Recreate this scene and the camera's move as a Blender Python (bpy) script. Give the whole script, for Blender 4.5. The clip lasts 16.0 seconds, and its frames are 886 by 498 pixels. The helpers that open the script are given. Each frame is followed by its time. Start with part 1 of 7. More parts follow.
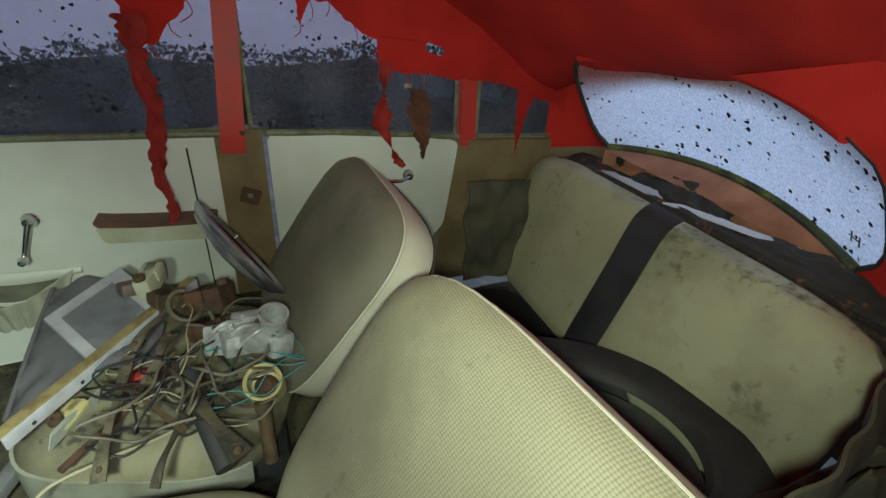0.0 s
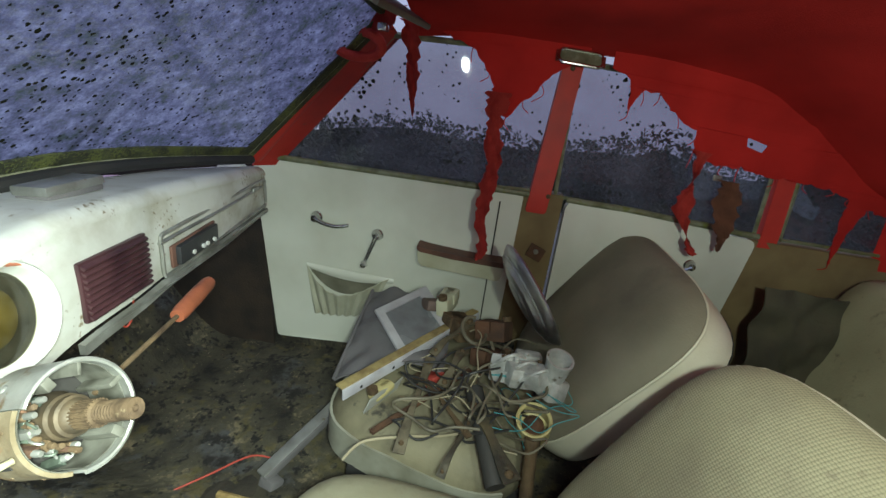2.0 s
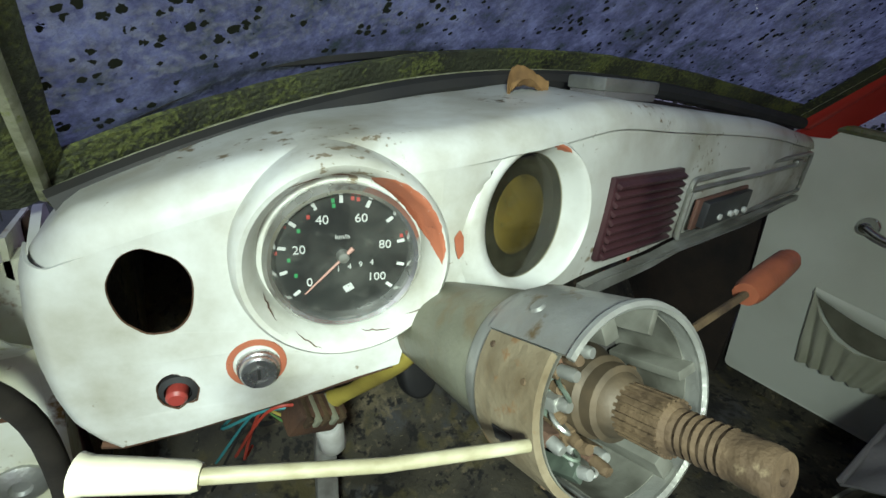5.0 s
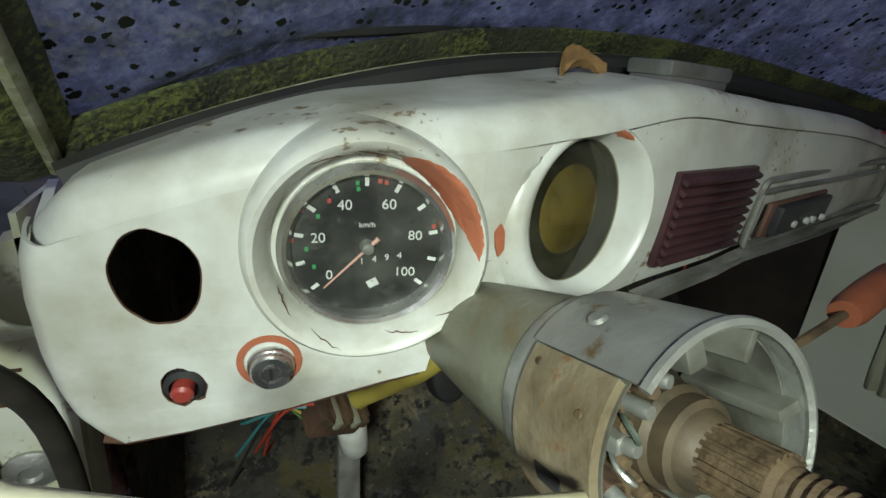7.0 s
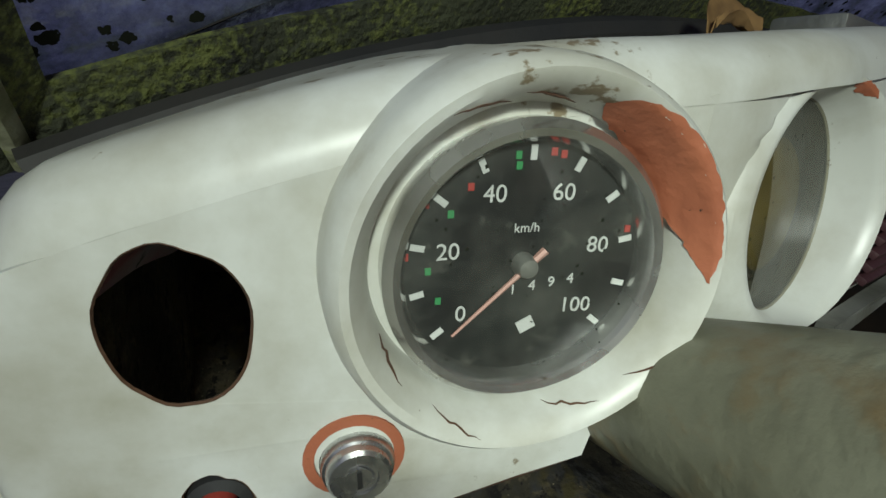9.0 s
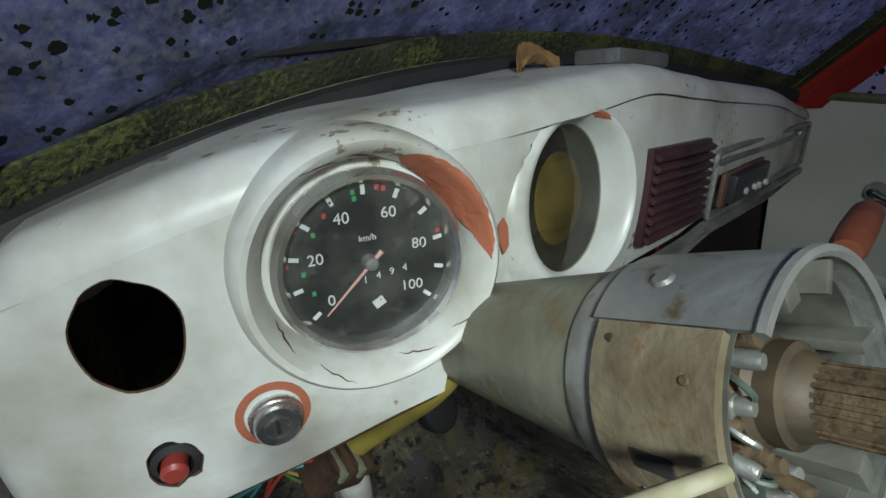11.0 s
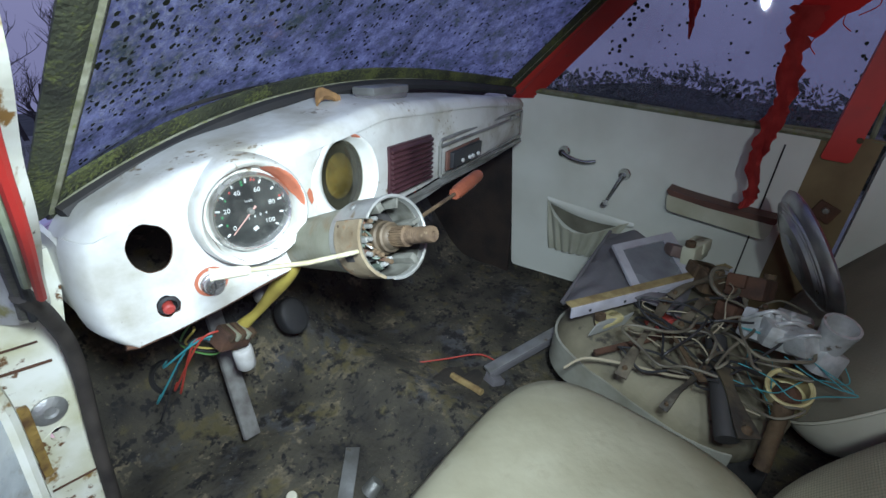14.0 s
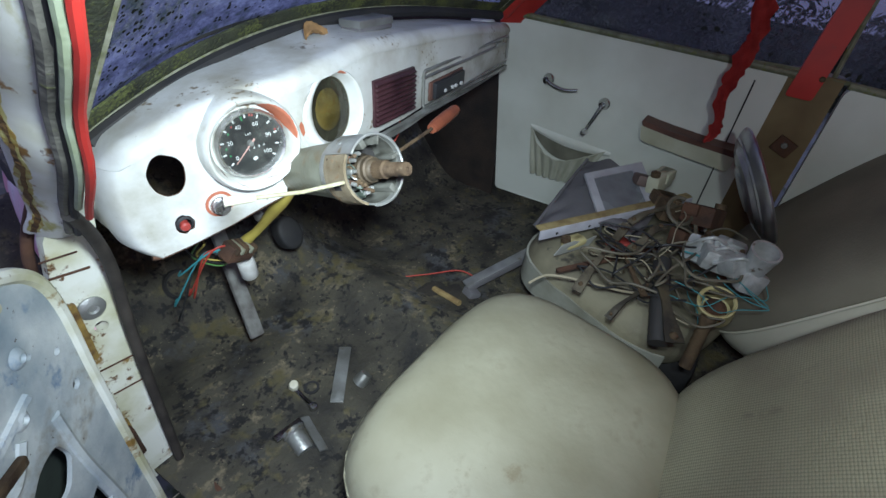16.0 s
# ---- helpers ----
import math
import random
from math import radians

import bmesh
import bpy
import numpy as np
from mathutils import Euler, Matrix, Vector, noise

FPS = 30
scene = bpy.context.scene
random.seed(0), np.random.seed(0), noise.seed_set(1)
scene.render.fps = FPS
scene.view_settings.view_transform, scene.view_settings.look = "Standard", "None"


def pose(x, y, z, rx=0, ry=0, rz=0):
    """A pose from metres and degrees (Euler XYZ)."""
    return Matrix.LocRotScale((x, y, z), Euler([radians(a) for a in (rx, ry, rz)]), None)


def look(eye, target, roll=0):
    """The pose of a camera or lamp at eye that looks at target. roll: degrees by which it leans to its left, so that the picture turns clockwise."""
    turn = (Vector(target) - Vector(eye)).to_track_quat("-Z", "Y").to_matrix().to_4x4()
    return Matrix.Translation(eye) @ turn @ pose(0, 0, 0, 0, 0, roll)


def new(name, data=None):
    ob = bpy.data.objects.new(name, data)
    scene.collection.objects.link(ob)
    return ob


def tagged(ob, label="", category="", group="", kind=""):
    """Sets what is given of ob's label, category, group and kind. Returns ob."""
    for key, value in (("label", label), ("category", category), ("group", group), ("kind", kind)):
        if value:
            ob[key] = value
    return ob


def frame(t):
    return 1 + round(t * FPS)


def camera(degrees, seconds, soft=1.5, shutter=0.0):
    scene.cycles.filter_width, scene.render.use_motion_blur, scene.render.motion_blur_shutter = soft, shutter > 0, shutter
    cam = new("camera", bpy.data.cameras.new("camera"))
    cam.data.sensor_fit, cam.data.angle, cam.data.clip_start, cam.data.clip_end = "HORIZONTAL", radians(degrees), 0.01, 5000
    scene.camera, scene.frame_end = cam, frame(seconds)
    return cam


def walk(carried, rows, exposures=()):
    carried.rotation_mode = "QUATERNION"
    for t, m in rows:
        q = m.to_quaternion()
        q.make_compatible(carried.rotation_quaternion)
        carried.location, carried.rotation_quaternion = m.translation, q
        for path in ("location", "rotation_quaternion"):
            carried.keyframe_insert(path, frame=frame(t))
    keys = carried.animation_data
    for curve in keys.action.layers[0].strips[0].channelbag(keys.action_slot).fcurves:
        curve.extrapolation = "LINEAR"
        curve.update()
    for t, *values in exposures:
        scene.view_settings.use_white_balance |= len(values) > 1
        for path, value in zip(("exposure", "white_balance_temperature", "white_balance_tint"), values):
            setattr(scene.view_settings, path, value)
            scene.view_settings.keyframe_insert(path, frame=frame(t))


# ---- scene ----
cam = camera(87.0, 16.0)
PATH = [
    (0, (-0.5234, -0.8182, 0.9947), (0.6803, -1.3463, 0.2722), 3.68),
    (0.5, (-0.5159, -0.8438, 1.0049), (0.6738, -1.5133, 0.3832), -3.89),
    (1, (-0.5175, -0.8280, 1.0108), (0.7165, -1.4853, 0.4673), -4.71),
    (1.5, (-0.5284, -0.7219, 1.0154), (0.8394, -1.0520, 0.4956), -1.89),
    (2, (-0.5719, -0.6109, 0.9570), (0.8269, -0.5146, 0.4239), 6.17),
    (2.5, (-0.6251, -0.5908, 0.9195), (0.5565, 0.0177, 0.2241), 9.97),
    (3, (-0.6515, -0.5109, 0.8627), (0.3465, 0.3281, 0.1210), 9.20),
    (3.5, (-0.6041, -0.4509, 0.7840), (0.3700, 0.4110, 0.0367), 6.38),
    (4, (-0.5316, -0.3914, 0.7702), (0.3745, 0.5734, 0.0642), 6.32),
    (4.5, (-0.4667, -0.3892, 0.7612), (0.3501, 0.6546, 0.0588), 4.84),
    (5, (-0.4432, -0.3769, 0.7963), (0.3315, 0.7345, 0.1524), 5.03),
    (7.5, (-0.4242, -0.3252, 0.7573), (0.2426, 0.8486, 0.1034), 5.03),
    (8, (-0.4430, -0.2491, 0.7212), (0.2283, 0.9485, 0.1169), 4.22),
    (10.5, (-0.4275, -0.2309, 0.7319), (0.2721, 0.9689, 0.1653), -0.20),
    (11, (-0.4461, -0.3202, 0.7523), (0.3943, 0.7920, 0.1983), -1.19),
    (11.5, (-0.4735, -0.3708, 0.7526), (0.4804, 0.6268, 0.1653), 2.41),
    (12, (-0.4986, -0.4132, 0.7680), (0.5337, 0.5171, 0.2035), 3.38),
    (12.5, (-0.5298, -0.4522, 0.7945), (0.5664, 0.4306, 0.2759), 3.56),
    (13, (-0.5483, -0.5032, 0.8004), (0.5544, 0.3361, 0.2264), 2.92),
    (13.5, (-0.5829, -0.5366, 0.8242), (0.5139, 0.2357, 0.1529), 2.56),
    (14, (-0.6525, -0.6067, 0.8852), (0.4640, 0.1246, 0.2007), 2.19),
    (14.5, (-0.6943, -0.6530, 0.8935), (0.3726, 0.0554, 0.1126), 1.85),
    (15, (-0.7617, -0.7084, 0.9326), (0.2593, 0.0135, 0.1041), 1.71),
    (15.5, (-0.7728, -0.7125, 0.9681), (0.2173, 0.0190, 0.1111), 3.40),
    (16, (-0.7063, -0.6738, 0.9498), (0.3128, -0.0456, 0.0460), 4.19),
]
EXPOSURES = [(0, 0.3, 6500, -9), (0.5, 0.35, 6450, -5), (1.0, 0.4, 6400, 1), (1.5, 0.35, 6400, 1), (2.0, 0.15, 6400, -2), (2.5, -0.25, 6400, -8), (3.0, -0.12, 6400, -8), (3.5, -0.1, 6400, -8), (5.0, -0.9, 6200, 0), (7.5, -1.5, 6500, 2), (8.0, -1.6, 6500, 3), (10.5, -1.85, 6200, 6), (11.0, -1.75, 6000, 9), (12.0, -1.45, 5600, 14), (12.5, -1.2, 5500, 15), (13.5, -0.5, 5500, 14), (15.0, -0.38, 5400, 14), (15.5, -0.52, 5400, 14), (16.0, -0.52, 5500, 13)]
walk(cam, [(t, look(eye, target, roll)) for t, eye, target, roll in PATH], EXPOSURES)

# ---- light ----
world = bpy.data.worlds.new("dusk")
scene.world = world
world.use_nodes = True
wn = world.node_tree
sky = wn.nodes.new("ShaderNodeTexSky")
sky.sky_type = "NISHITA"
sky.sun_disc = False
sky.sun_elevation = radians(3.0)
sky.sun_rotation = radians(200)
sky.air_density, sky.dust_density, sky.ozone_density = 1.0, 0.6, 6.0
tint = wn.nodes.new("ShaderNodeMix")
tint.data_type, tint.blend_type = "RGBA", "MULTIPLY"
tint.inputs["Factor"].default_value, tint.inputs["B"].default_value = 1.0, (1.0, 0.93, 1.16, 1)
haze = wn.nodes.new("ShaderNodeHueSaturation")
haze.inputs["Saturation"].default_value = 0.42
wn.links.new(sky.outputs["Color"], haze.inputs["Color"])
wn.links.new(haze.outputs["Color"], tint.inputs["A"])
cloud = wn.nodes.new("ShaderNodeMix")
cloud.data_type = "RGBA"
cloud.inputs["Factor"].default_value, cloud.inputs["B"].default_value = 0.6, (1.05, 1.0, 1.55, 1)
wn.links.new(tint.outputs["Result"], cloud.inputs["A"])
wn.links.new(cloud.outputs["Result"], wn.nodes["Background"].inputs["Color"])
wn.nodes["Background"].inputs["Strength"].default_value = 0.42


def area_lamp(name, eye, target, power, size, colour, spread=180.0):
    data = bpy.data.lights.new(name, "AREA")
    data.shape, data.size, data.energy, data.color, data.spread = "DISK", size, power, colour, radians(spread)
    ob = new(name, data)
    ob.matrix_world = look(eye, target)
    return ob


sun_data = bpy.data.lights.new("sun", "SUN")
sun_data.energy, sun_data.angle, sun_data.color = 0.4, radians(20), (0.72, 0.76, 1.0)
sun_lamp = new("sun", sun_data)
sun_lamp.matrix_world = look((0, 0, 20), (4, 7, 0))
# two still lamps stand in for the one torch carried with the camera
area_lamp("torch_front", (-0.62, -0.65, 0.99), (-0.22, -0.21, 0.42), 6.6, 0.09, (0.93, 1.0, 0.92), 94)
# second still lamp, added for the torch's light on the rear seats
area_lamp("torch_rear", (-0.57, -0.80, 0.99), (0.08, -1.24, 0.74), 3.9, 0.05, (0.95, 1.0, 0.90), 122)

# ---- materials ----


def mat(name, base, dark=None, rough=0.6, metal=0.0, scale=6.0, bump=0.15, fine=120.0, stain=None, stain_at=0.62, stain_scale=9.0, spec=0.5, sheen=0.0):
    m = bpy.data.materials.new(name)
    m.use_nodes = True
    nt = m.node_tree
    N, L = nt.nodes.new, nt.links.new
    bs = nt.nodes["Principled BSDF"]
    tc = N("ShaderNodeTexCoord")
    n1 = N("ShaderNodeTexNoise")
    n1.inputs["Scale"].default_value, n1.inputs["Detail"].default_value = scale, 6
    L(tc.outputs["Object"], n1.inputs["Vector"])
    r1 = N("ShaderNodeValToRGB")
    dark = dark or [v * 0.7 for v in base]
    r1.color_ramp.elements[0].position, r1.color_ramp.elements[1].position = 0.32, 0.62
    r1.color_ramp.elements[0].color, r1.color_ramp.elements[1].color = (*dark, 1), (*base, 1)
    L(n1.outputs["Fac"], r1.inputs["Fac"])
    out = r1.outputs["Color"]
    if stain:
        n2 = N("ShaderNodeTexNoise")
        n2.inputs["Scale"].default_value, n2.inputs["Detail"].default_value, n2.inputs["Roughness"].default_value = stain_scale, 8, 0.65
        L(tc.outputs["Object"], n2.inputs["Vector"])
        r2 = N("ShaderNodeValToRGB")
        r2.color_ramp.elements[0].position, r2.color_ramp.elements[1].position = stain_at, stain_at + 0.07
        L(n2.outputs["Fac"], r2.inputs["Fac"])
        mx = N("ShaderNodeMix")
        mx.data_type = "RGBA"
        L(r2.outputs["Color"], mx.inputs["Factor"])
        L(out, mx.inputs["A"])
        mx.inputs["B"].default_value = (*stain, 1)
        out = mx.outputs["Result"]
    L(out, bs.inputs["Base Color"])
    n3 = N("ShaderNodeTexNoise")
    n3.inputs["Scale"].default_value, n3.inputs["Detail"].default_value = fine, 4
    L(tc.outputs["Object"], n3.inputs["Vector"])
    bp = N("ShaderNodeBump")
    bp.inputs["Strength"].default_value, bp.inputs["Distance"].default_value = bump, 0.004
    L(n3.outputs["Fac"], bp.inputs["Height"])
    L(bp.outputs["Normal"], bs.inputs["Normal"])
    mr = N("ShaderNodeMapRange")
    mr.inputs["To Min"].default_value, mr.inputs["To Max"].default_value = max(rough - 0.12, 0.03), min(rough + 0.15, 1)
    L(n1.outputs["Fac"], mr.inputs["Value"])
    L(mr.outputs["Result"], bs.inputs["Roughness"])
    bs.inputs["Metallic"].default_value = metal
    bs.inputs["Specular IOR Level"].default_value = spec
    bs.inputs["Sheen Weight"].default_value = sheen
    return m


def specks(m, colour, scale, at, soft=0.03, patch=0.0, stretch=None):
    """Small flecks or worn patches of another colour over a material."""
    nt = m.node_tree
    bs = nt.nodes["Principled BSDF"]
    src = bs.inputs["Base Color"].links[0].from_socket
    tc = next(n for n in nt.nodes if n.bl_idname == "ShaderNodeTexCoord")
    n = nt.nodes.new("ShaderNodeTexNoise")
    n.inputs["Scale"].default_value, n.inputs["Detail"].default_value, n.inputs["Roughness"].default_value = scale, 6, 0.6
    if stretch:
        mp = nt.nodes.new("ShaderNodeMapping")
        mp.inputs["Scale"].default_value = stretch
        nt.links.new(tc.outputs["Object"], mp.inputs["Vector"])
        nt.links.new(mp.outputs["Vector"], n.inputs["Vector"])
    else:
        nt.links.new(tc.outputs["Object"], n.inputs["Vector"])
    fac = n.outputs["Fac"]
    if patch:
        big = nt.nodes.new("ShaderNodeTexNoise")
        big.inputs["Scale"].default_value, big.inputs["Detail"].default_value = scale * patch, 3
        nt.links.new(tc.outputs["Object"], big.inputs["Vector"])
        add = nt.nodes.new("ShaderNodeMath")
        add.operation = "MULTIPLY_ADD"
        add.inputs[1].default_value = 0.55
        nt.links.new(big.outputs["Fac"], add.inputs[0])
        sc = nt.nodes.new("ShaderNodeMath")
        sc.operation = "MULTIPLY"
        sc.inputs[1].default_value = 0.5
        nt.links.new(fac, sc.inputs[0])
        nt.links.new(sc.outputs["Value"], add.inputs[2])
        fac = add.outputs["Value"]
    r = nt.nodes.new("ShaderNodeMapRange")
    r.inputs["From Min"].default_value, r.inputs["From Max"].default_value = at, at + soft
    nt.links.new(fac, r.inputs["Value"])
    mx = nt.nodes.new("ShaderNodeMix")
    mx.data_type = "RGBA"
    nt.links.new(r.outputs["Result"], mx.inputs["Factor"])
    nt.links.new(src, mx.inputs["A"])
    mx.inputs["B"].default_value = (*colour, 1)
    nt.links.new(mx.outputs["Result"], bs.inputs["Base Color"])
    return m


WHITE = mat("dash_white_paint", (0.61, 0.62, 0.585), (0.47, 0.47, 0.43), 0.34, scale=4.5, bump=0.05, fine=60, stain=(0.40, 0.37, 0.29), stain_at=0.62, stain_scale=11)
specks(WHITE, (0.10, 0.07, 0.04), 70, 0.675, 0.02, 0.12)
specks(WHITE, (0.46, 0.45, 0.41), 22, 0.54, 0.14, 0.3)
specks(WHITE, (0.09, 0.07, 0.05), 160, 0.72, 0.02)
specks(WHITE, (0.36, 0.345, 0.275), 14, 0.53, 0.16, 0.3)
specks(WHITE, (0.20, 0.16, 0.10), 110, 0.635, 0.03, 0.08)
CREAM = mat("door_cream_vinyl", (0.66, 0.68, 0.60), (0.54, 0.55, 0.47), 0.5, scale=4, bump=0.12, fine=220, stain=(0.36, 0.32, 0.22), stain_at=0.68)
RED = mat("red_headliner_cloth", (0.43, 0.021, 0.019), (0.30, 0.014, 0.013), 0.95, scale=5, bump=0.25, fine=260, spec=0.15)
REDPAINT = mat("red_pillar_paint", (0.46, 0.030, 0.020), (0.32, 0.02, 0.015), 0.55, scale=9, bump=0.1, stain=(0.12, 0.06, 0.04), stain_at=0.66, stain_scale=22)
BROWNTRIM = mat("brown_trim_board", (0.20, 0.15, 0.07), (0.13, 0.09, 0.04), 0.75, scale=8)
RUBBER = mat("black_rubber", (0.016, 0.016, 0.017), (0.03, 0.028, 0.025), 0.7, scale=12)
MOSS = mat("mossy_seal", (0.052, 0.058, 0.030), (0.015, 0.016, 0.011), 0.85, scale=16, bump=0.9, fine=200)
specks(MOSS, (0.115, 0.130, 0.035), 240, 0.52, 0.10, 0.06)
SEALTRIM = mat("mossy_pale_trim", (0.36, 0.36, 0.26), (0.16, 0.165, 0.09), 0.5, scale=45, bump=0.4, stain=(0.22, 0.25, 0.06), stain_at=0.60, stain_scale=80)
TRIM = mat("weathered_trim", (0.19, 0.20, 0.13), (0.085, 0.09, 0.045), 0.5, scale=34, bump=0.4, stain=(0.13, 0.15, 0.035), stain_at=0.56, stain_scale=45)
RINGCHROME = mat("bright_worn_chrome", (0.72, 0.72, 0.70), (0.50, 0.49, 0.46), 0.24, 0.9, scale=40, bump=0.03)
specks(RINGCHROME, (0.20, 0.15, 0.09), 120, 0.66, 0.04)
CHROME = mat("worn_chrome", (0.62, 0.62, 0.60), (0.42, 0.42, 0.40), 0.22, 1.0, scale=25, bump=0.05)
ALU = mat("dull_aluminium", (0.40, 0.405, 0.38), (0.25, 0.25, 0.22), 0.42, 0.7, scale=18, bump=0.3)
specks(ALU, (0.20, 0.15, 0.08), 55, 0.62, 0.05, 0.2)
COLUMN = mat("grey_painted_column", (0.26, 0.265, 0.195), (0.17, 0.168, 0.115), 0.5, 0.1, scale=11, bump=0.2, stain=(0.26, 0.19, 0.09), stain_at=0.62, stain_scale=26)
specks(COLUMN, (0.19, 0.14, 0.07), 60, 0.56, 0.14, 0.3)
TANPLATE = mat("tan_rusting_plate", (0.20, 0.165, 0.105), (0.12, 0.09, 0.05), 0.65, 0.2, scale=40, bump=0.35, stain=(0.17, 0.10, 0.045), stain_at=0.60, stain_scale=60)
RUSTY = mat("rusty_metal", (0.110, 0.074, 0.038), (0.045, 0.028, 0.016), 0.8, 0.3, scale=30, bump=0.6, stain=(0.20, 0.155, 0.09), stain_at=0.6, stain_scale=40)
RUSTDARK = mat("dark_rust", (0.11, 0.055, 0.03), (0.05, 0.028, 0.018), 0.85, 0.2, scale=22, bump=0.6)
FLOOR = mat("dirty_floor", (0.074, 0.066, 0.044), (0.018, 0.016, 0.013), 0.8, scale=8, bump=1.0, fine=70, stain=(0.060, 0.060, 0.060), stain_at=0.56, stain_scale=5)
specks(FLOOR, (0.17, 0.14, 0.085), 60, 0.58, 0.08, 0.14)
specks(FLOOR, (0.016, 0.014, 0.013), 26, 0.60, 0.06, 0.2)
specks(FLOOR, (0.42, 0.36, 0.22), 190, 0.69, 0.02)
specks(FLOOR, (0.012, 0.011, 0.010), 90, 0.56, 0.05, 0.3)
specks(FLOOR, (0.085, 0.072, 0.030), 30, 0.58, 0.10, 0.25)
PRIMER = specks(mat("orange_primer", (0.40, 0.13, 0.065), (0.31, 0.095, 0.05), 0.6, scale=20, bump=0.3), (0.06, 0.03, 0.02), 210, 0.67, 0.03)
DARKBROWN = mat("dark_brown_metal", (0.034, 0.023, 0.016), (0.014, 0.011, 0.009), 0.9, scale=14, bump=0.5)
# near-black for holes, gaps and recesses: their shade is put into the colour
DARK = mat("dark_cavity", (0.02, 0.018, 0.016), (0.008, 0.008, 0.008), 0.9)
DIAL = mat("dial_black", (0.022, 0.024, 0.022), (0.012, 0.012, 0.012), 0.45, scale=30, stain=(0.055, 0.055, 0.048), stain_at=0.60, stain_scale=60)
DIALMARK = mat("dial_white_print", (0.66, 0.67, 0.64), None, 0.6)
DIALYELLOW = mat("yellowed_disc", (0.20, 0.155, 0.035), (0.065, 0.055, 0.02), 0.6, scale=25)
REDDOT = mat("dial_red_print", (0.45, 0.05, 0.04), None, 0.6)
GREENDOT = mat("dial_green_print", (0.05, 0.30, 0.10), None, 0.6)
NEEDLE = mat("needle_faded_red", (0.62, 0.34, 0.28), None, 0.5)
REDPLASTIC = mat("red_plastic", (0.36, 0.055, 0.045), (0.26, 0.04, 0.03), 0.4, scale=20)
MAROON = mat("maroon_louvre_plastic", (0.058, 0.024, 0.028), (0.032, 0.013, 0.017), 0.4, scale=20)
ORANGEWOOD = mat("orange_wooden_handle", (0.26, 0.075, 0.035), (0.13, 0.04, 0.02), 0.5, scale=25)
IVORY = mat("ivory_plastic", (0.62, 0.60, 0.46), (0.45, 0.42, 0.30), 0.45, scale=20)
YELLOWED = mat("yellowed_plastic", (0.52, 0.46, 0.22), (0.36, 0.30, 0.13), 0.45, scale=16)
GREYBOARD = mat("grey_vinyl", (0.155, 0.148, 0.152), (0.095, 0.09, 0.098), 0.7, scale=7, bump=0.3)
BLACKVINYL = mat("black_vinyl", (0.028, 0.029, 0.032), (0.018, 0.018, 0.02), 0.42, scale=9, bump=0.1)
TYRE = mat("tyre_rubber", (0.014, 0.014, 0.015), (0.024, 0.022, 0.022), 0.75, scale=14, bump=0.4)
CLOTH = mat("olive_dusty_cloth", (0.065, 0.06, 0.036), (0.03, 0.028, 0.018), 0.95, scale=8, bump=0.5, fine=90)
PEEL = mat("peeling_wing_paint", (0.74, 0.70, 0.74), (0.60, 0.26, 0.33), 0.6, scale=5, bump=0.5, stain=(0.16, 0.14, 0.15), stain_at=0.60, stain_scale=22)
DOORSKIN = mat("bare_door_metal", (0.60, 0.64, 0.62), (0.24, 0.30, 0.34), 0.5, 0.1, scale=11, bump=0.3, stain=(0.17, 0.25, 0.36), stain_at=0.57, stain_scale=8)
specks(DOORSKIN, (0.24, 0.20, 0.12), 30, 0.58, 0.16, 0.2)
specks(DOORSKIN, (0.12, 0.10, 0.08), 120, 0.68, 0.02)
PILLAR = mat("pillar_white_rusting", (0.72, 0.73, 0.64), (0.46, 0.45, 0.27), 0.55, scale=13, bump=0.10, stain=(0.22, 0.13, 0.03), stain_at=0.59, stain_scale=20)
specks(PILLAR, (0.12, 0.06, 0.02), 70, 0.62, 0.03, 0.15)
POST = mat("pillar_paint_with_rust_runs", (0.74, 0.75, 0.68), (0.60, 0.60, 0.46), 0.5, scale=16, bump=0.10)
specks(POST, (0.42, 0.40, 0.14), 40, 0.56, 0.10, 0.0, (1.0, 0.35, 0.10))
specks(POST, (0.26, 0.14, 0.03), 62, 0.60, 0.05, 0.0, (1.0, 0.40, 0.12))
specks(POST, (0.07, 0.035, 0.015), 70, 0.66, 0.03, 0.0, (1.0, 0.45, 0.16))
GRASS = mat("winter_grass", (0.155, 0.165, 0.145), (0.075, 0.078, 0.066), 0.95, scale=2.6, bump=1.0, fine=22, stain=(0.20, 0.17, 0.14), stain_at=0.56, stain_scale=6)
specks(GRASS, (0.05, 0.065, 0.025), 9, 0.58, 0.06, 0.2)
HILL = mat("far_hillside", (0.050, 0.055, 0.048), (0.018, 0.021, 0.018), 1.0, scale=0.8)
GRIMYSEAT = mat("grimy_seat_vinyl", (0.21, 0.19, 0.12), (0.09, 0.08, 0.052), 0.7, scale=9, bump=0.3, stain=(0.045, 0.04, 0.03), stain_at=0.60, stain_scale=14)
BARK = mat("bare_bark", (0.05, 0.042, 0.04), None, 0.95)
TARP = mat("blue_tarpaulin", (0.04, 0.30, 0.75), (0.03, 0.20, 0.55), 0.45, scale=3, bump=0.4, fine=12)
PLASTICSHEET = mat("grey_plastic_sheet", (0.42, 0.43, 0.46), (0.24, 0.25, 0.28), 0.35, scale=4, bump=0.5, fine=14)
CARRED = mat("red_car_paint", (0.20, 0.02, 0.02), None, 0.3)
PAPER = mat("white_paper_scrap", (0.62, 0.62, 0.58), (0.45, 0.44, 0.38), 0.8, scale=30)
STRAW = mat("dry_straw", (0.36, 0.32, 0.22), (0.22, 0.19, 0.12), 0.9)
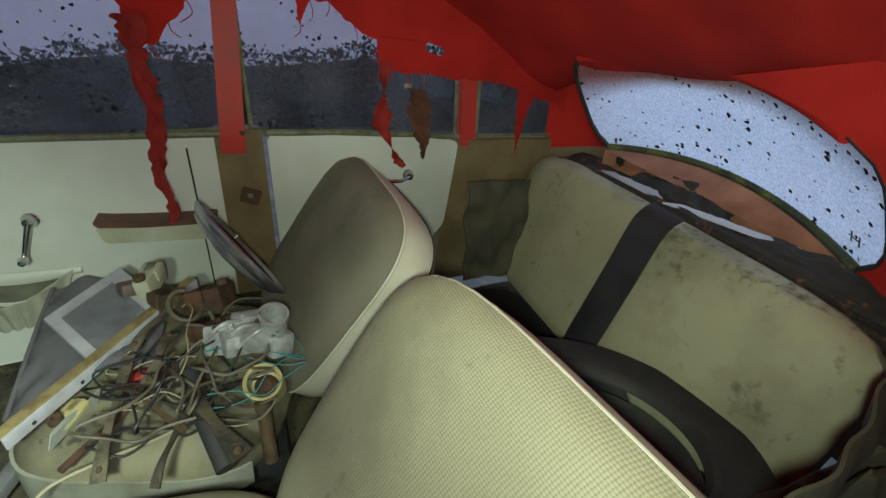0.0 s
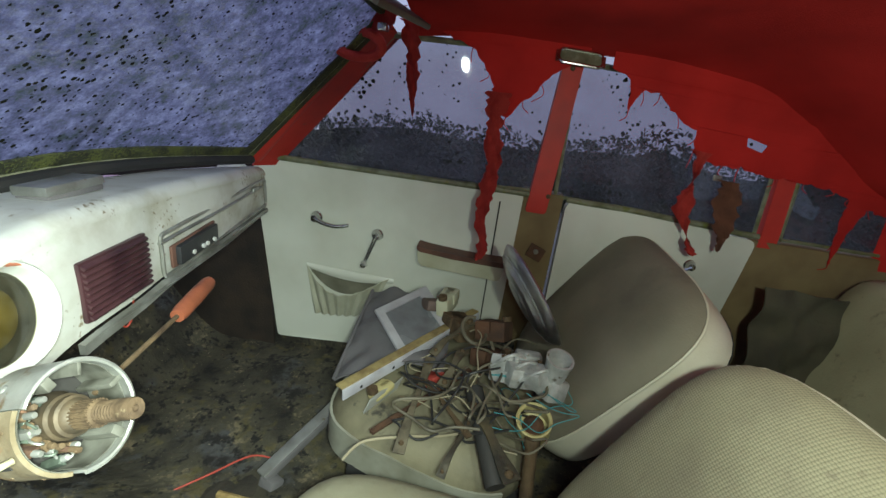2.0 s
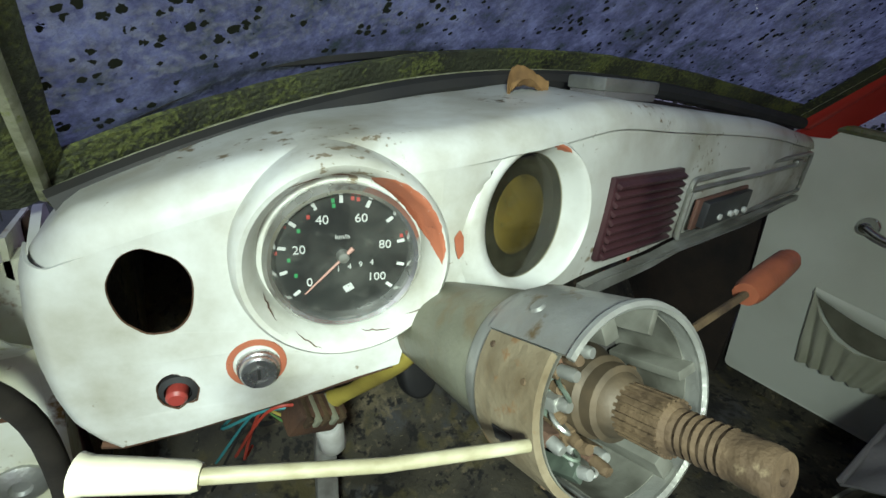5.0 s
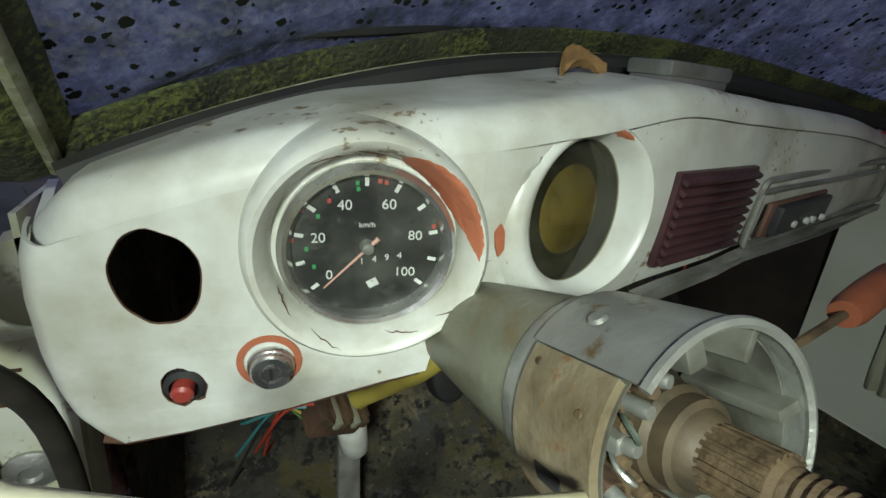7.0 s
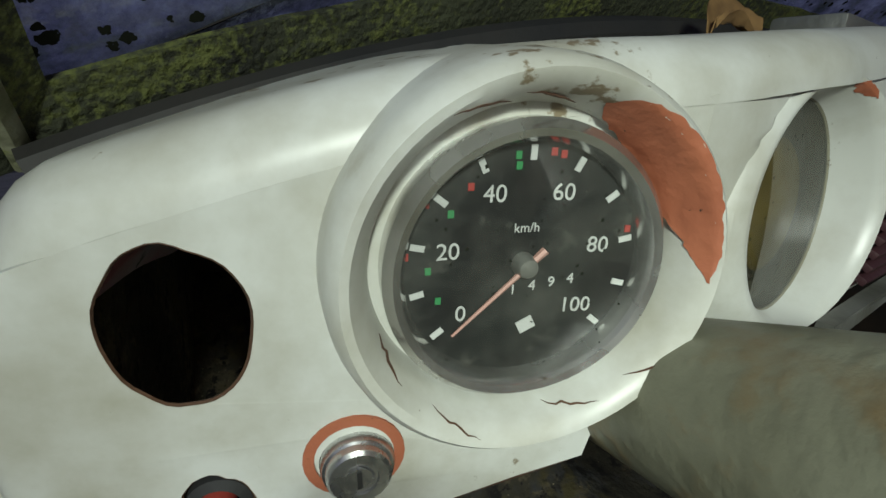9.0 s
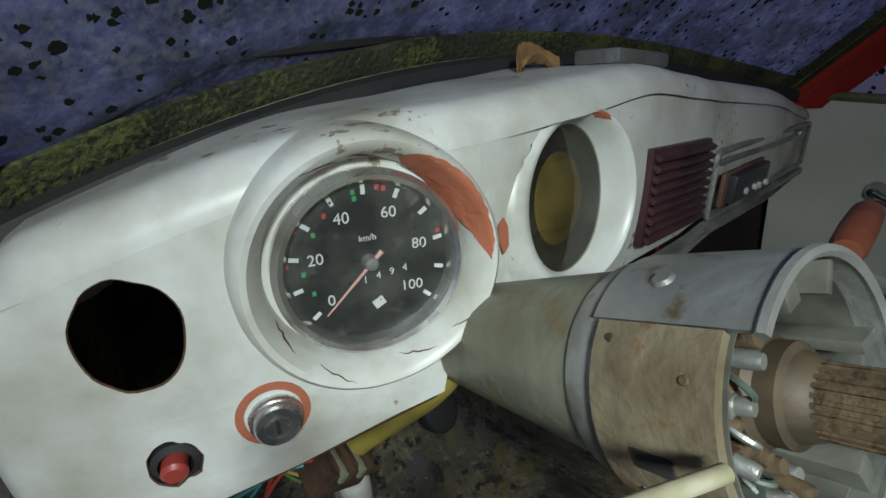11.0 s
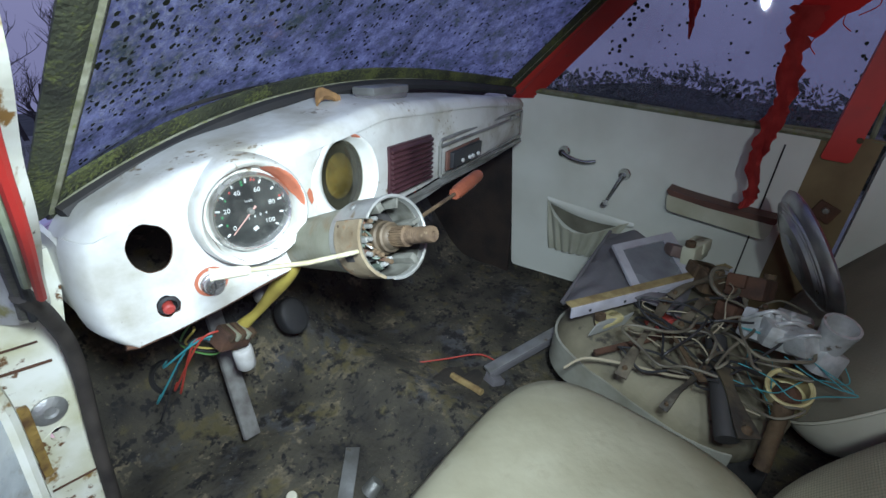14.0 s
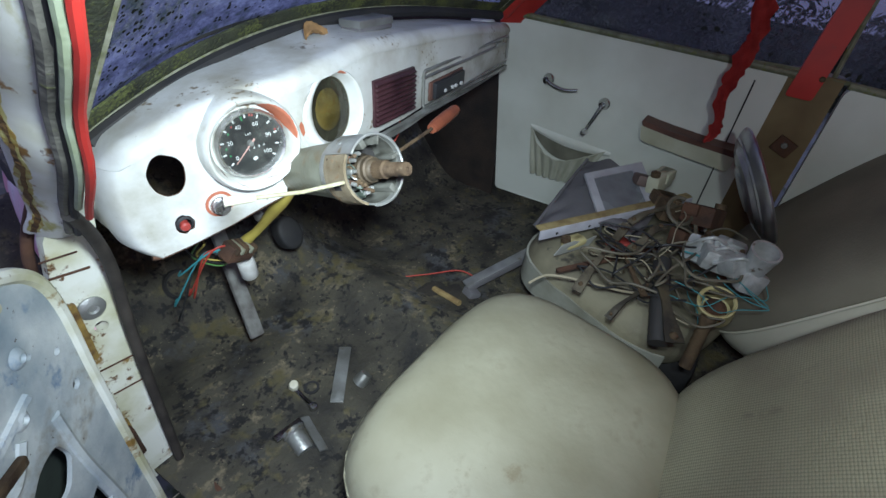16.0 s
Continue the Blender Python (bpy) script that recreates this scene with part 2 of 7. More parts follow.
CABLE_A = mat("grey_cable", (0.14, 0.125, 0.085), (0.06, 0.052, 0.036), 0.6, scale=20)
CABLE_B = mat("black_cable", (0.02, 0.02, 0.02), None, 0.5)
CABLE_C = mat("teal_wire", (0.06, 0.26, 0.28), None, 0.5)
CABLE_D = mat("red_wire", (0.40, 0.05, 0.03), None, 0.5)
CABLE_E = mat("yellow_sleeve", (0.40, 0.33, 0.06), (0.26, 0.20, 0.04), 0.6, scale=18)
BOARD = mat("cream_board", (0.46, 0.46, 0.34), (0.34, 0.33, 0.22), 0.7, scale=8, stain=(0.18, 0.14, 0.07), stain_at=0.62)


def weave(name, base, dark, pitch):
    """Beige seat vinyl with a fine raised grid."""
    m = mat(name, base, dark, 0.62, scale=3.2, bump=0.1, fine=150, stain=(dark[0] * 0.62, dark[1] * 0.62, dark[2] * 0.6), stain_at=0.66, stain_scale=7)
    nt = m.node_tree
    tc = next(n for n in nt.nodes if n.bl_idname == "ShaderNodeTexCoord")
    bp = next(n for n in nt.nodes if n.bl_idname == "ShaderNodeBump")
    vor = nt.nodes.new("ShaderNodeTexVoronoi")
    vor.voronoi_dimensions = "2D"
    vor.inputs["Scale"].default_value, vor.inputs["Randomness"].default_value = 1 / pitch, 0.10
    sep, com, sl = nt.nodes.new("ShaderNodeSeparateXYZ"), nt.nodes.new("ShaderNodeCombineXYZ"), nt.nodes.new("ShaderNodeMath")
    sl.operation = "SUBTRACT"
    nt.links.new(tc.outputs["Object"], sep.inputs["Vector"])
    nt.links.new(sep.outputs["Z"], sl.inputs[0])
    nt.links.new(sep.outputs["Y"], sl.inputs[1])
    nt.links.new(sep.outputs["X"], com.inputs["X"])
    nt.links.new(sl.outputs["Value"], com.inputs["Y"])
    nt.links.new(com.outputs["Vector"], vor.inputs["Vector"])
    b2 = nt.nodes.new("ShaderNodeBump")
    b2.invert = True
    b2.inputs["Strength"].default_value, b2.inputs["Distance"].default_value = 0.45, 0.002
    nt.links.new(vor.outputs["Distance"], b2.inputs["Height"])
    nt.links.new(bp.outputs["Normal"], b2.inputs["Normal"])
    nt.links.new(b2.outputs["Normal"], nt.nodes["Principled BSDF"].inputs["Normal"])
    gap = nt.nodes.new("ShaderNodeMapRange")
    gap.inputs["From Min"].default_value, gap.inputs["From Max"].default_value = 0.32, 0.62
    gap.inputs["To Max"].default_value = 0.75
    nt.links.new(vor.outputs["Distance"], gap.inputs["Value"])
    bs = nt.nodes["Principled BSDF"]
    mx = nt.nodes.new("ShaderNodeMix")
    mx.data_type = "RGBA"
    nt.links.new(gap.outputs["Result"], mx.inputs["Factor"])
    nt.links.new(bs.inputs["Base Color"].links[0].from_socket, mx.inputs["A"])
    mx.inputs["B"].default_value = (dark[0] * 0.55, dark[1] * 0.55, dark[2] * 0.5, 1)
    nt.links.new(mx.outputs["Result"], bs.inputs["Base Color"])
    return m


BEIGE = weave("beige_seat_vinyl", (0.40, 0.38, 0.25), (0.29, 0.275, 0.175), 0.0055)
specks(BEIGE, (0.22, 0.20, 0.135), 9, 0.50, 0.22, 0.4)
specks(BEIGE, (0.16, 0.14, 0.10), 40, 0.62, 0.15, 0.2)
BEIGESMOOTH = mat("beige_piping_vinyl", (0.60, 0.58, 0.46), (0.46, 0.44, 0.32), 0.5, scale=6)
TAUPE = mat("taupe_seat_cloth", (0.21, 0.195, 0.14), (0.145, 0.135, 0.095), 0.85, scale=5, bump=0.25, fine=200)
REARSEAT = mat("rear_seat_vinyl", (0.345, 0.335, 0.215), (0.25, 0.24, 0.15), 0.75, scale=4, bump=0.2, fine=200)

specks(REARSEAT, (0.15, 0.14, 0.09), 7, 0.52, 0.20, 0.4)
specks(REARSEAT, (0.10, 0.085, 0.055), 45, 0.60, 0.12, 0.15)
specks(TAUPE, (0.11, 0.10, 0.075), 9, 0.54, 0.18, 0.4)

def dirty_glass(name, clear, dirt, cover, dots, frost_rough=0.6, cover_scale=7.0, dot_scale=42.0, tones=()):
    """Real glass under a film of frost and grime, with dark lichen dots."""
    m = bpy.data.materials.new(name)
    m.use_nodes = True
    nt = m.node_tree
    N, L = nt.nodes.new, nt.links.new
    nt.nodes.remove(nt.nodes["Principled BSDF"])
    out = nt.nodes["Material Output"]
    tc = N("ShaderNodeTexCoord")
    tr, gl = N("ShaderNodeBsdfTransparent"), N("ShaderNodeBsdfGlossy")
    tr.inputs["Color"].default_value = (*clear, 1)
    gl.inputs["Roughness"].default_value = 0.03
    fr = N("ShaderNodeFresnel")
    fr.inputs["IOR"].default_value = 1.45
    pane = N("ShaderNodeMixShader")
    L(fr.outputs["Fac"], pane.inputs["Fac"])
    L(tr.outputs["BSDF"], pane.inputs[1])
    L(gl.outputs["BSDF"], pane.inputs[2])
    film, back, filmmix = N("ShaderNodeBsdfDiffuse"), N("ShaderNodeBsdfTranslucent"), N("ShaderNodeMixShader")
    film.inputs["Color"].default_value = back.inputs["Color"].default_value = (*dirt, 1)
    filmmix.inputs["Fac"].default_value = frost_rough
    if tones:
        patchy, ramp, wet, wet_bump = N("ShaderNodeTexNoise"), N("ShaderNodeValToRGB"), N("ShaderNodeTexNoise"), N("ShaderNodeBump")
        patchy.inputs["Scale"].default_value, patchy.inputs["Detail"].default_value, patchy.inputs["Roughness"].default_value = 24.0, 12, 0.72
        L(tc.outputs["Object"], patchy.inputs["Vector"])
        ramp.color_ramp.elements[0].position, ramp.color_ramp.elements[1].position = 0.36, 0.64
        ramp.color_ramp.elements[0].color, ramp.color_ramp.elements[1].color = (*tones[0], 1), (*tones[1], 1)
        mid = ramp.color_ramp.elements.new(0.49)
        mid.color = (*dirt, 1)
        L(patchy.outputs["Fac"], ramp.inputs["Fac"])
        wet.inputs["Scale"].default_value, wet.inputs["Detail"].default_value = 210.0, 5
        L(tc.outputs["Object"], wet.inputs["Vector"])
        wet_bump.inputs["Strength"].default_value, wet_bump.inputs["Distance"].default_value = 0.9, 0.004
        L(wet.outputs["Fac"], wet_bump.inputs["Height"])
        for shader in (film, back):
            L(ramp.outputs["Color"], shader.inputs["Color"])
            L(wet_bump.outputs["Normal"], shader.inputs["Normal"])
    L(film.outputs["BSDF"], filmmix.inputs[1])
    L(back.outputs["BSDF"], filmmix.inputs[2])
    n1 = N("ShaderNodeTexNoise")
    n1.inputs["Scale"].default_value, n1.inputs["Detail"].default_value = cover_scale, 9
    L(tc.outputs["Object"], n1.inputs["Vector"])
    mr = N("ShaderNodeMapRange")
    mr.inputs["From Min"].default_value, mr.inputs["From Max"].default_value = 0.35, 0.68
    mr.inputs["To Min"].default_value, mr.inputs["To Max"].default_value = cover[0], cover[1]
    L(n1.outputs["Fac"], mr.inputs["Value"])
    s1 = N("ShaderNodeMixShader")
    L(mr.outputs["Result"], s1.inputs["Fac"])
    L(pane.outputs["Shader"], s1.inputs[1])
    L(filmmix.outputs["Shader"], s1.inputs[2])
    grain = N("ShaderNodeTexNoise")
    grain.inputs["Scale"].default_value, grain.inputs["Detail"].default_value = 170.0, 3
    L(tc.outputs["Object"], grain.inputs["Vector"])
    gm = N("ShaderNodeMapRange")
    gm.inputs["From Min"].default_value, gm.inputs["From Max"].default_value = 0.35, 0.65
    gm.inputs["To Min"].default_value, gm.inputs["To Max"].default_value = 0.78, 1.08
    L(grain.outputs["Fac"], gm.inputs["Value"])
    gmul = N("ShaderNodeMath")
    gmul.operation, gmul.use_clamp = "MULTIPLY", True
    L(mr.outputs["Result"], gmul.inputs[0])
    L(gm.outputs["Result"], gmul.inputs[1])
    L(gmul.outputs["Value"], s1.inputs["Fac"])
    vor = N("ShaderNodeTexVoronoi")
    vor.inputs["Scale"].default_value = dot_scale
    wob = N("ShaderNodeTexNoise")
    wob.inputs["Scale"].default_value = dot_scale * 2.5
    L(tc.outputs["Object"], wob.inputs["Vector"])
    wmix = N("ShaderNodeVectorMath")
    wmix.operation = "MULTIPLY_ADD"
    wmix.inputs[1].default_value = (0.5 / dot_scale,) * 3
    L(wob.outputs["Color"], wmix.inputs[0])
    L(tc.outputs["Object"], wmix.inputs[2])
    L(wmix.outputs["Vector"], vor.inputs["Vector"])
    sep = N("ShaderNodeSeparateColor")
    L(vor.outputs["Color"], sep.inputs["Color"])
    patch = N("ShaderNodeTexNoise")
    patch.inputs["Scale"].default_value = 4.0
    L(tc.outputs["Object"], patch.inputs["Vector"])
    # size of a cell's dot: only the cells above the threshold carry one
    sz = N("ShaderNodeMath")
    sz.operation = "MULTIPLY_ADD"
    sz.inputs[1].default_value, sz.inputs[2].default_value = 1.0, -dots
    L(sep.outputs["Red"], sz.inputs[0])
    sz2 = N("ShaderNodeMath")
    sz2.operation = "MULTIPLY_ADD"
    sz2.inputs[1].default_value = 0.9
    L(patch.outputs["Fac"], sz2.inputs[0])
    L(sz.outputs["Value"], sz2.inputs[2])
    near = N("ShaderNodeMath")
    near.operation = "LESS_THAN"
    L(vor.outputs["Distance"], near.inputs[0])
    L(sz2.outputs["Value"], near.inputs[1])
    r2 = near
    lich = N("ShaderNodeBsdfDiffuse")
    lich.inputs["Color"].default_value = (0.022, 0.024, 0.018, 1)
    s2 = N("ShaderNodeMixShader")
    L(r2.outputs["Value"], s2.inputs["Fac"])
    L(s1.outputs["Shader"], s2.inputs[1])
    L(lich.outputs["BSDF"], s2.inputs[2])
    L(s2.outputs["Shader"], out.inputs["Surface"])
    return m


# frost film; its blue holds skylight and the pale tone lit droplets
GLASS_FRONT = dirty_glass("frosted_windscreen_glass", (0.68, 0.72, 0.86), (0.230, 0.250, 0.360), (0.95, 1.0), 0.97, 0.84, 16.0, 120.0, ((0.105, 0.140, 0.120), (0.46, 0.51, 0.68)))
GLASS_SIDE = dirty_glass("dusty_side_glass", (0.56, 0.57, 0.63), (0.30, 0.31, 0.35), (0.10, 0.34), 1.09, 0.6, 6.0, 75.0)
GLASS_REAR = dirty_glass("frosted_rear_glass", (0.85, 0.9, 0.95), (0.76, 0.90, 1.0), (0.90, 0.99), 1.04, 0.9, 6.0, 62.0)
GLASS_DIAL = dirty_glass("dusty_dial_glass", (0.93, 0.94, 0.93), (0.26, 0.26, 0.22), (0.015, 0.20), 1.28, 0.1, 45.0, 420.0)

GLASS_BROWN = dirty_glass("browned_instrument_glass", (0.50, 0.46, 0.32), (0.16, 0.15, 0.10), (0.03, 0.22), 1.28, 0.1, 30.0, 300.0)

# ---- mesh helpers ----
from mathutils.geometry import tessellate_polygon


SHAPERS = []


def along(table, x):
    """Smooth values between the rows (x, values...) of a table."""
    if x <= table[0][0]:
        return table[0][1:]
    for a, b in zip(table, table[1:]):
        if x <= b[0]:
            t = (x - a[0]) / (b[0] - a[0])
            t = t * t * (3 - 2 * t) * 0.5 + t * 0.5
            return [p + (q - p) * t for p, q in zip(a[1:], b[1:])]
    return table[-1][1:]


def rake(p):
    """The body sags towards its tail."""
    if -2.3 < p.y < -0.7 and -0.8 < p.x < 1.1 and p.z > -0.05:
        drop = along(((-2.2, 0.078), (-1.85, 0.075), (-1.41, 0.058), (-1.27, 0.040), (-1.0, 0.016), (-0.74, 0.0)), p.y)[0]
        p.z -= drop * clamp(p.z / 0.5)


def bend(p):
    """The dashboard's sweep: the passenger's end lies further forward and lower."""
    dx, dy, dz = along(((-0.53, 0.013, -0.008, 0.0), (-0.46, 0.012, -0.010, 0.0), (-0.35, 0.010, -0.015, 0.003), (-0.27, 0.012, -0.018, 0.0), (-0.18, 0.012, -0.012, 0.003), (-0.08, -0.003, -0.016, 0.010), (0.06, -0.020, -0.016, 0.003), (0.15, -0.030, -0.010, 0.0), (0.30, -0.003, 0.0, -0.004), (0.55, 0.049, 0.045, -0.022), (0.60, 0.049, 0.052, -0.024)), p.x)
    p.x, p.y, p.z = p.x + dx, p.y + dy, p.z + dz


def link(name, bm, material, parent=None, label="", smooth=True):
    for v in bm.verts:
        for shaper in SHAPERS:
            shaper(v.co)
    bmesh.ops.recalc_face_normals(bm, faces=bm.faces[:])
    me = bpy.data.meshes.new(name)
    bm.to_mesh(me)
    bm.free()
    for m in material if isinstance(material, (list, tuple)) else (material,):
        me.materials.append(m)
    if smooth:
        me.polygons.foreach_set("use_smooth", [True] * len(me.polygons))
        me.set_sharp_from_angle(angle=radians(38))
    ob = new(name, me)
    ob.parent = parent
    if label:
        ob["label"] = label
    return ob


def part(name, bm, material, parent, label="", smooth=True):
    return link(name, bm, material, parent, label, smooth)


def thing(name, label, category, group="", kind=""):
    return tagged(new(name), label, category, group, kind)


def add_grid(bm, fn, nu, nv, closed_u=False, closed_v=False):
    """A sheet fn(u, v) for u, v in 0..1."""
    rows = [[bm.verts.new(fn(i / nu, j / nv)) for j in range(nv + (0 if closed_v else 1))] for i in range(nu + (0 if closed_u else 1))]
    for i in range(nu):
        for j in range(nv):
            a, b = rows[i], rows[(i + 1) % len(rows)]
            bm.faces.new((a[j], b[j], b[(j + 1) % len(b)], a[(j + 1) % len(a)]))
    return bm


def sheet(fn, nu, nv, thick=0.0):
    bm = add_grid(bmesh.new(), fn, nu, nv)
    if thick:
        bmesh.ops.recalc_face_normals(bm, faces=bm.faces[:])
        bmesh.ops.solidify(bm, geom=bm.faces[:], thickness=thick)
    return bm


def add_tube(bm, pts, radius, seg=8, cap=True):
    pts = [Vector(p) for p in pts]
    rings, side = [], None
    for i, p in enumerate(pts):
        way = (pts[min(i + 1, len(pts) - 1)] - pts[max(i - 1, 0)]).normalized()
        side = (way.orthogonal() if side is None else side - way * side.dot(way)).normalized()
        up = way.cross(side)
        r = radius(i / (len(pts) - 1)) if callable(radius) else radius
        rings.append([bm.verts.new(p + r * (math.cos(a) * side + math.sin(a) * up)) for a in (math.tau * k / seg for k in range(seg))])
    for a, b in zip(rings, rings[1:]):
        for k in range(seg):
            bm.faces.new((a[k], a[(k + 1) % seg], b[(k + 1) % seg], b[k]))
    if cap:
        bm.faces.new(rings[0][::-1])
        bm.faces.new(rings[-1])
    return bm


def tube(pts, radius, seg=8):
    return add_tube(bmesh.new(), pts, radius, seg)


def smooth_path(pts, n=6):
    """A Catmull-Rom line through pts."""
    pts = [Vector(p) for p in pts]
    out = []
    for i in range(len(pts) - 1):
        a, b, c, d = pts[max(i - 1, 0)], pts[i], pts[i + 1], pts[min(i + 2, len(pts) - 1)]
        for k in range(n):
            t = k / n
            out.append(0.5 * (2 * b + (c - a) * t + (2 * a - 5 * b + 4 * c - d) * t * t + (3 * b - a - 3 * c + d) * t ** 3))
    return out + [pts[-1]]


def lathe(profile, m, seg=48):
    """profile: (radius, height) along the local z axis, put in place by m; ends with radius 0 close it."""
    bm = bmesh.new()
    rings = []
    for r, h in profile:
        if r < 1e-6:
            rings.append([bm.verts.new(m @ Vector((0, 0, h)))])
        else:
            rings.append([bm.verts.new(m @ Vector((r * math.cos(a), r * math.sin(a), h))) for a in (math.tau * k / seg for k in range(seg))])
    for a, b in zip(rings, rings[1:]):
        for k in range(seg):
            q = [a[k % len(a)], a[(k + 1) % len(a)], b[(k + 1) % len(b)], b[k % len(b)]]
            q = list(dict.fromkeys(q))
            if len(q) > 2:
                bm.faces.new(q)
    return bm


def facing(centre, way):
    """A frame at centre whose local z looks along way."""
    return Matrix.Translation(centre) @ Vector(way).to_track_quat("Z", "Y").to_matrix().to_4x4()


def add_box(bm, size, m=None, bevel=0.0):
    m = m or Matrix.Identity(4)
    r = bmesh.ops.create_cube(bm, size=1, matrix=m @ Matrix.Diagonal((*size, 1)))
    if bevel:
        es = list({e for v in r["verts"] for e in v.link_edges})
        bmesh.ops.bevel(bm, geom=es, offset=bevel, segments=2, affect="EDGES", profile=0.6)
    return bm


def box(size, m=None, bevel=0.004):
    return add_box(bmesh.new(), size, m, bevel)


def plate(outline, holes, thick, place, edge_step=0.04, fine=0.0):
    """A flat sheet with holes: points (u, v) and depth d in 0..thick go to place(u, v, d)."""
    bm = bmesh.new()
    loops = []
    for loop in (outline, *holes):
        dense = []
        for (a, b), (c, d) in zip(loop, loop[1:] + loop[:1]):
            n = max(1, int(math.hypot(c - a, d - b) / edge_step))
            dense += [Vector((a + (c - a) * k / n, b + (d - b) * k / n, 0)) for k in range(n)]
        loops.append(dense)
    vs = [bm.verts.new(p) for loop in loops for p in loop]
    for tri in tessellate_polygon(loops):
        if len(set(tri)) == 3:
            bm.faces.new([vs[k] for k in tri])
    if fine:
        bmesh.ops.subdivide_edges(bm, edges=[e for e in bm.edges if e.calc_length() > fine], cuts=2, use_grid_fill=False)
        bmesh.ops.triangulate(bm, faces=bm.faces[:])
    r = bmesh.ops.extrude_face_region(bm, geom=bm.faces[:])
    for v in r["geom"]:
        if isinstance(v, bmesh.types.BMVert):
            v.co.z = thick
    for v in bm.verts:
        v.co = place(*v.co)
    return bm


def circle(u, v, r, n=32, squash=1.0, turn=0.0, wobble=0.0):
    out = []
    for k in range(n):
        a = math.tau * k / n
        rr = r * (1 + wobble * noise.noise((math.cos(a) * 2 + u * 9, math.sin(a) * 2, v * 9)))
        x, y = rr * math.cos(a), rr * squash * math.sin(a)
        out.append((u + x * math.cos(turn) - y * math.sin(turn), v + x * math.sin(turn) + y * math.cos(turn)))
    return out


def rounded(pts, r, n=5):
    """Rounds the corners of a polygon."""
    out = []
    for i, p in enumerate(pts):
        p = Vector(p)
        a, b = Vector(pts[i - 1]), Vector(pts[(i + 1) % len(pts)])
        da, db = (a - p), (b - p)
        ra = min(r, da.length / 2, db.length / 2)
        s, e = p + da.normalized() * ra, p + db.normalized() * ra
        for k in range(n + 1):
            t = k / n
            q = s * (1 - t) ** 2 + 2 * p * t * (1 - t) + e * t * t
            out.append((q.x, q.y))
    return out


def cushion(outline, height, m, rings=14, crown=0.35, under=0.03, puff=7.0):
    """A padded pad: outline(angle) gives (x, y); a crowned top with a rolled edge, a flat underside."""
    bm = bmesh.new()
    seg = 72
    prev = None
    prof = []
    for k in range(rings + 1):
        r = k / rings
        prof.append((r, height * ((1 - crown) * (1 - r ** puff) ** 0.5 + crown * (1 - r * r))))
    prof += [(1.0, -under * 0.5), (0.97, -under)]
    top = bm.verts.new(m @ Vector((0, 0, prof[0][1])))
    for r, z in prof[1:]:
        ring = []
        for s in range(seg):
            a = math.tau * s / seg
            x, y = outline(a)
            ring.append(bm.verts.new(m @ Vector((x * r, y * r, z))))
        for s in range(seg):
            t = (s + 1) % seg
            bm.faces.new((top, ring[s], ring[t])) if prev is None else bm.faces.new((prev[s], ring[s], ring[t], prev[t]))
        prev = ring
    bm.faces.new(prev)
    return bm


def superell(a, b, p=4.0, lean=0.0):
    def fn(t):
        c, s = math.cos(t), math.sin(t)
        k = (abs(c) ** p + abs(s) ** p) ** (-1 / p)
        return a * c * k * (1 + lean * s * k), b * s * k
    return fn


def text_mesh(bm, body, size, m):
    cu = bpy.data.curves.new("writing", "FONT")
    cu.body, cu.size, cu.align_x, cu.align_y, cu.extrude = body, size, "CENTER", "CENTER", 0.0002
    ob = new("writing", cu)
    me = bpy.data.meshes.new_from_object(ob.evaluated_get(bpy.context.evaluated_depsgraph_get()))
    me.transform(m)
    bm.from_mesh(me)
    bpy.data.objects.remove(ob)
    bpy.data.meshes.remove(me)
    bpy.data.curves.remove(cu)

# ---- the place ----


def clamp(v, a=0.0, b=1.0):
    return max(a, min(b, v))


def ease(v):
    v = clamp(v)
    return v * v * (3 - 2 * v)


def xr(y, z):
    """The inner face of the passenger side."""
    return 0.70 + 0.085 * clamp(-y, 0, 1.6) + 0.08 * max(0.0, 0.65 - z) / 0.65 + 0.02 * max(0.0, z - 0.65) / 0.35


def xl(y, z):
    """The inner face of the driver's side."""
    return -0.605 + 0.055 * clamp(-y, 0, 2) - 0.02 * max(0.0, z - 0.65) / 0.35


def roof_z(x, y):
    """The height of the headliner."""
    u = clamp(1 - ((x - 0.05) / 0.80) ** 2)
    v = (y + 1.0) / 0.9
    return 1.02 + 0.15 * u ** 0.8 - 0.075 * v * v - 0.17 * ease((-y - 1.25) / 0.6)


GROUND = -0.34


def ground_z(x, y):
    """The field falls gently away from the car on all sides."""
    r = math.hypot(x, y)
    return GROUND - 0.20 * max(0.0, r - 4.0) + 0.03 * noise.noise((x * 0.8, y * 0.8, 0))


# ground, hill and far things
bm = sheet(lambda u, v: Vector((*(p := [180 * math.copysign(abs(2 * w - 1) ** 2.2, w - 0.5) / 2 for w in (u, v)]), ground_z(*p))), 120, 120)
tagged(link("ground", bm, GRASS), "trodden winter grass and bare earth", "ground", kind="structure")


def ridge(u, v):
    a = math.tau * u
    r = 60 + 18 * v
    h = (0.9 + 0.25 * noise.noise((math.cos(a) * 3, math.sin(a) * 3, 2)) + 0.22 * noise.noise((math.cos(a) * 14, math.sin(a) * 14, 5))) * 2.6
    return Vector((r * math.cos(a), r * math.sin(a), GROUND - 0.20 * (r - 4) - 0.6 + v * (h + 1.0)))


bm = add_grid(bmesh.new(), ridge, 180, 4, closed_u=True)
tagged(link("backdrop", bm, HILL), "dark wooded hillside beyond the field at dusk", "hillside", kind="structure")

SHAPERS.append(rake)
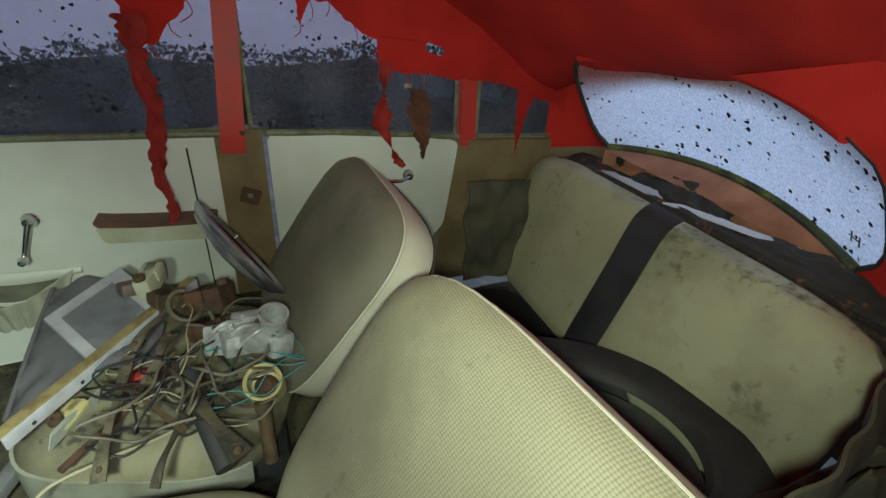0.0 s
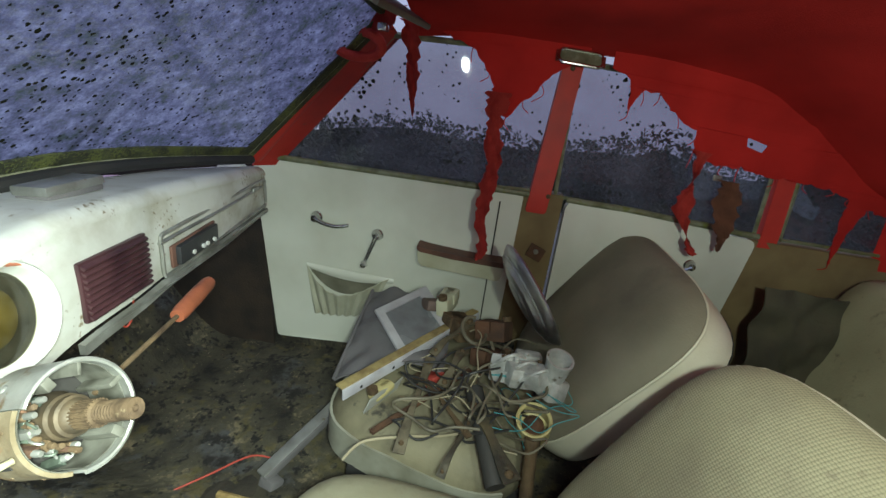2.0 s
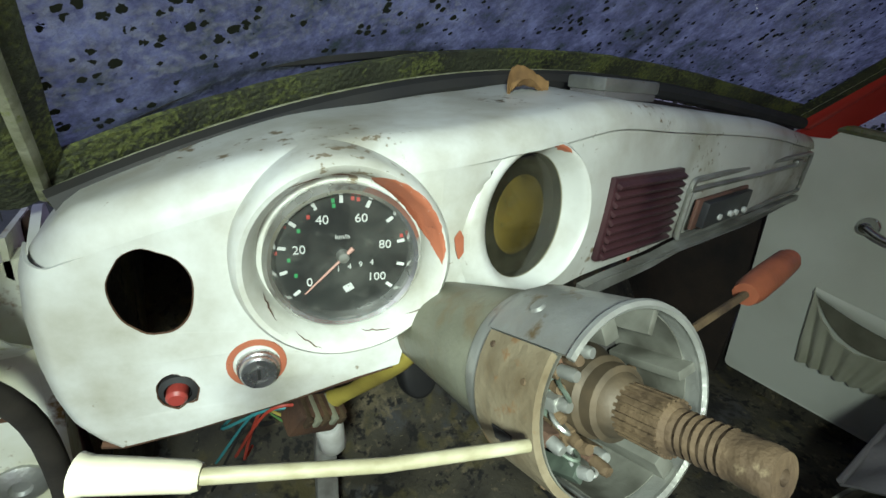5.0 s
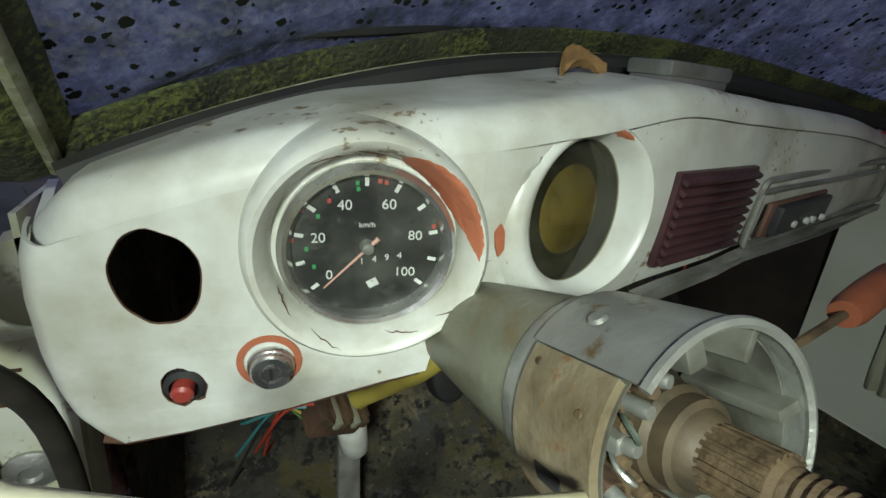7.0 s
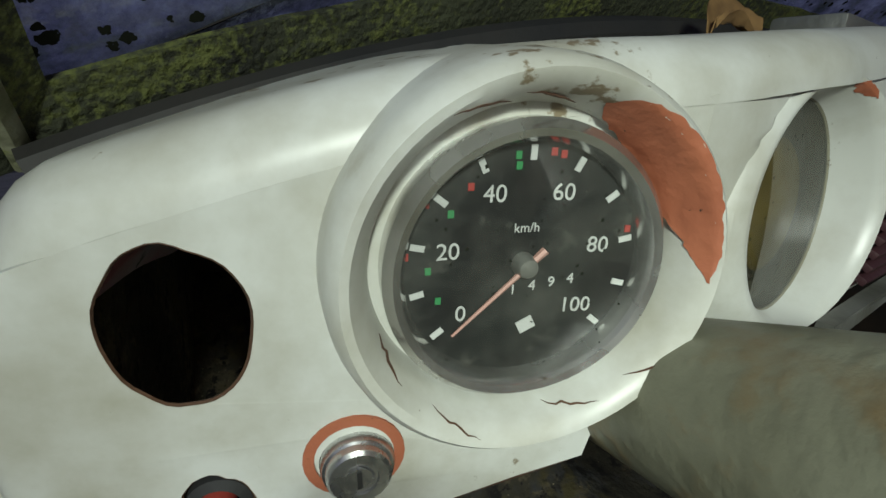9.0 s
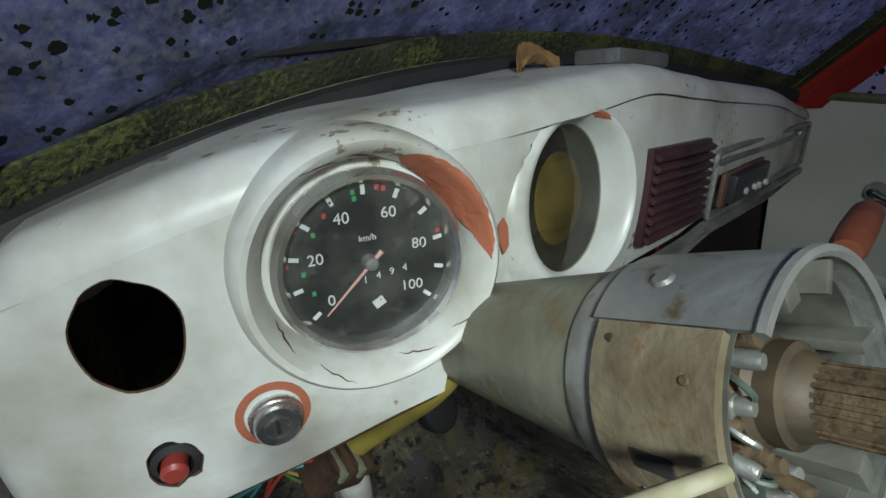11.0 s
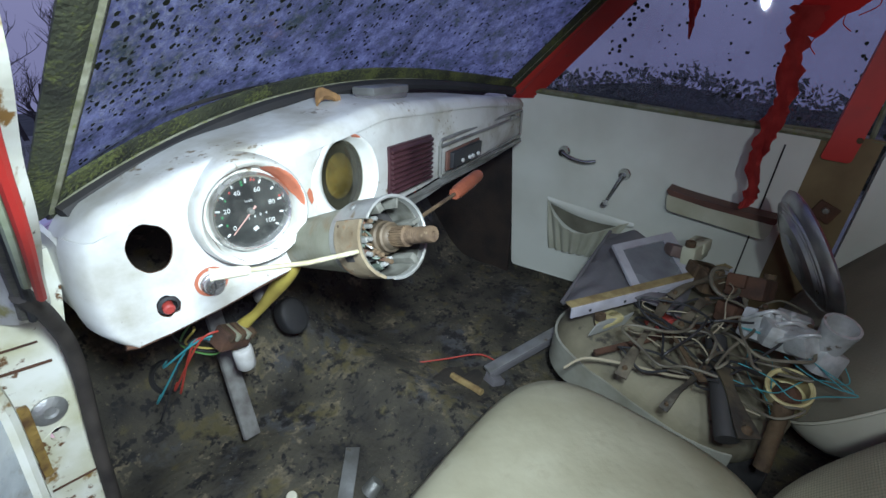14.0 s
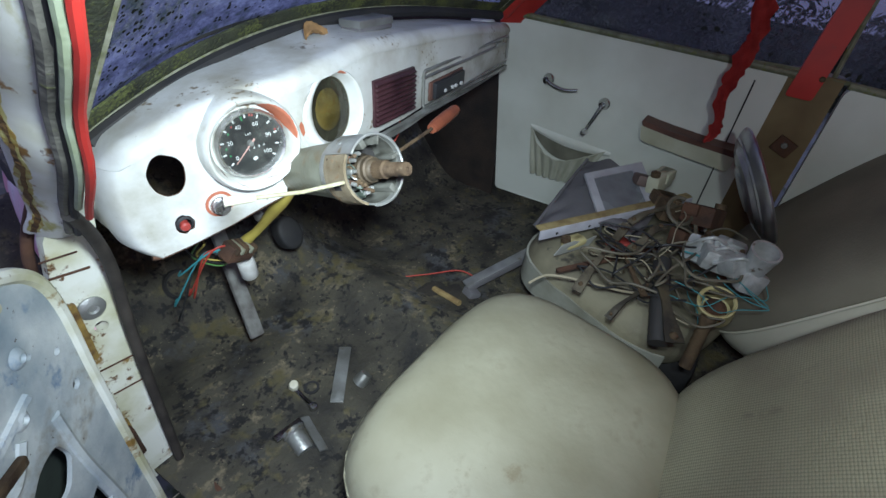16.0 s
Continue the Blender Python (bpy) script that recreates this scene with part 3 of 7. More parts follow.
# car shell: floor pan, firewall
def floor_z(x, y):
    base = 0.012 * noise.noise((x * 6, y * 6, 0)) + 0.005 * noise.noise((x * 25, y * 25, 3))
    base += 0.05 * math.exp(-((x - 0.03) / 0.10) ** 2)
    return base + (0.35 * ease((y - 0.20) / 0.42) if y > 0.2 else 0.0)


def floor_pt(u, v):
    y = -1.75 + 2.37 * v
    x = xl(y, 0) + (0.80 - xl(y, 0)) * u
    return Vector((x, y, floor_z(x, y)))


bm = sheet(floor_pt, 70, 110, 0.012)
floor_ob = tagged(link("floor", bm, FLOOR), "rusty dirt-covered bare metal car floor", "floor", kind="structure")
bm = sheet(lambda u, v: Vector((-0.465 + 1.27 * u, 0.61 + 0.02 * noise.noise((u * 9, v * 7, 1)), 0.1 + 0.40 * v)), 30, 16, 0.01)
tagged(link("wall_front", bm, DARKBROWN), "dark brown firewall below the dashboard", "firewall", kind="structure")
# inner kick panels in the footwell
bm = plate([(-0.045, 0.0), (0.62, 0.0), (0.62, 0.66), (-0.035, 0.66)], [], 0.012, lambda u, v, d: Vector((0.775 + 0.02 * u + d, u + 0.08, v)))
tagged(link("wall_right_kick", bm, DARKBROWN), "rusty bare metal footwell side", "side panel", kind="structure")
bm = plate([(0.10, 0.0), (0.58, 0.0), (0.58, 0.50), (0.10, 0.58)], [], 0.012, lambda u, v, d: Vector((-0.528 + 0.14 * (u - 0.10) - d, u + 0.03, v - 0.02)))
tagged(link("wall_left_kick", bm, FLOOR), "rusty bare metal footwell side", "side panel", kind="structure")

tagged(link("trim", box((0.03, 0.84, 0.15), Matrix.Translation((0.815, -0.37, 0.055)), 0.006), FLOOR), "dirty door sill below the passenger door", "sill", kind="structure")

# sides behind the doors, and outside skin below the windows
for name, fx, s in (("wall_right", xr, 1), ("wall_left", xl, -1)):
    if s > 0:
        prof = [(-0.72, 0.0), (-0.85, 0.0), (-0.85, 0.66), (-0.735, 0.66)]
    else:
        prof = [(-0.80, 0.0), (-2.1, 0.0), (-2.1, 0.60), (-0.80, 0.60)]
    bm = plate(prof, [], 0.05, lambda u, v, d: Vector((fx(u, v) + s * (d + 0.004), u, v)))
    tagged(link(name, bm, BROWNTRIM if s > 0 else CLOTH), "brown trim board between the doors" if s > 0 else "dusty olive trim along the car side", "side panel", kind="structure")
bm = plate([(-1.41, 0.0), (-2.12, 0.0), (-2.12, 0.60), (-1.85, 0.64), (-1.41, 0.64)], [], 0.05, lambda u, v, d: Vector((xr(u, v) + d + 0.004, u, v)))
tagged(link("wall_right_rear", bm, BROWNTRIM), "olive-brown rear quarter trim board", "side panel", kind="structure")
bm = sheet(lambda u, v: Vector((-0.62 + 1.45 * u, -2.12 - 0.02 * v, 0.0 + 0.66 * v)), 8, 8, 0.02)
tagged(link("wall_rear", bm, RUSTDARK), "bare metal bulkhead behind the rear seat", "bulkhead", kind="structure")

# roof skin and headliner
def liner(u, v):
    y = -0.40 - 1.38 * v
    x0, x1 = xl(y, 1.0) + 0.02, xr(y, 1.0) - 0.02
    x = x0 + (x1 - x0) * u
    z = roof_z(x, y) + 0.008 * noise.noise((x * 5, y * 5, 2)) - 0.012 * abs(math.sin((y + 0.40) * 3.6)) ** 6
    return Vector((x, y, z))


bm = sheet(liner, 60, 70, 0.006)
tagged(link("headliner", bm, RED), "sagging torn red cloth headliner", "headliner", kind="structure")
bm = sheet(lambda u, v: liner(u, v) + Vector((0.06 * (u - 0.5), 0.0, 0.03)), 30, 30, 0.01)
tagged(link("ceiling", bm, PILLAR), "steel roof skin above the headliner", "roof", kind="structure")

# pillars
def bar(name, pts, w, mtl, label, cat="pillar", kind="structure", sq=0.6):
    bm = bmesh.new()
    add_tube(bm, smooth_path(pts, 5), w, 10)
    return tagged(link(name, bm, mtl), label, cat, kind=kind)


APR0, APR1 = Vector((0.662, 0.022, 0.690)), Vector((0.60, -0.33, 1.08))
bar("pillar_right_front", [APR0, APR0.lerp(APR1, 0.5), APR1], 0.026, REDPAINT, "red-painted windscreen pillar")
bm = plate(rounded([(-0.745, 0.60), (-0.805, 0.60), (-0.840, 1.06), (-0.787, 1.06)], 0.01), [], 0.03, lambda u, v, d: Vector((xr(u, v) - 0.012 + d, u, v)))
tagged(link("pillar_right_middle", bm, REDPAINT), "red-painted centre door pillar", "pillar", kind="structure")
bm = plate([(-1.445, 0.62), (-1.50, 0.62), (-1.49, 1.0), (-1.44, 1.0)], [], 0.03, lambda u, v, d: Vector((xr(u, v) + d, u, v)))
tagged(link("pillar_right_rear", bm, REDPAINT), "red-painted rear quarter pillar", "pillar", kind="structure")
bm = plate([(-0.80, 0.0), (-0.92, 0.0), (-0.90, 1.05), (-0.80, 1.05)], [], 0.05, lambda u, v, d: Vector((xl(u, v) - d, u, v)))
tagged(link("pillar_left_middle", bm, REDPAINT), "red-painted centre door pillar", "pillar", kind="structure")
bm = plate([(-0.92, 0.60), (-2.1, 0.60), (-1.80, 1.0), (-0.92, 1.05)], [], 0.02, lambda u, v, d: Vector((xl(u, v) - d, u, v)))
tagged(link("wall_left_upper", bm, RED), "red cloth over the car side", "side panel", kind="structure")
bm = plate([(-1.50, 0.90), (-1.80, 0.90), (-1.80, 0.60), (-2.1, 0.60), (-1.82, 0.98), (-1.50, 1.0)], [], 0.02, lambda u, v, d: Vector((xr(u, v) + d + 0.01, u, v)))
tagged(link("wall_right_upper", bm, RED), "red cloth over the rear quarter", "side panel", kind="structure")

bm = sheet(lambda u, v: (APR0 + Vector((0.012, 0.012, -0.03))).lerp(APR1, v).lerp(Vector((xr(-0.02 - 0.32 * v, 0.66 + 0.37 * v) + 0.012, -0.022 - 0.32 * v, 0.66 + 0.37 * v)), u), 8, 14, 0.006)
tagged(link("pillar_right_flange", bm, REDPAINT), "red-painted flange of the windscreen pillar beside the window", "pillar", kind="structure")

# windscreen
def ws(u, v):
    x = 0.04 + (-0.545 + 1.13 * u) * (1 - 0.06 * v)
    b = 1 - (2 * u - 1) ** 2
    return Vector((x, 0.018 + 0.01 * u + 0.045 * b + v * (-0.37 - 0.012 * b), 0.682 + 0.016 * u + 0.072 * b - 0.03 * (2 * u - 1) * b + 0.37 * v))


window_1 = tagged(new("window_1"), "frosted, lichen-spotted curved windscreen", "windscreen", kind="structure")
pane = part("pane", sheet(ws, 40, 14), GLASS_FRONT, window_1)
pane.visible_shadow = False


def seal_band(edge, across, a, b, lift, n):
    """A band of the seal along an edge of the glass, from a to b metres towards the middle of the pane, standing proud by lift(q)."""
    def fn(u, v):
        p, c = edge(u), across(u)
        t = (edge(min(u + 0.01, 1.0)) - edge(max(u - 0.01, 0.0))).normalized()
        c = (c - t * c.dot(t)).normalized()
        out = t.cross(c)
        out = out if out.y < 0 else -out
        w = 1 + 0.06 * noise.noise((u * 40, a * 90, 1))
        return p + c * (a + (b - a) * v) * w + out * lift(v)
    return sheet(fn, n, 6, 0.004)


for edge, across, n, w in ((lambda u: ws(u, 0), lambda u: ws(u, 0.1) - ws(u, 0), 60, 1.0), (lambda v: ws(0, v), lambda v: ws(0.1, v) - ws(0, v), 20, 0.6), (lambda v: ws(1, v), lambda v: ws(0.9, v) - ws(1, v), 20, 0.7)):
    part("rubber_seal", seal_band(edge, across, 0.030 * w, 0.007 * w, lambda q: 0.003 + 0.007 * q, n), MOSS, window_1, "moss-grown rubber windscreen seal")
    part("trim_strip", seal_band(edge, across, 0.007 * w, 0.0005, lambda q: 0.011 + 0.002 * math.sin(math.pi * q), n), SEALTRIM, window_1, "pale filler strip in the seal")
    part("rubber_seal", seal_band(edge, across, 0.0005, -0.026, lambda q: 0.010 - 0.004 * q + 0.004 * math.sin(math.pi * q), n), MOSS, window_1)
part("rubber_seal", tube([ws(k / 20, 1) for k in range(21)], 0.014, 8), MOSS, window_1)
part("wiper_arm", tube([ws(0.30, 0.06) + Vector((0, 0.012, 0)), ws(0.12, 0.10) + Vector((0, 0.012, 0)), ws(0.02, 0.05) + Vector((0, 0.012, 0))], 0.007, 8), RUBBER, window_1, "wiper blade lying outside along the glass")
part("wiper_arm", tube([ws(0.56, 0.30) + Vector((0, 0.012, 0)), ws(0.545, 0.04) + Vector((0, 0.012, 0))], 0.005, 8), RUBBER, window_1, "second wiper arm outside the glass")

# added black tube: its colour paints the shade in the gap behind the dash
tagged(link("trim", tube([ws(0.01 + 0.98 * k / 40, 0) + Vector((0, -0.026, -0.014)) for k in range(41)], 0.011, 8), RUBBER), "black tube that paints the dark gap between dashboard and windscreen", "rubber lip", kind="structure")

# side windows
def side_window(name, y0, y1, lean, z0, z1, label):
    w = tagged(new(name), label, "window", kind="structure")
    fn = lambda u, v: Vector((xr(y0 + (y1 - y0) * u, z0 + (z1 - z0) * v) + 0.022, (y0 + (y1 - y0) * u) - lean * v * (1 - u), z0 + (z1 - z0) * v))
    p = part("pane", sheet(fn, 12, 8), GLASS_SIDE, w)
    p.visible_shadow = False
    part("window_frame", tube([fn(k / 12, 0) + Vector((-0.012, 0, 0)) for k in range(13)], 0.006, 6), TRIM, w)
    part("window_frame", tube([fn(k / 12, 1) + Vector((-0.01, 0, 0)) for k in range(13)], 0.008, 6), TRIM, w)
    part("window_frame", tube([fn(1, k / 6) + Vector((-0.008, 0, 0)) for k in range(7)], 0.006, 6), TRIM, w)
    part("window_frame", tube([fn(0, k / 6) + Vector((-0.008, 0, 0)) for k in range(7)], 0.006, 6), TRIM, w)
    return w


side_window("window_2", -0.015, -0.788, 0.32, 0.66, 1.03, "dusty passenger side window with dark mould spots")
side_window("window_3", -0.826, -1.43, 0.0, 0.655, 1.02, "dusty rear side window with dark mould spots")
side_window("window_4", -1.51, -1.80, 0.0, 0.65, 0.90, "small dusty rear quarter window")

# rear window
RX, RY = 0.235, -1.92


def rw(u, v):
    a = 2 * u - 1
    wv = 0.415 - 0.02 * v - 0.055 * abs(2 * v - 1) ** 4
    return Vector((RX + wv * a, RY + 0.07 * a * a + 0.19 * v, 0.665 + 0.045 * (1 - a * a) + 0.012 * a + 0.255 * v))


window_5 = tagged(new("window_5"), "white frosted rear window dotted with lichen", "rear window", kind="structure")
p = part("pane", sheet(rw, 30, 12), GLASS_REAR, window_5)
p.visible_shadow = False
part("rubber_seal", tube([rw(k / 30, 0) for k in range(31)], 0.013, 8), MOSS, window_5)
part("rubber_seal", tube([rw(0, k / 8) for k in range(9)], 0.007, 8), RUBBER, window_5)
part("rubber_seal", tube([rw(1, k / 8) for k in range(9)], 0.007, 8), RUBBER, window_5)
bm = bmesh.new()
hx, hy = (rw(0.04, 0.24) - rw(0.10, 0.24)).normalized(), (rw(0.07, 0.34) - rw(0.07, 0.14)).normalized()
hn = hx.cross(hy).normalized()
hm = Matrix.Translation(rw(0.07, 0.20) + hn * 0.008) @ Matrix((hx, hn.cross(hx), hn)).transposed().to_4x4()
text_mesh(bm, "H", 0.040, hm)
part("country_sticker", bm, RUBBER, window_5, "black letter sticker", smooth=False)
bar("trim", [rw(k / 10, 1) for k in range(11)], 0.016, RED, "red cloth edge over the rear window", "trim")



def corner(side, mat_x):
    """The curved corner between the rear window and the car's side."""
    def fn(u, v):
        a = rw(side, v * 1.22)
        z = 0.60 + 0.52 * v
        back = -1.42 if side == 0 else -1.79
        b = Vector((mat_x(back, z), back, z))
        q = a.lerp(b, u)
        q.y -= 0.09 * math.sin(math.pi * u) * (1 - 0.4 * v)
        return q
    return sheet(fn, 16, 14, 0.006)


tagged(link("pillar_rear_corner_left", corner(0, xl), RED), "red cloth-covered rear roof corner", "pillar", kind="structure")
tagged(link("pillar_rear_corner_right", corner(1, lambda y, z: xr(y, z) + 0.02), RED), "red cloth-covered rear roof corner", "pillar", kind="structure")

# ---- doors ----


def pd(u, v, d):
    return Vector((xr(u, v) + d, u, v))


door_1 = tagged(new("passenger_door"), "cream vinyl front passenger door, closed, with a torn map pocket", "car door")
part("inner_panel", plate(rounded([(0.020, 0.050), (-0.72, 0.035), (-0.735, 0.650), (0.045, 0.680)], 0.015), [], 0.03, pd), CREAM, door_1)
part("belt_rail", tube([pd(0.03 - 0.79 * k / 16, 0.683 - 0.034 * k / 16, 0.004) for k in range(17)], 0.009, 8), TRIM, door_1, "yellow-edged belt rail")
part("panel_seam", plate([(-0.660, 0.06), (-0.664, 0.06), (-0.672, 0.62), (-0.668, 0.62)], [], 0.002, lambda u, v, d: pd(u, v, -d)), DARK, door_1)


def lever(parent, name, at, rot, length):
    """A chrome door lever or window crank on its round boss."""
    c = pd(at[0], at[1], 0)
    a = part(name, lathe([(0, -0.002), (0.018, 0), (0.018, 0.006), (0.013, 0.012), (0.011, 0.024), (0, 0.026)], facing(c, (-1, 0, 0)), 24), CHROME, parent)
    return c, a


c, a = lever(door_1, "door_handle", (-0.134, 0.512), 0, 0.1)
part("grip", add_tube(bmesh.new(), smooth_path([c + Vector((-0.02, 0, 0)), c + Vector((-0.026, -0.03, -0.010)), c + Vector((-0.03, -0.07, -0.013)), c + Vector((-0.026, -0.105, -0.006))]), lambda t: 0.008 - 0.003 * t, 10), CHROME, a)
c, a = lever(door_1, "window_crank", (-0.317, 0.473), 0, 0.1)
part("arm", add_tube(bmesh.new(), smooth_path([c + Vector((-0.02, 0, 0)), c + Vector((-0.026, 0.014, -0.04)), c + Vector((-0.03, 0.030, -0.085))]), lambda t: 0.008 - 0.003 * t, 10), CHROME, a)
part("knob", lathe([(0, 0), (0.009, 0.003), (0.011, 0.012), (0.008, 0.024), (0, 0.026)], facing(c + Vector((-0.026, 0.030, -0.088)), (-1, 0, 0)), 20), CHROME, a)
# armrest with a worn brown top
arm = part("armrest", plate(rounded([(-0.445, 0.455), (-0.455, 0.405), (-0.70, 0.375), (-0.71, 0.425), (-0.68, 0.435), (-0.60, 0.43), (-0.50, 0.445)], 0.014), [], 0.055, lambda u, v, d: pd(u, v, 0.0 - d)), BOARD, door_1, "cream armrest with worn edge")
part("armrest_pad", plate(rounded([(-0.443, 0.470), (-0.450, 0.452), (-0.55, 0.436), (-0.71, 0.422), (-0.712, 0.440), (-0.62, 0.445), (-0.53, 0.455), (-0.48, 0.462)], 0.008), [], 0.06, lambda u, v, d: pd(u, v, 0.004 - d)), mat("brown_armrest_pad", (0.13, 0.06, 0.04), (0.07, 0.035, 0.025), 0.6, scale=14), arm)
# torn pocket
def pocket(u, v):
    y = -0.098 - 0.020 * (1 - v) - (0.175 + 0.085 * v) * u
    top = 0.352 - 0.095 * math.sin(math.pi * u ** 0.8) * (1 - 0.35 * u) - 0.028 * u
    z = 0.165 + 0.010 * u + (top - 0.165 - 0.010 * u) * v
    bulge = 0.034 * math.sin(math.pi * clamp(u, 0.02, 0.98)) * (0.3 + 0.7 * v) + 0.006 * math.sin(u * 44 + 2 * v) * (0.5 + 0.5 * (1 - v))
    return Vector((xr(y, z) - 0.006 - bulge, y, z))


part("map_pocket", sheet(pocket, 60, 12, 0.003), mat("cream_pocket_cloth", (0.44, 0.44, 0.34), (0.33, 0.33, 0.24), 0.8, scale=9, bump=0.3), door_1, "torn gathered cream pocket")
part("pocket_edge", sheet(lambda u, v: pd(-0.098 - 0.275 * u, 0.352 - 0.030 * u - 0.022 * math.sin(math.pi * u) * v - 0.012 * v, -0.006 - 0.004 * math.sin(math.pi * v)), 20, 5, 0.003), CREAM, door_1, "strap across the pocket's top")
part("pocket_mouth", sheet(lambda u, v: pd(-0.10 - 0.262 * u, 0.345 - 0.028 * u - (0.085 * math.sin(math.pi * u ** 0.8)) * v, -0.003), 20, 5, 0.001), mat("pocket_lining", (0.17, 0.165, 0.12), (0.09, 0.088, 0.06), 0.9, scale=12), door_1)

door_2 = tagged(new("rear_door"), "cream rear passenger door, closed, with chrome handle", "car door")
part("inner_panel", plate(rounded([(-0.865, 0.02), (-1.20, 0.02), (-1.42, 0.30), (-1.44, 0.64), (-0.86, 0.65)], 0.03), [], 0.03, pd), CREAM, door_2)
part("belt_rail", tube([pd(-0.86 - 0.58 * k / 10, 0.652, 0.004) for k in range(11)], 0.009, 8), TRIM, door_2)
c, a = lever(door_2, "door_handle", (-1.27, 0.52), 0, 0.1)
part("grip", tube(smooth_path([c + Vector((-0.02, 0, 0)), c + Vector((-0.03, 0.04, -0.012)), c + Vector((-0.026, 0.10, -0.004))]), 0.006, 8), CHROME, a)

# open driver's door, seen from inside
def dd(u, v, d):
    """u outwards from the hinge, v up, d forwards."""
    return Vector((-0.606 - 0.707 * u - 0.707 * d, -0.018 - 0.707 * u + 0.707 * d, v - 0.05))


door_3 = tagged(new("driver_door"), "stripped open driver's door with bare holed inner metal", "car door")
dl = rounded([(0.035, -0.06), (0.92, -0.06), (0.92, 0.652), (0.095, 0.648), (0.020, 0.600), (0.0, 0.53), (0.012, 0.40)], 0.03)
door_holes = [rounded([(0.115, 0.566), (0.232, 0.566), (0.232, 0.612), (0.115, 0.608)], 0.022), rounded([(0.118, 0.372), (0.128, 0.412), (0.165, 0.416), (0.215, 0.392), (0.217, 0.358), (0.150, 0.340)], 0.014), circle(0.135, 0.250, 0.044, 26, 0.68, -0.5), circle(0.045, 0.495, 0.006, 14), circle(0.085, 0.530, 0.0045, 12), circle(0.048, 0.430, 0.008, 14), circle(0.40, 0.34, 0.10, 28, 0.7), circle(0.22, 0.49, 0.005, 12)]
part("inner_panel", plate(dl, door_holes, 0.006, dd), DOORSKIN, door_3)
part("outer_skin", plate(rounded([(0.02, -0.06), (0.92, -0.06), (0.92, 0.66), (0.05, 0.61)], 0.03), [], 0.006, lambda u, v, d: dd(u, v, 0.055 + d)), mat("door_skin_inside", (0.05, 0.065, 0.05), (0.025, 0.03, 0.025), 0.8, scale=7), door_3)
part("rolled_edge", tube(smooth_path([dd(0.092, 0.650, 0.002), dd(0.024, 0.606, 0.002), dd(0.001, 0.54, 0.002), dd(0.012, 0.40, 0.002), dd(0.024, 0.20, 0.002), dd(0.035, -0.05, 0.002)], 8), 0.010, 8), PILLAR, door_3)
part("hinge_face", sheet(lambda u, v: dd(0.002 + 0.03 * (1 - v) ** 2 - 0.004 * math.sin(math.pi * u), -0.05 + 0.62 * v, 0.004 + 0.05 * u), 6, 16, 0.003), PILLAR, door_3)
part("stiffener", box((0.82, 0.016, 0.036), Matrix.Translation(dd(0.50, 0.632, -0.008)) @ pose(0, 0, 0, 0, 0, 45), 0.006), PILLAR, door_3, "white painted upper rail")
for u in (0.17, 0.36, 0.60):
    part("rail_screw", lathe([(0, 0.003), (0.004, 0.002), (0.006, 0)], facing(dd(u, 0.634, -0.0165), (0.707, -0.707, 0)), 14), ALU, door_3)
part("window_channel", tube([dd(0.92, 0.672, 0.03), dd(0.40, 0.672, 0.03), dd(0.10, 0.655, 0.025), dd(0.02, 0.60, 0.02)], 0.010, 8), TRIM, door_3, "weathered channel along the window slot")
for pts in ([(0.105, 0.44), (0.108, 0.35), (0.10, 0.24), (0.09, 0.10)], [(0.25, 0.47), (0.235, 0.38), (0.19, 0.31), (0.185, 0.16)], [(0.12, 0.50), (0.24, 0.49), (0.34, 0.51)], [(0.16, 0.47), (0.20, 0.44), (0.27, 0.45)]):
    part("pressed_rib", tube(smooth_path([dd(u, v, 0.004) for u, v in pts], 6), 0.010, 8), DOORSKIN, door_3)
for u, v in ((0.10, 0.545), (0.145, 0.49), (0.225, 0.47), (0.30, 0.56)):
    part("pressed_boss", lathe([(0, 0.002), (0.004, 0.002), (0.006, 0.006), (0.010, 0.004), (0.014, 0)], facing(dd(u, v, -0.001), (0.707, -0.707, 0)), 18), DOORSKIN, door_3)
part("latch_bracket", box((0.05, 0.010, 0.014), Matrix.Translation(dd(0.20, 0.465, -0.006)) @ pose(0, 0, 0, 0, 12, 45), 0.003), RUSTY, door_3)

# left front pillar, sill and wing
JAMB = ((0.56, -0.588, 0.054, -0.562, 0.000, -0.556, -0.055), (0.62, -0.582, -0.004, -0.566, -0.064, -0.558, -0.114), (0.80, -0.617, -0.223, -0.596, -0.270, -0.588, -0.300), (0.90, -0.632, -0.340, -0.612, -0.383, -0.604, -0.408), (0.98, -0.636, -0.415, -0.616, -0.453, -0.607, -0.473), (1.06, -0.622, -0.470, -0.604, -0.503, -0.596, -0.518))


def jamb(f, z, lift=0.0):
    """A point on the door-side face of the windscreen pillar: f is 0 at the outer edge, 1 where the paint ends, 2 at the red strip."""
    a, b, c, d, e, g = along(JAMB, z)
    o, i, r = Vector((a, b, z)), Vector((c, d, z)), Vector((e, g, z))
    p = o.lerp(i, f) if f < 1 else i.lerp(r, f - 1)
    return p + Vector((-0.78, -0.52, -0.35)) * lift


def jamb_section(u, v):
    z = 0.565 + 0.49 * v
    k = u * 8
    if k <= 1:
        return jamb(0, z) + Vector((0.030, 0.045, -0.010)) * (1 - k)
    if k <= 7:
        f = (k - 1) / 6
        return jamb(f, z, 0.004 * math.sin(math.pi * f) ** 0.6 - 0.002 * math.exp(-((f - 0.30) / 0.05) ** 2))
    return jamb(1, z) + Vector((0.030, 0.030, -0.020)) * (k - 7)


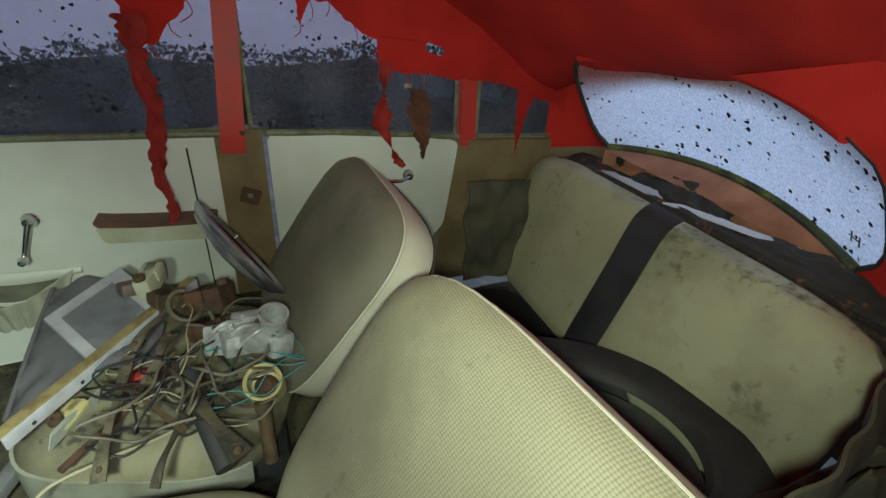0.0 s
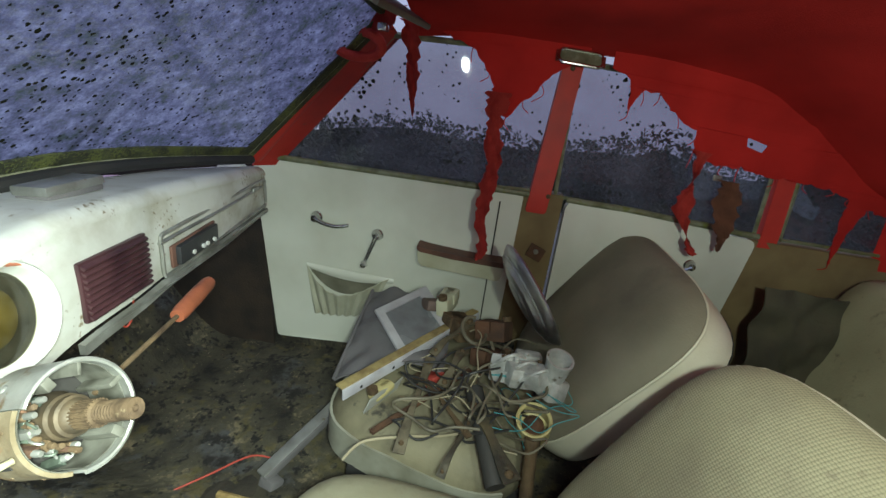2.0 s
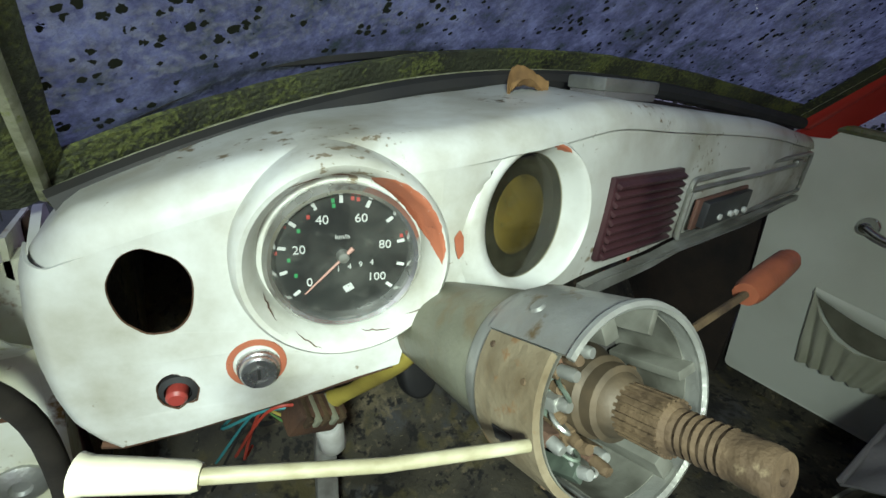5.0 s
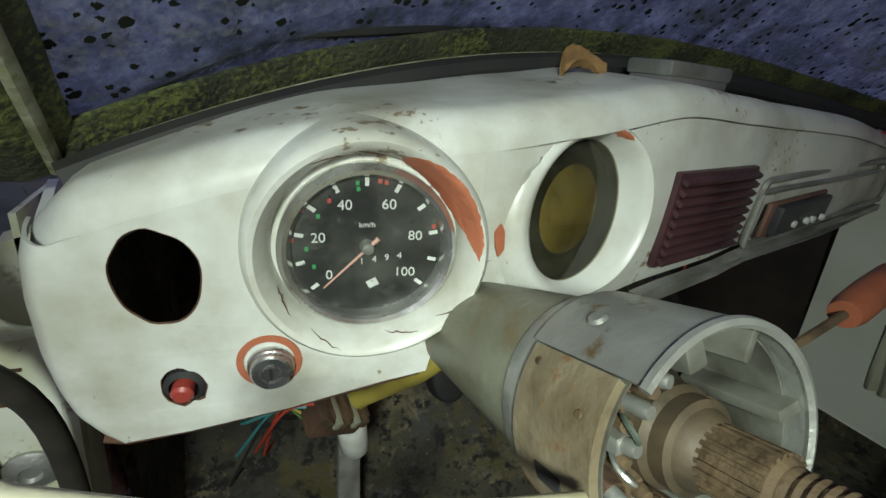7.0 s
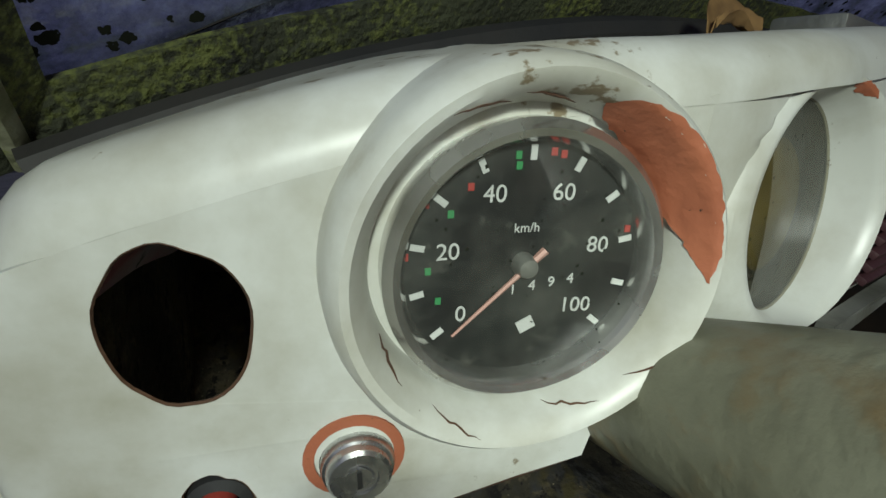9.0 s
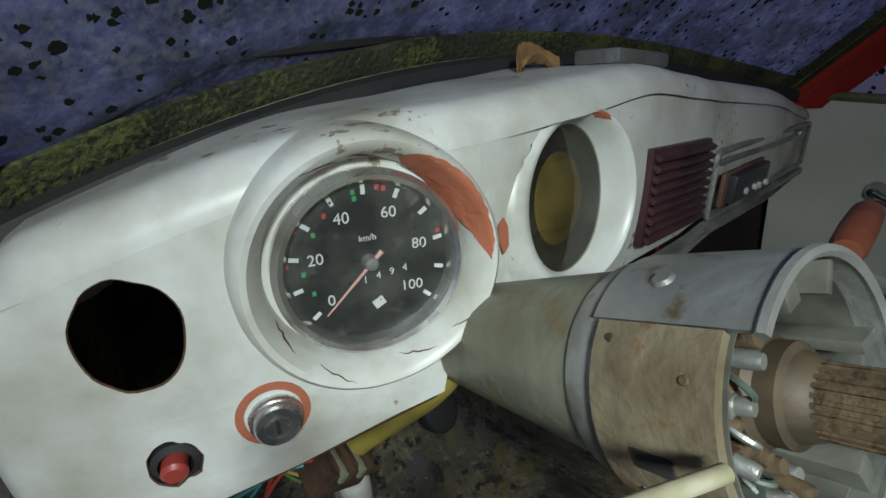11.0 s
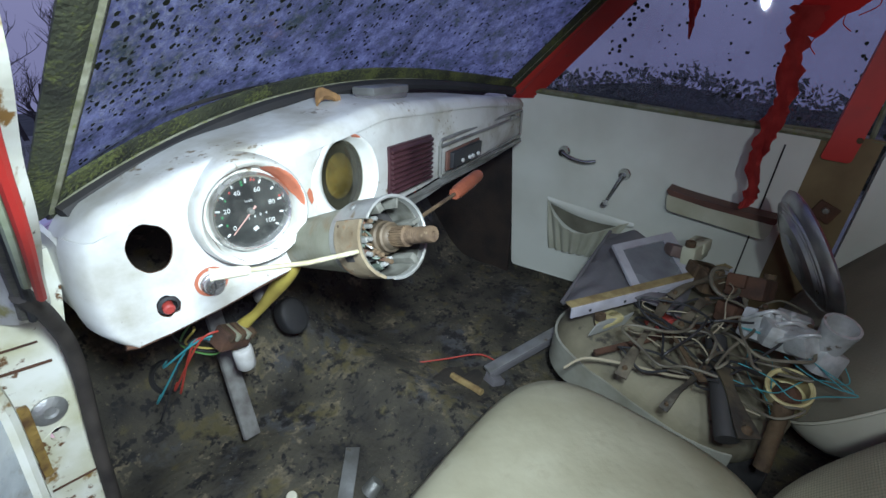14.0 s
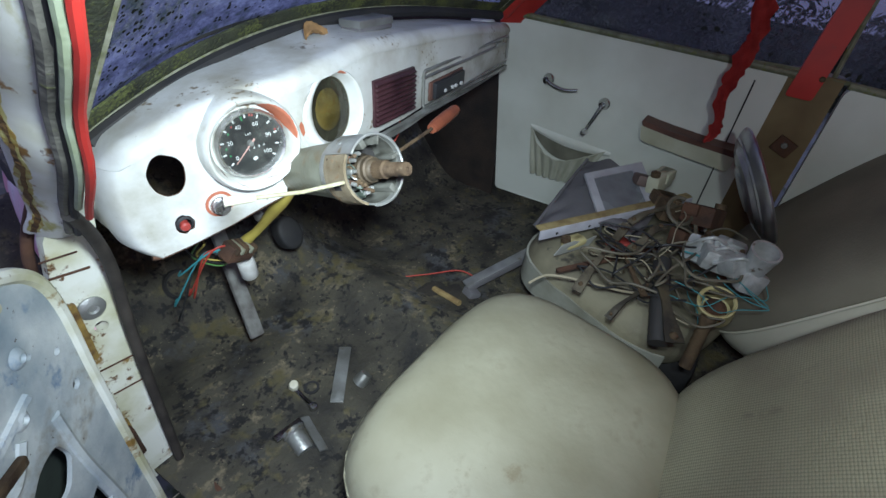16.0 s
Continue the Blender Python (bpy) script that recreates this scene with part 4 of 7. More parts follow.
post_ob = tagged(link("pillar_left_front", sheet(jamb_section, 48, 40, 0.002), POST), "white windscreen pillar with a deep rust run", "pillar", kind="structure")


def rust_run(z0, z1, mid, wide, lift, seed):
    """An uneven band of rust along the pillar's gutter."""
    def fn(u, v):
        z = z0 + (z1 - z0) * v
        w = wide * (0.40 + 0.60 * (1 - v)) * (0.8 + 0.8 * noise.noise((v * 13, seed, 0))) * (1 + 0.6 * noise.noise((v * 47, seed, 4)))
        return jamb(mid + 0.04 * noise.noise((v * 9, seed, 2)) + max(w, 0.015) * (u - 0.5) * 2, z, 0.0034 + lift)
    return sheet(fn, 6, 90, 0.0004)


part("rust_stain", rust_run(0.575, 1.03, 0.30, 0.20, 0.0006, 3), mat("ochre_rust_stain", (0.44, 0.38, 0.09), (0.55, 0.52, 0.24), 0.6, scale=50, stain=(0.30, 0.19, 0.03), stain_at=0.52, stain_scale=70), post_ob, "yellow-ochre rust stain")
part("rust_run", rust_run(0.575, 0.84, 0.30, 0.11, 0.0014, 8), mat("deep_rust_run", (0.075, 0.042, 0.014), (0.20, 0.11, 0.02), 0.9, scale=90, bump=1.0), post_ob, "dark brown flaking rust run")


def strip(pts_f, z0, z1, r, mtl, label, cat, lift=0.002, n=16):
    tagged(link("trim", tube([jamb(pts_f, z0 + (z1 - z0) * k / n, lift) for k in range(n + 1)], r, 8), mtl), label, cat, kind="structure")


GREYSEAL = mat("grey_perished_rubber", (0.15, 0.145, 0.115), (0.06, 0.056, 0.045), 0.8, scale=40, bump=0.4, stain=(0.16, 0.17, 0.07), stain_at=0.6, stain_scale=60)
PALESEAL = mat("pale_green_seal", (0.36, 0.41, 0.29), (0.22, 0.26, 0.15), 0.6, scale=30, bump=0.2)
strip(1.16, 0.60, 1.05, 0.0052, GREYSEAL, "grey perished rubber door seal", "door seal")
strip(1.44, 0.60, 1.05, 0.0042, RUBBER, "black rubber door seal", "door seal", 0.000)
strip(1.66, 0.675, 1.05, 0.0036, PALESEAL, "pale green algae-stained door seal", "door seal", 0.003)
strip(1.98, 0.655, 1.05, 0.0038, REDPAINT, "red-painted inner windscreen pillar strip", "trim", 0.001)


def hinge_side(p):
    p.x, p.y = p.x + 0.043, p.y - 0.018


SHAPERS.append(hinge_side)
bm = plate([(-0.585, 0.635), (-0.545, 0.645), (-0.570, 0.52), (-0.590, 0.30), (-0.610, 0.0), (-0.665, 0.0), (-0.655, 0.30), (-0.645, 0.48), (-0.625, 0.565)], [circle(-0.612, 0.40, 0.010, 20)], 0.02, lambda u, v, d: Vector((u, 0.035 + d + 0.06 * max(0.0, -0.60 - u), v - 0.01)))
hp = tagged(link("pillar_left_lower", bm, PILLAR), "white rust-stained hinge pillar", "pillar", kind="structure")
part("inner_face", plate([(0.035, 0.0), (0.14, 0.0), (0.14, 0.64), (0.035, 0.655)], [], 0.004, lambda u, v, d: Vector((-0.575 - 0.045 * (0.64 - v) / 0.64 + d, u, v - 0.01))), PILLAR, hp)
part("cable_plate", lathe([(0, 0.002), (0.006, 0.002), (0.008, 0.005), (0.014, 0.004), (0.019, 0.001), (0.019, -0.002)], facing((-0.612, 0.034, 0.43), (0, -1, 0)), 24), ALU, hp)
part("hinge_bracket", box((0.012, 0.02, 0.09), Matrix.Translation((-0.650, 0.022, 0.40)), 0.003), RUSTDARK, hp)
part("hinge_bracket", box((0.012, 0.02, 0.07), Matrix.Translation((-0.652, 0.022, 0.14)), 0.003), RUSTDARK, hp)
YELLOWRUST = mat("yellow_rust", (0.26, 0.17, 0.04), (0.08, 0.04, 0.015), 0.85, scale=60, bump=0.7)
part("hinge_frame", plate(rounded([(-0.662, 0.345), (-0.634, 0.345), (-0.628, 0.455), (-0.650, 0.455)], 0.004), [rounded([(-0.655, 0.365), (-0.642, 0.365), (-0.640, 0.430), (-0.650, 0.430)], 0.003)], 0.006, lambda u, v, d: Vector((u, 0.028 + d, v))), YELLOWRUST, hp, "yellow-rusting frame round the door hinge")
part("hinge_frame", plate(rounded([(-0.672, 0.09), (-0.648, 0.09), (-0.644, 0.19), (-0.664, 0.19)], 0.004), [], 0.006, lambda u, v, d: Vector((u, 0.028 + d, v))), YELLOWRUST, hp)
for zz, w in ((0.53, 0.045), (0.31, 0.05), (0.25, 0.05)):
    part("seam", box((w, 0.002, 0.002), Matrix.Translation((-0.618, 0.034, zz)) @ pose(0, 0, 0, 0, 8, 0), 0), RUSTDARK, hp)
part("seam", box((0.05, 0.002, 0.003), Matrix.Translation((-0.615, 0.034, 0.50)) @ pose(0, 0, 0, 0, 10, 0), 0), RUSTDARK, hp)
bar("trim", [jamb(1.30, 0.645, 0.003) - Vector((0.043, -0.018, 0)), Vector((-0.590, -0.040, 0.585)), Vector((-0.578, -0.006, 0.50)), Vector((-0.588, 0.015, 0.33)), Vector((-0.604, 0.02, 0.05)), Vector((-0.606, 0.02, 0.0))], 0.0085, mat("perished_rubber", (0.045, 0.038, 0.030), (0.02, 0.017, 0.014), 0.7, scale=30), "split rubber door seal hanging along the sill", "door seal")
bar("trim", [Vector((-0.595, 0.03, 0.0)), Vector((-0.60, -0.4, -0.005)), Vector((-0.575, -0.8, -0.005))], 0.014, RUSTDARK, "rusty door sill edge", "sill")


def wing(u, v):
    """A rounded wing that narrows and falls away towards the lamp."""
    a = math.pi * (-0.12 + 0.80 * v)
    y = 0.045 + 0.85 * u
    rx, rz = 0.150 * (1 - 0.30 * u * u), 0.235 * (1 - 0.25 * u * u)
    dent = 0.006 * noise.noise((u * 5, v * 5, 0))
    return Vector((-0.472 + 0.095 * u - (rx + dent) * math.copysign(abs(math.sin(a)) ** 0.92, math.sin(a)), y, 0.405 - 0.20 * u + (rz + dent) * math.copysign(abs(math.cos(a)) ** 0.92, math.cos(a))))


tagged(link("front_wing", sheet(wing, 30, 24, 0.004), PEEL), "front wing with peeling pink and white paint", "car wing", kind="structure")
bar("trim", [Vector((-0.56, 0.10, 0.635)), Vector((-0.60, 0.11, 0.575)), Vector((-0.635, 0.11, 0.50)), Vector((-0.645, 0.11, 0.40))], 0.008, RUSTDARK, "rusted scuttle edge beside the wing", "trim")
SHAPERS.remove(hinge_side)
bm = sheet(lambda u, v: Vector((-0.34 + 0.90 * u, 0.10 + 0.85 * v, 0.63 + 0.04 * math.sin(math.pi * u) - 0.2 * v * v)), 20, 12, 0.01)
tagged(link("bonnet", bm, PEEL), "weathered bonnet in front of the windscreen", "bonnet", kind="structure")

# ---- dashboard ----
FY = -0.100


def face_y(x):
    """A flat driver's half that leans towards the middle, and a passenger half that falls away."""
    if x < -0.30:
        return FY - 0.22 * (x + 0.351)
    return FY - 0.0112 + 0.036 * ease((x + 0.24) / 0.45) - 0.006 * (1 - abs(ease((x + 0.30) / 0.20) * 2 - 1))


def dash_top_z(x):
    return 0.740 - (0.046 * (abs(x + 0.12) / 0.35) ** 2.5 if x < -0.12 else 0.032 * ((x + 0.12) / 0.53) ** 1.7)


SHAPERS.append(bend)
dashboard = thing("dashboard", "white-painted metal dashboard, chipped to orange primer, instruments partly missing", "dashboard")
lo = [(-0.497, 0.520), (-0.46, 0.524), (-0.40, 0.534), (-0.311, 0.556), (-0.305, 0.590), (-0.285, 0.612), (-0.285, 0.7145)]
tops = [(-0.285 - 0.222 * k / 10, dash_top_z(-0.285 - 0.222 * k / 10) - 0.022) for k in range(1, 11)]
left = lo + tops + [(-0.512, 0.645), (-0.516, 0.62), (-0.517, 0.585), (-0.515, 0.560), (-0.511, 0.542), (-0.505, 0.529)]
SPD, INS = (-0.351, 0.654), (-0.197, 0.660)
holes = [circle(-0.462, 0.638, 0.0228, 40, squash=1.3, wobble=0.07), circle(-0.459, 0.561, 0.0128, 26, squash=1.15, wobble=0.22), circle(-0.408, 0.572, 0.0145, 24)]
part("fascia", plate(left, holes, 0.0025, lambda u, v, d: Vector((u, face_y(u) + d, v)), 0.03), WHITE, dashboard)
edge_pts = [left[len(lo) + 9]] + left[len(lo) + 10:] + [left[0]]


def corner_return(u, v):
    """The fascia's left edge rolls back towards the door."""
    k = u * (len(edge_pts) - 1)
    j = min(int(k), len(edge_pts) - 2)
    x, z = (edge_pts[j][i] + (edge_pts[j + 1][i] - edge_pts[j][i]) * (k - j) for i in (0, 1))
    a = v * math.pi / 2
    low = ease((u - 0.7) / 0.3)
    return Vector((x - 0.016 * math.sin(a) * (1 - 0.7 * low), face_y(x) + 0.045 * (1 - math.cos(a)), z - 0.008 * low * math.sin(a)))


part("corner_return", sheet(corner_return, 40, 10, 0.002), WHITE, dashboard)
for ring in holes[:2]:
    part("hole_rim", tube([Vector((x, face_y(x) + 0.001, z)) for x, z in list(ring) + [ring[0]]], 0.0009, 6), RUSTDARK, dashboard, "rust-brown raw edge of a dashboard hole")
part("lower_flange", tube([Vector((x, face_y(x) + 0.005, z - 0.002)) for x, z in ((-0.509, 0.524), (-0.497, 0.520), (-0.46, 0.524), (-0.40, 0.534), (-0.314, 0.555))], lambda t: 0.0038 + 0.0010 * math.sin(t * 23), 8), RUSTDARK, dashboard, "rusty lower edge of the dashboard")


def roll(u, v):
    """The rolled top from the fascia's upper edge back to the windscreen."""
    x = -0.521 + 1.101 * u ** 1.25
    drop = max(0.0, (-0.488 - x) / 0.033) ** 2
    z0 = dash_top_z(max(x, -0.507)) - 0.022 - 0.026 * drop
    y0 = face_y(x) + 0.020 * drop
    yb = 0.015 + 0.05 * (1 - (x / 0.58) ** 2)
    a = v * 2.2
    if a < 1:
        ang = a * math.pi / 2
        return Vector((x, y0 + 0.024 * (1 - math.cos(ang)), z0 + 0.022 * math.sin(ang)))
    s = (a - 1) / 1.2
    return Vector((x, y0 + 0.024 + (yb - y0 - 0.024) * s, z0 + 0.022 - 0.008 * s + 0.006 * s * (1 - abs(x) / 0.58)))


part("top_roll", sheet(roll, 70, 18, 0.002), WHITE, dashboard)
# passenger half: recessed louvre, radio panel and chromed frame


def right_half(u, v):
    x = -0.286 + 0.866 * u
    zb = 0.568 + 0.012 * u + 0.03 * ease((-0.20 - x) / 0.08)
    z = zb + (dash_top_z(x) - 0.022 - zb) * v
    sink = 0.035 * ease((0.064 - math.hypot(x - INS[0], z - INS[1])) / 0.010)
    return Vector((x, face_y(x) + sink + 0.004 * ease((x + 0.286) / 0.06) - 0.006 * v * (1 - v) * 4 * ease((x + 0.286) / 0.06), z))


part("right_fascia", sheet(right_half, 130, 30, 0.003), WHITE, dashboard)
part("right_end", plate(rounded([(-0.03, 0.56), (0.05, 0.60), (0.06, 0.69), (-0.02, 0.695), (-0.04, 0.65)], 0.02), [], 0.012, lambda u, v, d: Vector((0.572 + d, u, v))), WHITE, dashboard)
part("left_end", plate(rounded([(-0.074, 0.545), (0.03, 0.56), (0.03, 0.66), (-0.05, 0.648), (-0.074, 0.62)], 0.02), [], 0.006, lambda u, v, d: Vector((-0.525 + d, u + 0.035, v))), WHITE, dashboard)
lv = part("louvre_panel", box((0.165, 0.008, 0.086), Matrix.Translation((0.002, face_y(0.0) - 0.004, 0.632)) @ pose(0, 0, 0, 0, 0, 6), 0.003), MAROON, dashboard, "maroon plastic louvre")
for k in range(9):
    part("slat", box((0.158, 0.010, 0.0052), Matrix.Translation((0.002, face_y(0.0) - 0.009, 0.596 + 0.009 * k)) @ pose(0, 0, 0, 25, 0, 6), 0.0015), MAROON, lv)
# chromed frame round the passenger strip
def fr(x, z):
    return Vector((x, face_y(x) - 0.006, z))


frame_pts = rounded([(0.135, 0.655), (0.552, 0.663), (0.556, 0.590), (0.135, 0.578)], 0.012, 6)
part("chrome_frame", tube([fr(*p) for p in frame_pts] + [fr(*frame_pts[0])], 0.004, 6), ALU, dashboard)
part("chrome_strip", tube([fr(0.13 + 0.40 * k / 8, 0.642 + 0.004 * k / 8) for k in range(9)], 0.0035, 6), ALU, dashboard)
part("lower_rail", plate([(-0.10, 0.555), (0.555, 0.572), (0.555, 0.582), (-0.10, 0.570)], [], 0.01, lambda u, v, d: Vector((u, face_y(u) - 0.012 + d, v))), ALU, dashboard)
part("latch", box((0.03, 0.008, 0.012), Matrix.Translation(fr(0.49, 0.648)), 0.002), ALU, dashboard)
# radio
radio = thing("car_radio", "old black car radio in a dull brown mount", "radio")
part("faceplate", box((0.138, 0.006, 0.041), Matrix.Translation(fr(0.222, 0.610) + Vector((0, -0.002, 0))) @ pose(0, 0, 0, 0, 0, 4), 0.003), mat("dull_brown_mount", (0.15, 0.075, 0.055), (0.08, 0.045, 0.035), 0.6, scale=30), radio, "dull brown mounting plate")
part("front", box((0.122, 0.016, 0.034), Matrix.Translation(fr(0.224, 0.610) + Vector((0, -0.006, 0))) @ pose(0, 0, 0, 0, 0, 4), 0.003), BLACKVINYL, radio)
for x in (0.20, 0.228, 0.240, 0.262):
    part("push_button", lathe([(0, 0), (0.0042, 0), (0.0042, 0.004), (0, 0.005)], facing(fr(x, 0.603) + Vector((0, -0.014, 0)), (0, -1, 0)), 14), DIALMARK, radio)

# instrument pods
m1 = facing((SPD[0], FY, SPD[1]), (-0.22, -1, 0.03))
part("speedometer_pod", lathe([(0.072, -0.05), (0.070, -0.004), (0.0685, 0.012), (0.0665, 0.0185), (0.0640, 0.0210), (0.0610, 0.0198), (0.0575, 0.014), (0.0548, 0.0065), (0.0532, -0.002), (0.0530, -0.010)], m1, 64), WHITE, dashboard, "thick white round speedometer surround")
m2 = facing((INS[0], -0.1088, INS[1]), (0.13, -1, 0.15))
PROF1 = [(0.050, -0.001), (0.0535, 0.0065), (0.0575, 0.014), (0.0610, 0.0198), (0.0640, 0.0210), (0.0665, 0.0185), (0.0685, 0.012)]
PROF2 = [(0.0505, -0.001), (0.053, 0.007), (0.0555, 0.0150), (0.0578, 0.0203), (0.0600, 0.0218), (0.0622, 0.0195), (0.0650, 0.010)]


def lip(a):
    """How far the hood stands out: most on the passenger's side, least towards the driver."""
    x = (m2.to_3x3() @ Vector((math.cos(a), math.sin(a), 0))).x
    return 0.62 + 0.48 * x


def hooded(prof, seg=72):
    bm = bmesh.new()

    def fn(u, v):
        a = math.tau * u
        k = v * (len(prof) - 1)
        j = min(int(k + 1e-6), len(prof) - 2)
        r, h = (prof[j][i] + (prof[j + 1][i] - prof[j][i]) * (k - j) for i in (0, 1))
        return m2 @ Vector((r * math.cos(a), r * math.sin(a), h * lip(a) if h > 0 else h))
    add_grid(bm, fn, seg, len(prof) - 1, closed_u=True)
    return bm


part("instrument_pod", hooded([(0.082, -0.05), (0.074, -0.012), (0.068, 0.0)] + PROF2[::-1]), WHITE, dashboard, "white round hood with an empty yellowed dial")
part("dial_backing", lathe([(0, -0.008), (0.050, -0.009), (0.0515, -0.002)], m2, 40), DIAL, dashboard)
part("yellowed_disc", lathe([(0, -0.0055), (0.030, -0.006), (0.033, -0.008)], m2, 40), DIALYELLOW, dashboard, "yellowed paper disc behind dusty glass")
part("dial_glass", lathe([(0, 0.001), (0.0510, 0.0)], m2, 40), GLASS_BROWN, dashboard).visible_shadow = False


def on_profile(prof, q):
    """Radius and height at the fraction q of the way from the rim's inner to its outer edge."""
    r = prof[0][0] + (prof[-1][0] - prof[0][0]) * q
    for (ra, ha), (rb, hb) in zip(prof, prof[1:]):
        if r <= rb:
            return r, ha + (hb - ha) * (r - ra) / (rb - ra)
    return r, prof[-1][1]


def chip(m, prof, start, inner, outer, lift=0.0005, rise=None):
    """A flake of missing paint; inner and outer give its edges over the clock angle in degrees."""
    def edge(table, d):
        for (a, p), (b, q) in zip(table, table[1:]):
            if d <= b:
                return p + (q - p) * (d - a) / (b - a)
        return table[-1][1]
    d0, d1 = inner[0][0], inner[-1][0]
    bm = bmesh.new()

    def fn(u, v):
        d = d0 + (d1 - d0) * u
        jag = 0.05 * noise.noise((d * 0.21, 2.0, d0)) + 0.03 * noise.noise((d * 0.6, 7.0, d0))
        lo_q, hi_q = edge(inner, d) + jag, edge(outer, d) + 0.05 * noise.noise((d * 0.25, 9.0, d0))
        r, h = on_profile(prof, clamp(lo_q + (max(hi_q, lo_q) - lo_q) * v, 0.0, 1.0))
        a = start + radians(d) * SPIN
        return m @ Vector((r * math.cos(a), r * math.sin(a), h * (rise(a) if rise else 1.0) + lift))
    add_grid(bm, fn, 48, 8)
    return part("paint_chip", bm, PRIMER, dashboard, "bare orange primer where the paint flaked off")


def clock(m, x, z):
    """The lathe angle at which local x, z of the dashboard lies."""
    v = m.to_3x3().inverted() @ Vector((x, 0, z))
    return math.atan2(v.y, v.x)


up1, up2 = clock(m1, 0, 1), clock(m2, 0, 1)
SPIN = 1 if ((clock(m1, 1, 0) - up1) % math.tau) < math.pi else -1
chip(m1, PROF1, up1, [(16, 0.34), (20, 0.22), (27, 0.14), (36, 0.08), (46, 0.05), (58, 0.06), (68, 0.12), (77, 0.24), (84, 0.38), (92, 0.58)], [(16, 0.36), (20, 0.52), (27, 0.66), (36, 0.74), (46, 0.78), (58, 0.76), (68, 0.70), (77, 0.70), (84, 0.66), (92, 0.60)])
chip(m2, PROF2, up2, [(14, 0.42), (20, 0.36), (28, 0.40), (34, 0.50)], [(14, 0.46), (20, 0.66), (28, 0.62), (34, 0.52)], rise=lip)
part("paint_chip", plate(rounded([(-0.2765, 0.662), (-0.2725, 0.668), (-0.2690, 0.662), (-0.2675, 0.649), (-0.2715, 0.644), (-0.2745, 0.652)], 0.0012, 2), [], 0.0008, lambda u, v, d: Vector((u, face_y(u) - 0.0045 + d, v))), PRIMER, dashboard, "bare orange primer where the paint flaked off")
for d0, q0, q1 in ((-32, 0.55, 0.30), (-10, 0.42, 0.25), (118, 0.7, 0.42), (150, 0.5, 0.30), (196, 0.62, 0.40), (230, 0.4, 0.22)):
    pts = []
    for k in range(9):
        r, h = on_profile(PROF1, q0 + (q1 - q0) * (k / 8) + 0.05 * noise.noise((k * 0.7, d0, 0)))
        a = up1 + radians(d0 + 2.4 * k) * SPIN
        pts.append(m1 @ Vector((r * math.cos(a), r * math.sin(a), h)))
    part("paint_crack", tube(pts, lambda t: 0.0001 + 0.0004 * math.sin(math.pi * t), 5), RUSTDARK, dashboard)
# speedometer
speedo = thing("speedometer", "round black speedometer in a worn chrome ring, reading zero", "speedometer")
ms = m1
# dark disc paints the shade between the chrome ring and its surround
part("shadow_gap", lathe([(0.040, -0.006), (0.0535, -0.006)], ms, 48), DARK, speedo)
part("chrome_ring", lathe([(0.0495, -0.005), (0.0500, 0.009), (0.047, 0.0125), (0.0445, 0.0115), (0.0425, 0.007), (0.0425, 0.001)], ms, 64), RINGCHROME, speedo)
part("dial", lathe([(0, 0.003), (0.0435, 0.003)], ms, 64), DIAL, speedo)
part("dial_glass", lathe([(0, 0.0105), (0.0435, 0.0095)], ms, 64), GLASS_DIAL, speedo).visible_shadow = False


def on_dial(x, z, h=0.0036):
    """A frame on the dial: x to the right and z up as read from the seat."""
    return m1 @ Matrix.Translation((x * 0.845, z * 0.845, h)) @ Matrix.Diagonal((0.845, 0.845, 1, 1))


def polar(deg, r):
    """deg clockwise from straight up."""
    return r * math.sin(radians(deg)), r * math.cos(radians(deg))


def dial_angle(v):
    return -129 + v * 2.57


bm = bmesh.new()
for v in range(0, 101, 20):
    x, z = polar(dial_angle(v), 0.033)
    text_mesh(bm, str(v), 0.0098, on_dial(x, z))
text_mesh(bm, "km/h", 0.0055, on_dial(0.0, 0.0155))
for k, ch in enumerate("1494"):
    text_mesh(bm, ch, 0.0066, on_dial(-0.0035 + 0.0085 * k, -0.0115 + 0.0013 * k))
part("dial_print", bm, DIALMARK, speedo, "white numerals 0 to 100", smooth=False)
for v in range(0, 101, 10):
    x, z = polar(dial_angle(v), 0.0455)
    part("tick", box((0.0026, 0.0058, 0.0004), on_dial(x, z) @ pose(0, 0, 0, 0, 0, -dial_angle(v)), 0), DIALMARK, speedo, smooth=False)
bm = bmesh.new()
add_box(bm, (0.0075, 0.0060, 0.0004), on_dial(0.004, -0.0285) @ pose(0, 0, 0, 0, 0, 28))
part("maker_mark", bm, DIALMARK, speedo, smooth=False)
for i, (v, rr, mt) in enumerate([(18, 0.0495, REDDOT), (28, 0.0495, REDDOT), (36, 0.041, REDDOT), (54, 0.0465, REDDOT), (56, 0.0465, REDDOT), (78, 0.0470, REDDOT), (7, 0.038, GREENDOT), (15, 0.040, GREENDOT), (29, 0.039, GREENDOT), (47, 0.041, GREENDOT), (47, 0.045, GREENDOT)]):
    x, z = polar(dial_angle(v), rr)
    part("gear_mark", box((0.0024, 0.0030, 0.0004), on_dial(x, z), 0), mt, speedo, smooth=False)
x0, z0 = polar(dial_angle(-2), 0.035)
x1, z1 = polar(dial_angle(-2) + 180, 0.0085)
part("needle", tube([m1 @ Vector((x0, z0, 0.0062)), m1 @ Vector((0, 0, 0.0068)), m1 @ Vector((x1, z1, 0.0068))], lambda t: 0.0005 + 0.0010 * t, 6), NEEDLE, speedo, "faded red needle")
part("needle_hub", lathe([(0, 0.0092), (0.0033, 0.0088), (0.0043, 0.006), (0.0043, 0.003)], ms, 24), ALU, speedo)

